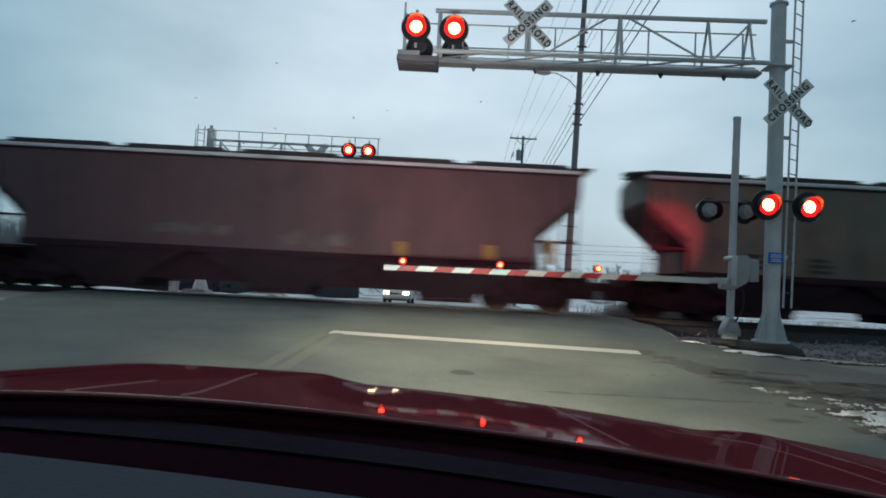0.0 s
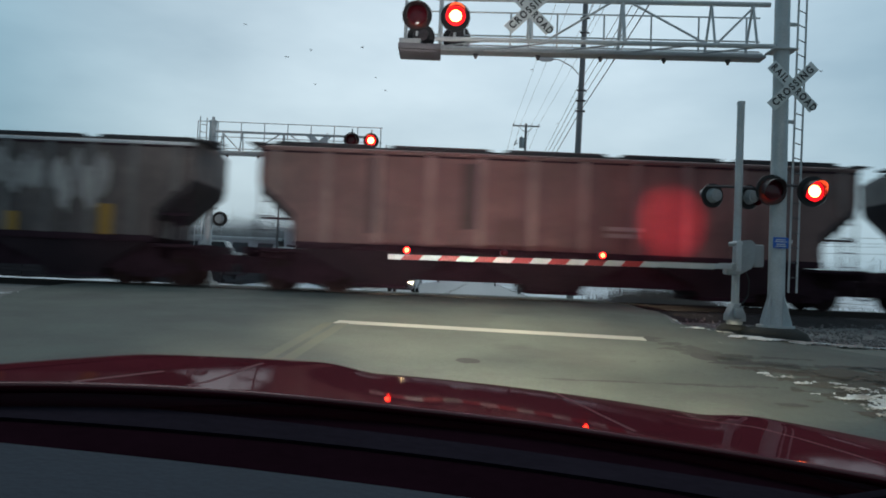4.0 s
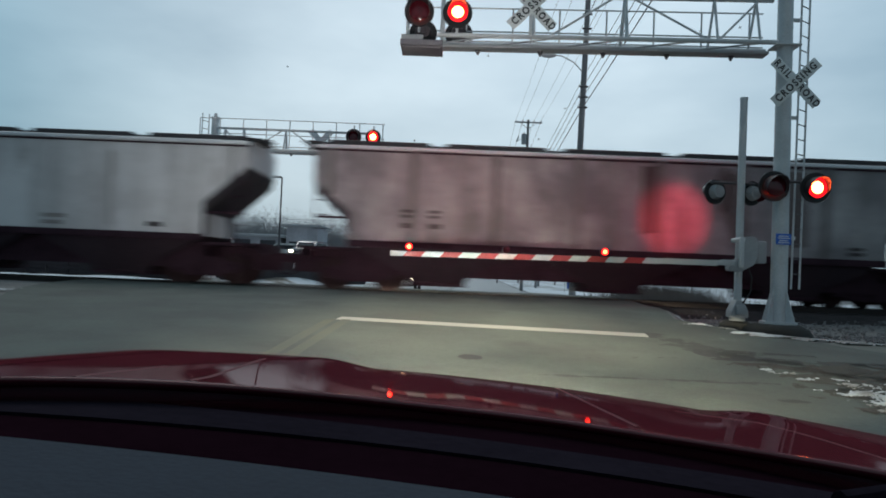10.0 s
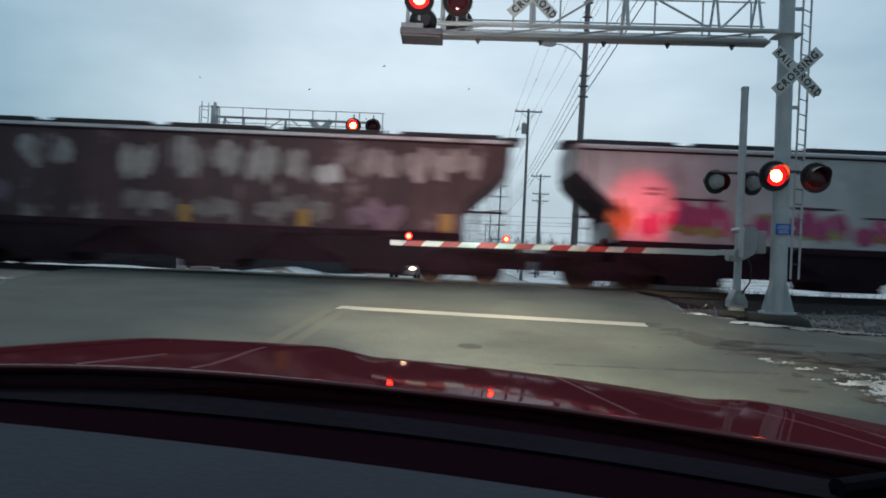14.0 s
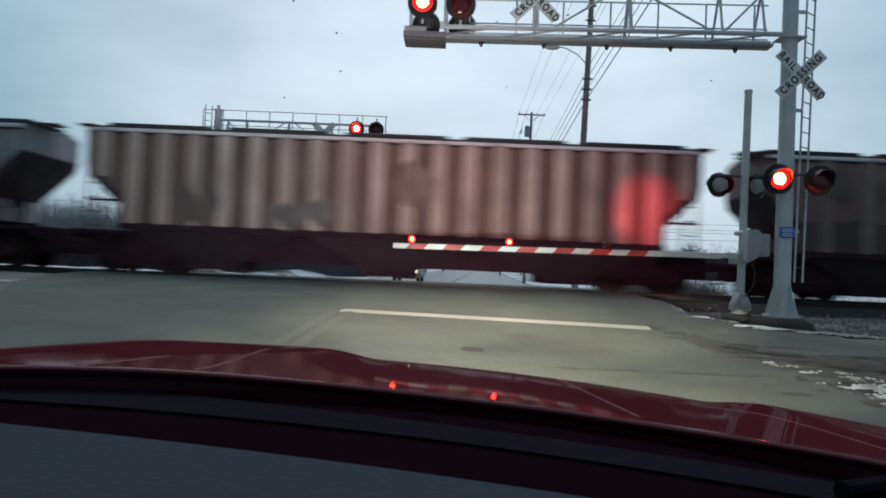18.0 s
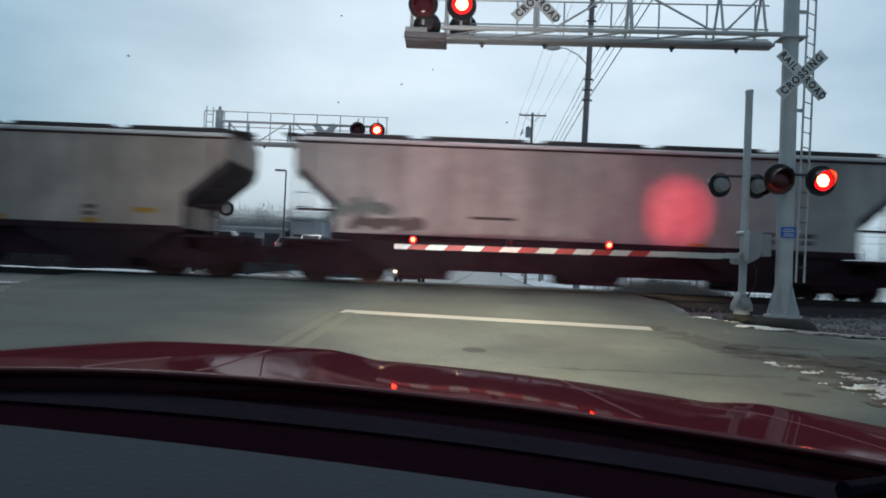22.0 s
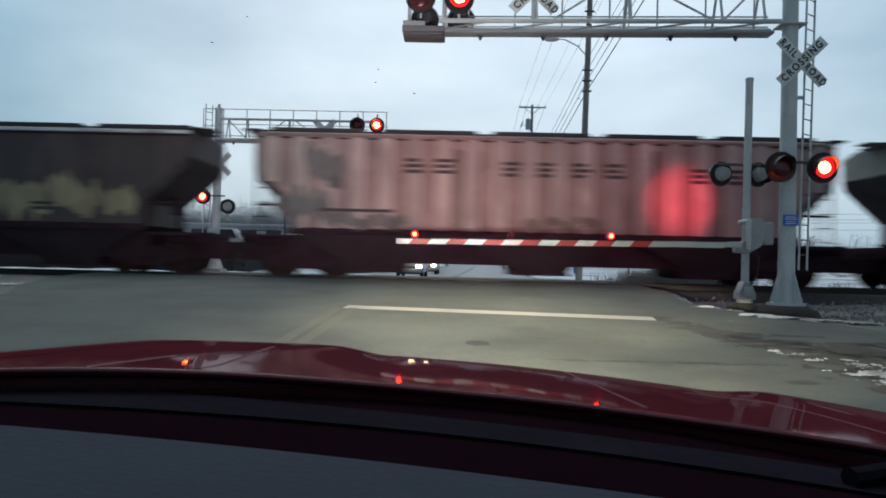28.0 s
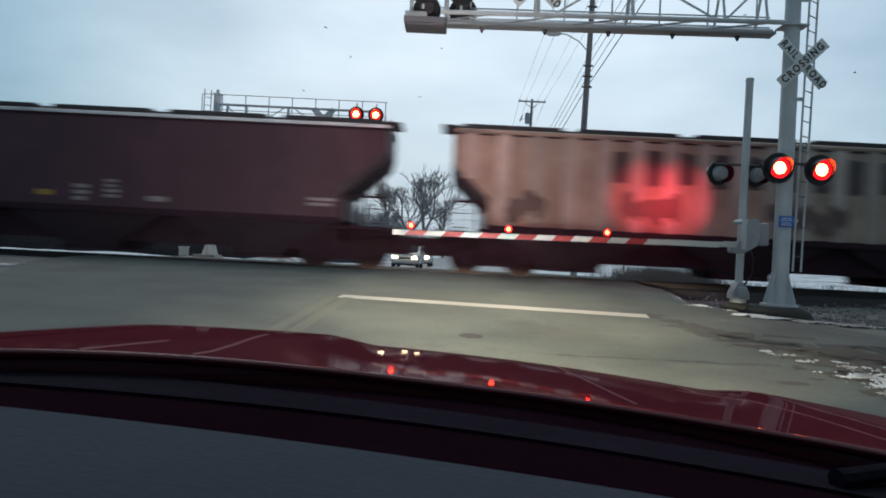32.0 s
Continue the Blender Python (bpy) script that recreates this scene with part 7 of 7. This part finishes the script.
def own_car():
    ob = thing("red_car", (0, 0, 0), "glossy deep red car waiting at the crossing", "car")

    def surface(name, us, f0, f1, nv, material, label=""):
        bm = B()
        rows = []
        for j in range(nv + 1):
            row = []
            for u in us:
                rear = hood_rear(u)
                y = rear + (hood_front(u) - rear) * (f0 + (f1 - f0) * (j / nv) ** 1.7)
                row.append(bm.verts.new((u, y, hood_z(u, y))))
            rows.append(row)
        for r0, r1 in zip(rows, rows[1:]):
            for i in range(len(us) - 1):
                bm.faces.new((r0[i], r0[i + 1], r1[i + 1], r1[i]))
        thicken(bm, 0.06)
        bmesh.ops.recalc_face_normals(bm, faces=bm.faces)
        return part(name, bm, material, ob, label, 60)

    surface("hood", [-0.74 + 1.48 * i / 74 for i in range(75)], 0.0, 1.55, 70, RED, "glossy deep red hood with two raised creases")
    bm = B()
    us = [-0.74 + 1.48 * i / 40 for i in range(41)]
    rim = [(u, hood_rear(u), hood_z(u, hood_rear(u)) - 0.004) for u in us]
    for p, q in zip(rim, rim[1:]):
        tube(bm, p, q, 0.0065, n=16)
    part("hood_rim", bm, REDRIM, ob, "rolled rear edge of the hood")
    # crease lines, each a shallow rounded ridge on the hood with its highlight painted on
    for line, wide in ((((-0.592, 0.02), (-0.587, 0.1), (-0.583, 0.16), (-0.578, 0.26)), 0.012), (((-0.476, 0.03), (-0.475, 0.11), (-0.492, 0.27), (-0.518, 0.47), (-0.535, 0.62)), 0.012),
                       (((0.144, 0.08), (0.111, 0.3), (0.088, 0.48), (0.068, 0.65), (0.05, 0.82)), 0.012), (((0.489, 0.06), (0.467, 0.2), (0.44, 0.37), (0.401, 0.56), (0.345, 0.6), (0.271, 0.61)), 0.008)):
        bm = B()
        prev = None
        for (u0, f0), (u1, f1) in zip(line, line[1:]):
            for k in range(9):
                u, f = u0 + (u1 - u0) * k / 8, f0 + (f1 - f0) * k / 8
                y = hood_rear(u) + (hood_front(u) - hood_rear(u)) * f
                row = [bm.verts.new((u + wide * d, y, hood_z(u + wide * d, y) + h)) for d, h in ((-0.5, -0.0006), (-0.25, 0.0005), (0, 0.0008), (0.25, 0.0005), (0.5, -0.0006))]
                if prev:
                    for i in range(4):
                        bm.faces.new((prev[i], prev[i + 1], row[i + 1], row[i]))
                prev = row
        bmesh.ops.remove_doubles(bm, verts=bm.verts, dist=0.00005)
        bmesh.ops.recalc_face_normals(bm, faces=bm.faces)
        part("hood_crease", bm, CREASEGLEAM, ob, "pale crease line with its highlight painted on", 60)
    surface("fender", [-1.12 + 0.372 * i / 18 for i in range(19)], 0.0, 1.55, 50, RED)
    surface("fender", [0.748 + 0.372 * i / 18 for i in range(19)], 0.0, 1.55, 50, RED)
    # cowl, wiper, dashboard

    def arc_band(name, y0, z0, y1, z1, k0, k1, material, thick=0.02, label="", x0=-1.1, x1=1.1):
        bm = B()
        rows = []
        n = 30
        for y, z, k in ((y0, z0, k0), (y1, z1, k1)):
            rows.append([bm.verts.new((x0 + (x1 - x0) * i / n, y - k * ((x0 + (x1 - x0) * i / n) / 0.8) ** 2, z)) for i in range(n + 1)])
        for i in range(n):
            bm.faces.new((rows[0][i], rows[0][i + 1], rows[1][i + 1], rows[1][i]))
        thicken(bm, thick)
        bmesh.ops.recalc_face_normals(bm, faces=bm.faces)
        return part(name, bm, material, ob, label, 40)

    # black filler sheet in place of the shaded recess at the hood's rear
    arc_band("hood_gap", 0.946, 0.316, 1.16, 0.316, 0.12, 0.13, FRIT_AND_GAP, 0.2, "black sheet that paints the shade in the gap behind the hood")
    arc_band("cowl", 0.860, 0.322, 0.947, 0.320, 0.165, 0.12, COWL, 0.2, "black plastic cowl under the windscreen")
    arc_band("windscreen_frit", 0.724, 0.316, 0.861, 0.318, 0.095, 0.165, FRIT_AND_GAP, 0.2)
    arc_band("dashboard", 0.05, 0.326, 0.725, 0.322, 0.10, 0.095, DASH, 0.2, "dark blue-grey dashboard top")
    bm = B()
    pts = [(0.32, 0.85, 0.33), (0.40, 0.90, 0.335), (0.62, 0.86, 0.335), (0.95, 0.76, 0.33)]
    for p, q in zip(pts, pts[1:]):
        tube(bm, p, q, 0.011, n=8)
    part("wiper_arm", bm, COWL, ob)
    # cabin shell above and behind the dashboard
    bm = B()
    box(bm, (0.0, -0.75, 0.98), (1.7, 2.1, 0.04), bevel=0.01)
    part("roof_lining", bm, CABIN, ob)
    for s in (-1, 1):
        bm = B()
        box(bm, (s * 0.87, -0.75, 0.28), (0.05, 2.1, 1.36), bevel=0.01)
        part("door_panel", bm, CABIN, ob)
        bm = B()
        tube(bm, (s * 0.86, 0.30, 0.96), (s * 0.98, 0.80, 0.36), 0.045, n=10)
        part("windscreen_pillar", bm, CABIN, ob)
    bm = B()
    box(bm, (0.0, -1.8, 0.28), (1.7, 0.05, 1.36), bevel=0.01)
    part("rear_panel", bm, CABIN, ob)
    # outer shell: sides with wheel arches, bumpers, roof, boot lid, wheels and lamps
    outline = [(-2.33, 0.1), (-2.36, -0.45), (-2.3, -0.68)]
    for cy in (-1.45, 1.3):
        outline += [(cy - 0.39 * math.cos(radians(v)), -0.6 + 0.39 * math.sin(radians(v))) for v in range(-10, 191, 20)]
    outline += [(1.98, -0.66), (2.08, -0.3), (2.02, 0.02), (1.0, 0.18), (-2.1, 0.26)]
    for s in (-1, 1):
        bm = B()
        prism(bm, outline[::-1], min(s * 0.93, s * 1.0), max(s * 0.93, s * 1.0), "x")
        part("side_panel", bm, RED, ob)
        for k, y0 in enumerate((-1.62, -0.42)):
            bm = B()
            box(bm, (s * 1.008, y0 + 0.56, 0.06), (0.012, 1.1, 0.012))
            panel = part("door_crease", bm, RED, ob)
            bm = B()
            box(bm, (s * 1.02, y0 + 0.2, 0.14), (0.03, 0.18, 0.03), bevel=0.008)
            part("door_handle", bm, RED, panel)
        bm = B()
        box(bm, (s * 0.70, 2.235, -0.03), (0.44, 0.12, 0.15), bevel=0.03)
        part("headlight", bm, OWNLAMP, ob)
        bm = B()
        box(bm, (s * 0.74, -2.35, 0.08), (0.36, 0.08, 0.16), bevel=0.03)
        part("tail_light", bm, ARMRED, ob)
        for cy in (-1.45, 1.3):
            bm = B()
            tube(bm, (s * 0.76, cy, -0.6), (s * 0.985, cy, -0.6), 0.335, 0.335, 26)
            w = part("wheel", bm, TYRE, ob)
            bm = B()
            tube(bm, (s * 0.975, cy, -0.6), (s * 0.995, cy, -0.6), 0.22, 0.2, 18)
            part("rim", bm, GALV, w)
    bm = B()
    box(bm, (0, 2.14, -0.3), (1.92, 0.22, 0.66), bevel=0.08)
    part("front_bumper", bm, RED, ob)
    bm = B()
    box(bm, (0, 2.25, -0.3), (1.1, 0.03, 0.22), bevel=0.01)
    part("grille", bm, TRIMBLACK, ob)
    bm = B()
    box(bm, (0, -2.3, -0.3), (1.92, 0.2, 0.6), bevel=0.08)
    part("rear_bumper", bm, RED, ob)
    bm = B()
    box(bm, (0, -2.07, 0.28), (1.86, 0.62, 0.06), bevel=0.025)
    part("boot_lid", bm, RED, ob)
    bm = B()
    box(bm, (0.0, -0.78, 1.04), (1.7, 2.06, 0.07), bevel=0.03)
    part("roof", bm, RED, ob)
    bm = B()
    box(bm, (0, -0.1, -0.6), (1.5, 4.2, 0.08), bevel=0.02)
    part("floor_pan", bm, CABIN, ob)
    ob.matrix_basis = CAR_M
    return ob


own_car()


# ---- motion ----
def lane_x(y):
    return -2.75 + road_x(y) - road_x(50)


def run(t):
    return 12.4659 * t + 0.034329 * t * t - 0.00051645 * t ** 3


BIRDBLACK = mat("black_feathers", (0.02, 0.02, 0.022), 0.7, 0, 0.2, 8, 40, 0)
FLOCK = []


def bird(seed):
    ob = thing("bird", (0, 0, 0), "small black bird flying over the crossing", "bird", "birds in the sky")
    bm = B()
    bmesh.ops.create_uvsphere(bm, u_segments=10, v_segments=6, radius=0.06, matrix=Matrix.Diagonal((2.1, 0.9, 0.8, 1)))
    part("body", bm, BIRDBLACK, ob)
    bm = B()
    prism(bm, [(-0.2, -0.05), (-0.2, 0.05), (-0.1, 0.02), (-0.1, -0.02)], -0.008, 0.008, "z")
    part("tail", bm, BIRDBLACK, ob)
    wings = []
    for s in (-1, 1):
        bm = B()
        prism(bm, [(0.07, 0), (-0.06, 0), (-0.1, s * 0.2), (0.0, s * 0.22), (0.04, s * 0.12)] if s > 0 else [(0.07, 0), (0.04, s * 0.12), (0.0, s * 0.22), (-0.1, s * 0.2), (-0.06, 0)], -0.006, 0.006, "z")
        wings.append((part("wing", bm, BIRDBLACK, ob), s))
    FLOCK.append((ob, wings, seed))


for k in range(14):
    bird(k)


def motions():
    for ob, place in TRAIN:
        walk(ob, [(k * 2.0, pose(place - run(k * 2.0), TRACK_Y, CAR_Z)) for k in range(17)])
    # wheels roll while their car is before the camera
    for ws, x, place in WHEELSETS:
        rows = [(0.0, pose(x, 0, 0.46))]
        seen = [f for f in range(961) if -17 < place - run(f / 30) < 17]
        if seen:
            s0 = run(seen[0] / 30)
            rows = [] if seen[0] == 0 else rows
            rows += [(f / 30, pose(x, 0, 0.46, 0, -math.degrees((run(f / 30) - s0) / 0.46), 0)) for f in seen]
            end = rows[-1][1]
        else:
            end = rows[0][1]
        if rows[-1][0] < 31.99:
            rows.append((32.0, end))
        walk(ws, rows)
    # the cars coming up the road
    for ob, rows in COMING:
        walk(ob, [(t, pose(lane_x(y), y, rise(y) + 0.004, 0, 0, -3)) for t, y in rows])
    # birds drift across the sky in loose loops, beating their wings
    for ob, wings, seed in FLOCK:
        rnd = random.Random(300 + seed)
        y0, x0, z0 = rnd.uniform(60, 105), rnd.uniform(-32, 28), rnd.uniform(19, 38)
        rx, rz, sp, ph = rnd.uniform(7, 18), rnd.uniform(1.5, 4.5), rnd.uniform(0.25, 0.5), rnd.uniform(0, 6.28)
        rows = []
        for k in range(65):
            t = k * 0.5
            a = ph + sp * t
            vx, vy = -math.sin(a) * rx, math.cos(a) * rx * 0.6
            rows.append((t, pose(x0 + rx * math.cos(a), y0 + rx * 0.6 * math.sin(a), z0 + rz * math.sin(1.7 * a), 0, 0, math.degrees(math.atan2(vy, vx)))))
        walk(ob, rows)
        for wing, s in wings:
            walk(wing, [(k / 7.5, pose(0, 0, 0, s * (35 if k % 2 else -12), 0, 0)) for k in range(241)])
    half = 0.604
    for lens, lit_turn, side_turn, dark_turn, lit in FLASHERS:
        # each lens flips between its lit and its dark face; the next one lights a moment before the last goes dark
        rows = [(0.0, lit_turn)]
        for n in range(54):
            on = n % 2 != lit
            if n == 0 and on or n == 53 and not on:
                continue
            beat = math.floor(n * half * 30 + (0.9 if n == 10 else 0.3))
            start = 956 if n == 53 else beat - 2 if on else max(1, math.floor(n * half * 30 + 0.3))
            start -= 2 if n == 48 else 0
            for k, m in enumerate((dark_turn, side_turn, lit_turn) if on else (lit_turn, side_turn, dark_turn)):
                rows.append(((start + k) / 30, m))
        rows.append((32.0, rows[-1][1]))
        walk(lens, rows)


motions()
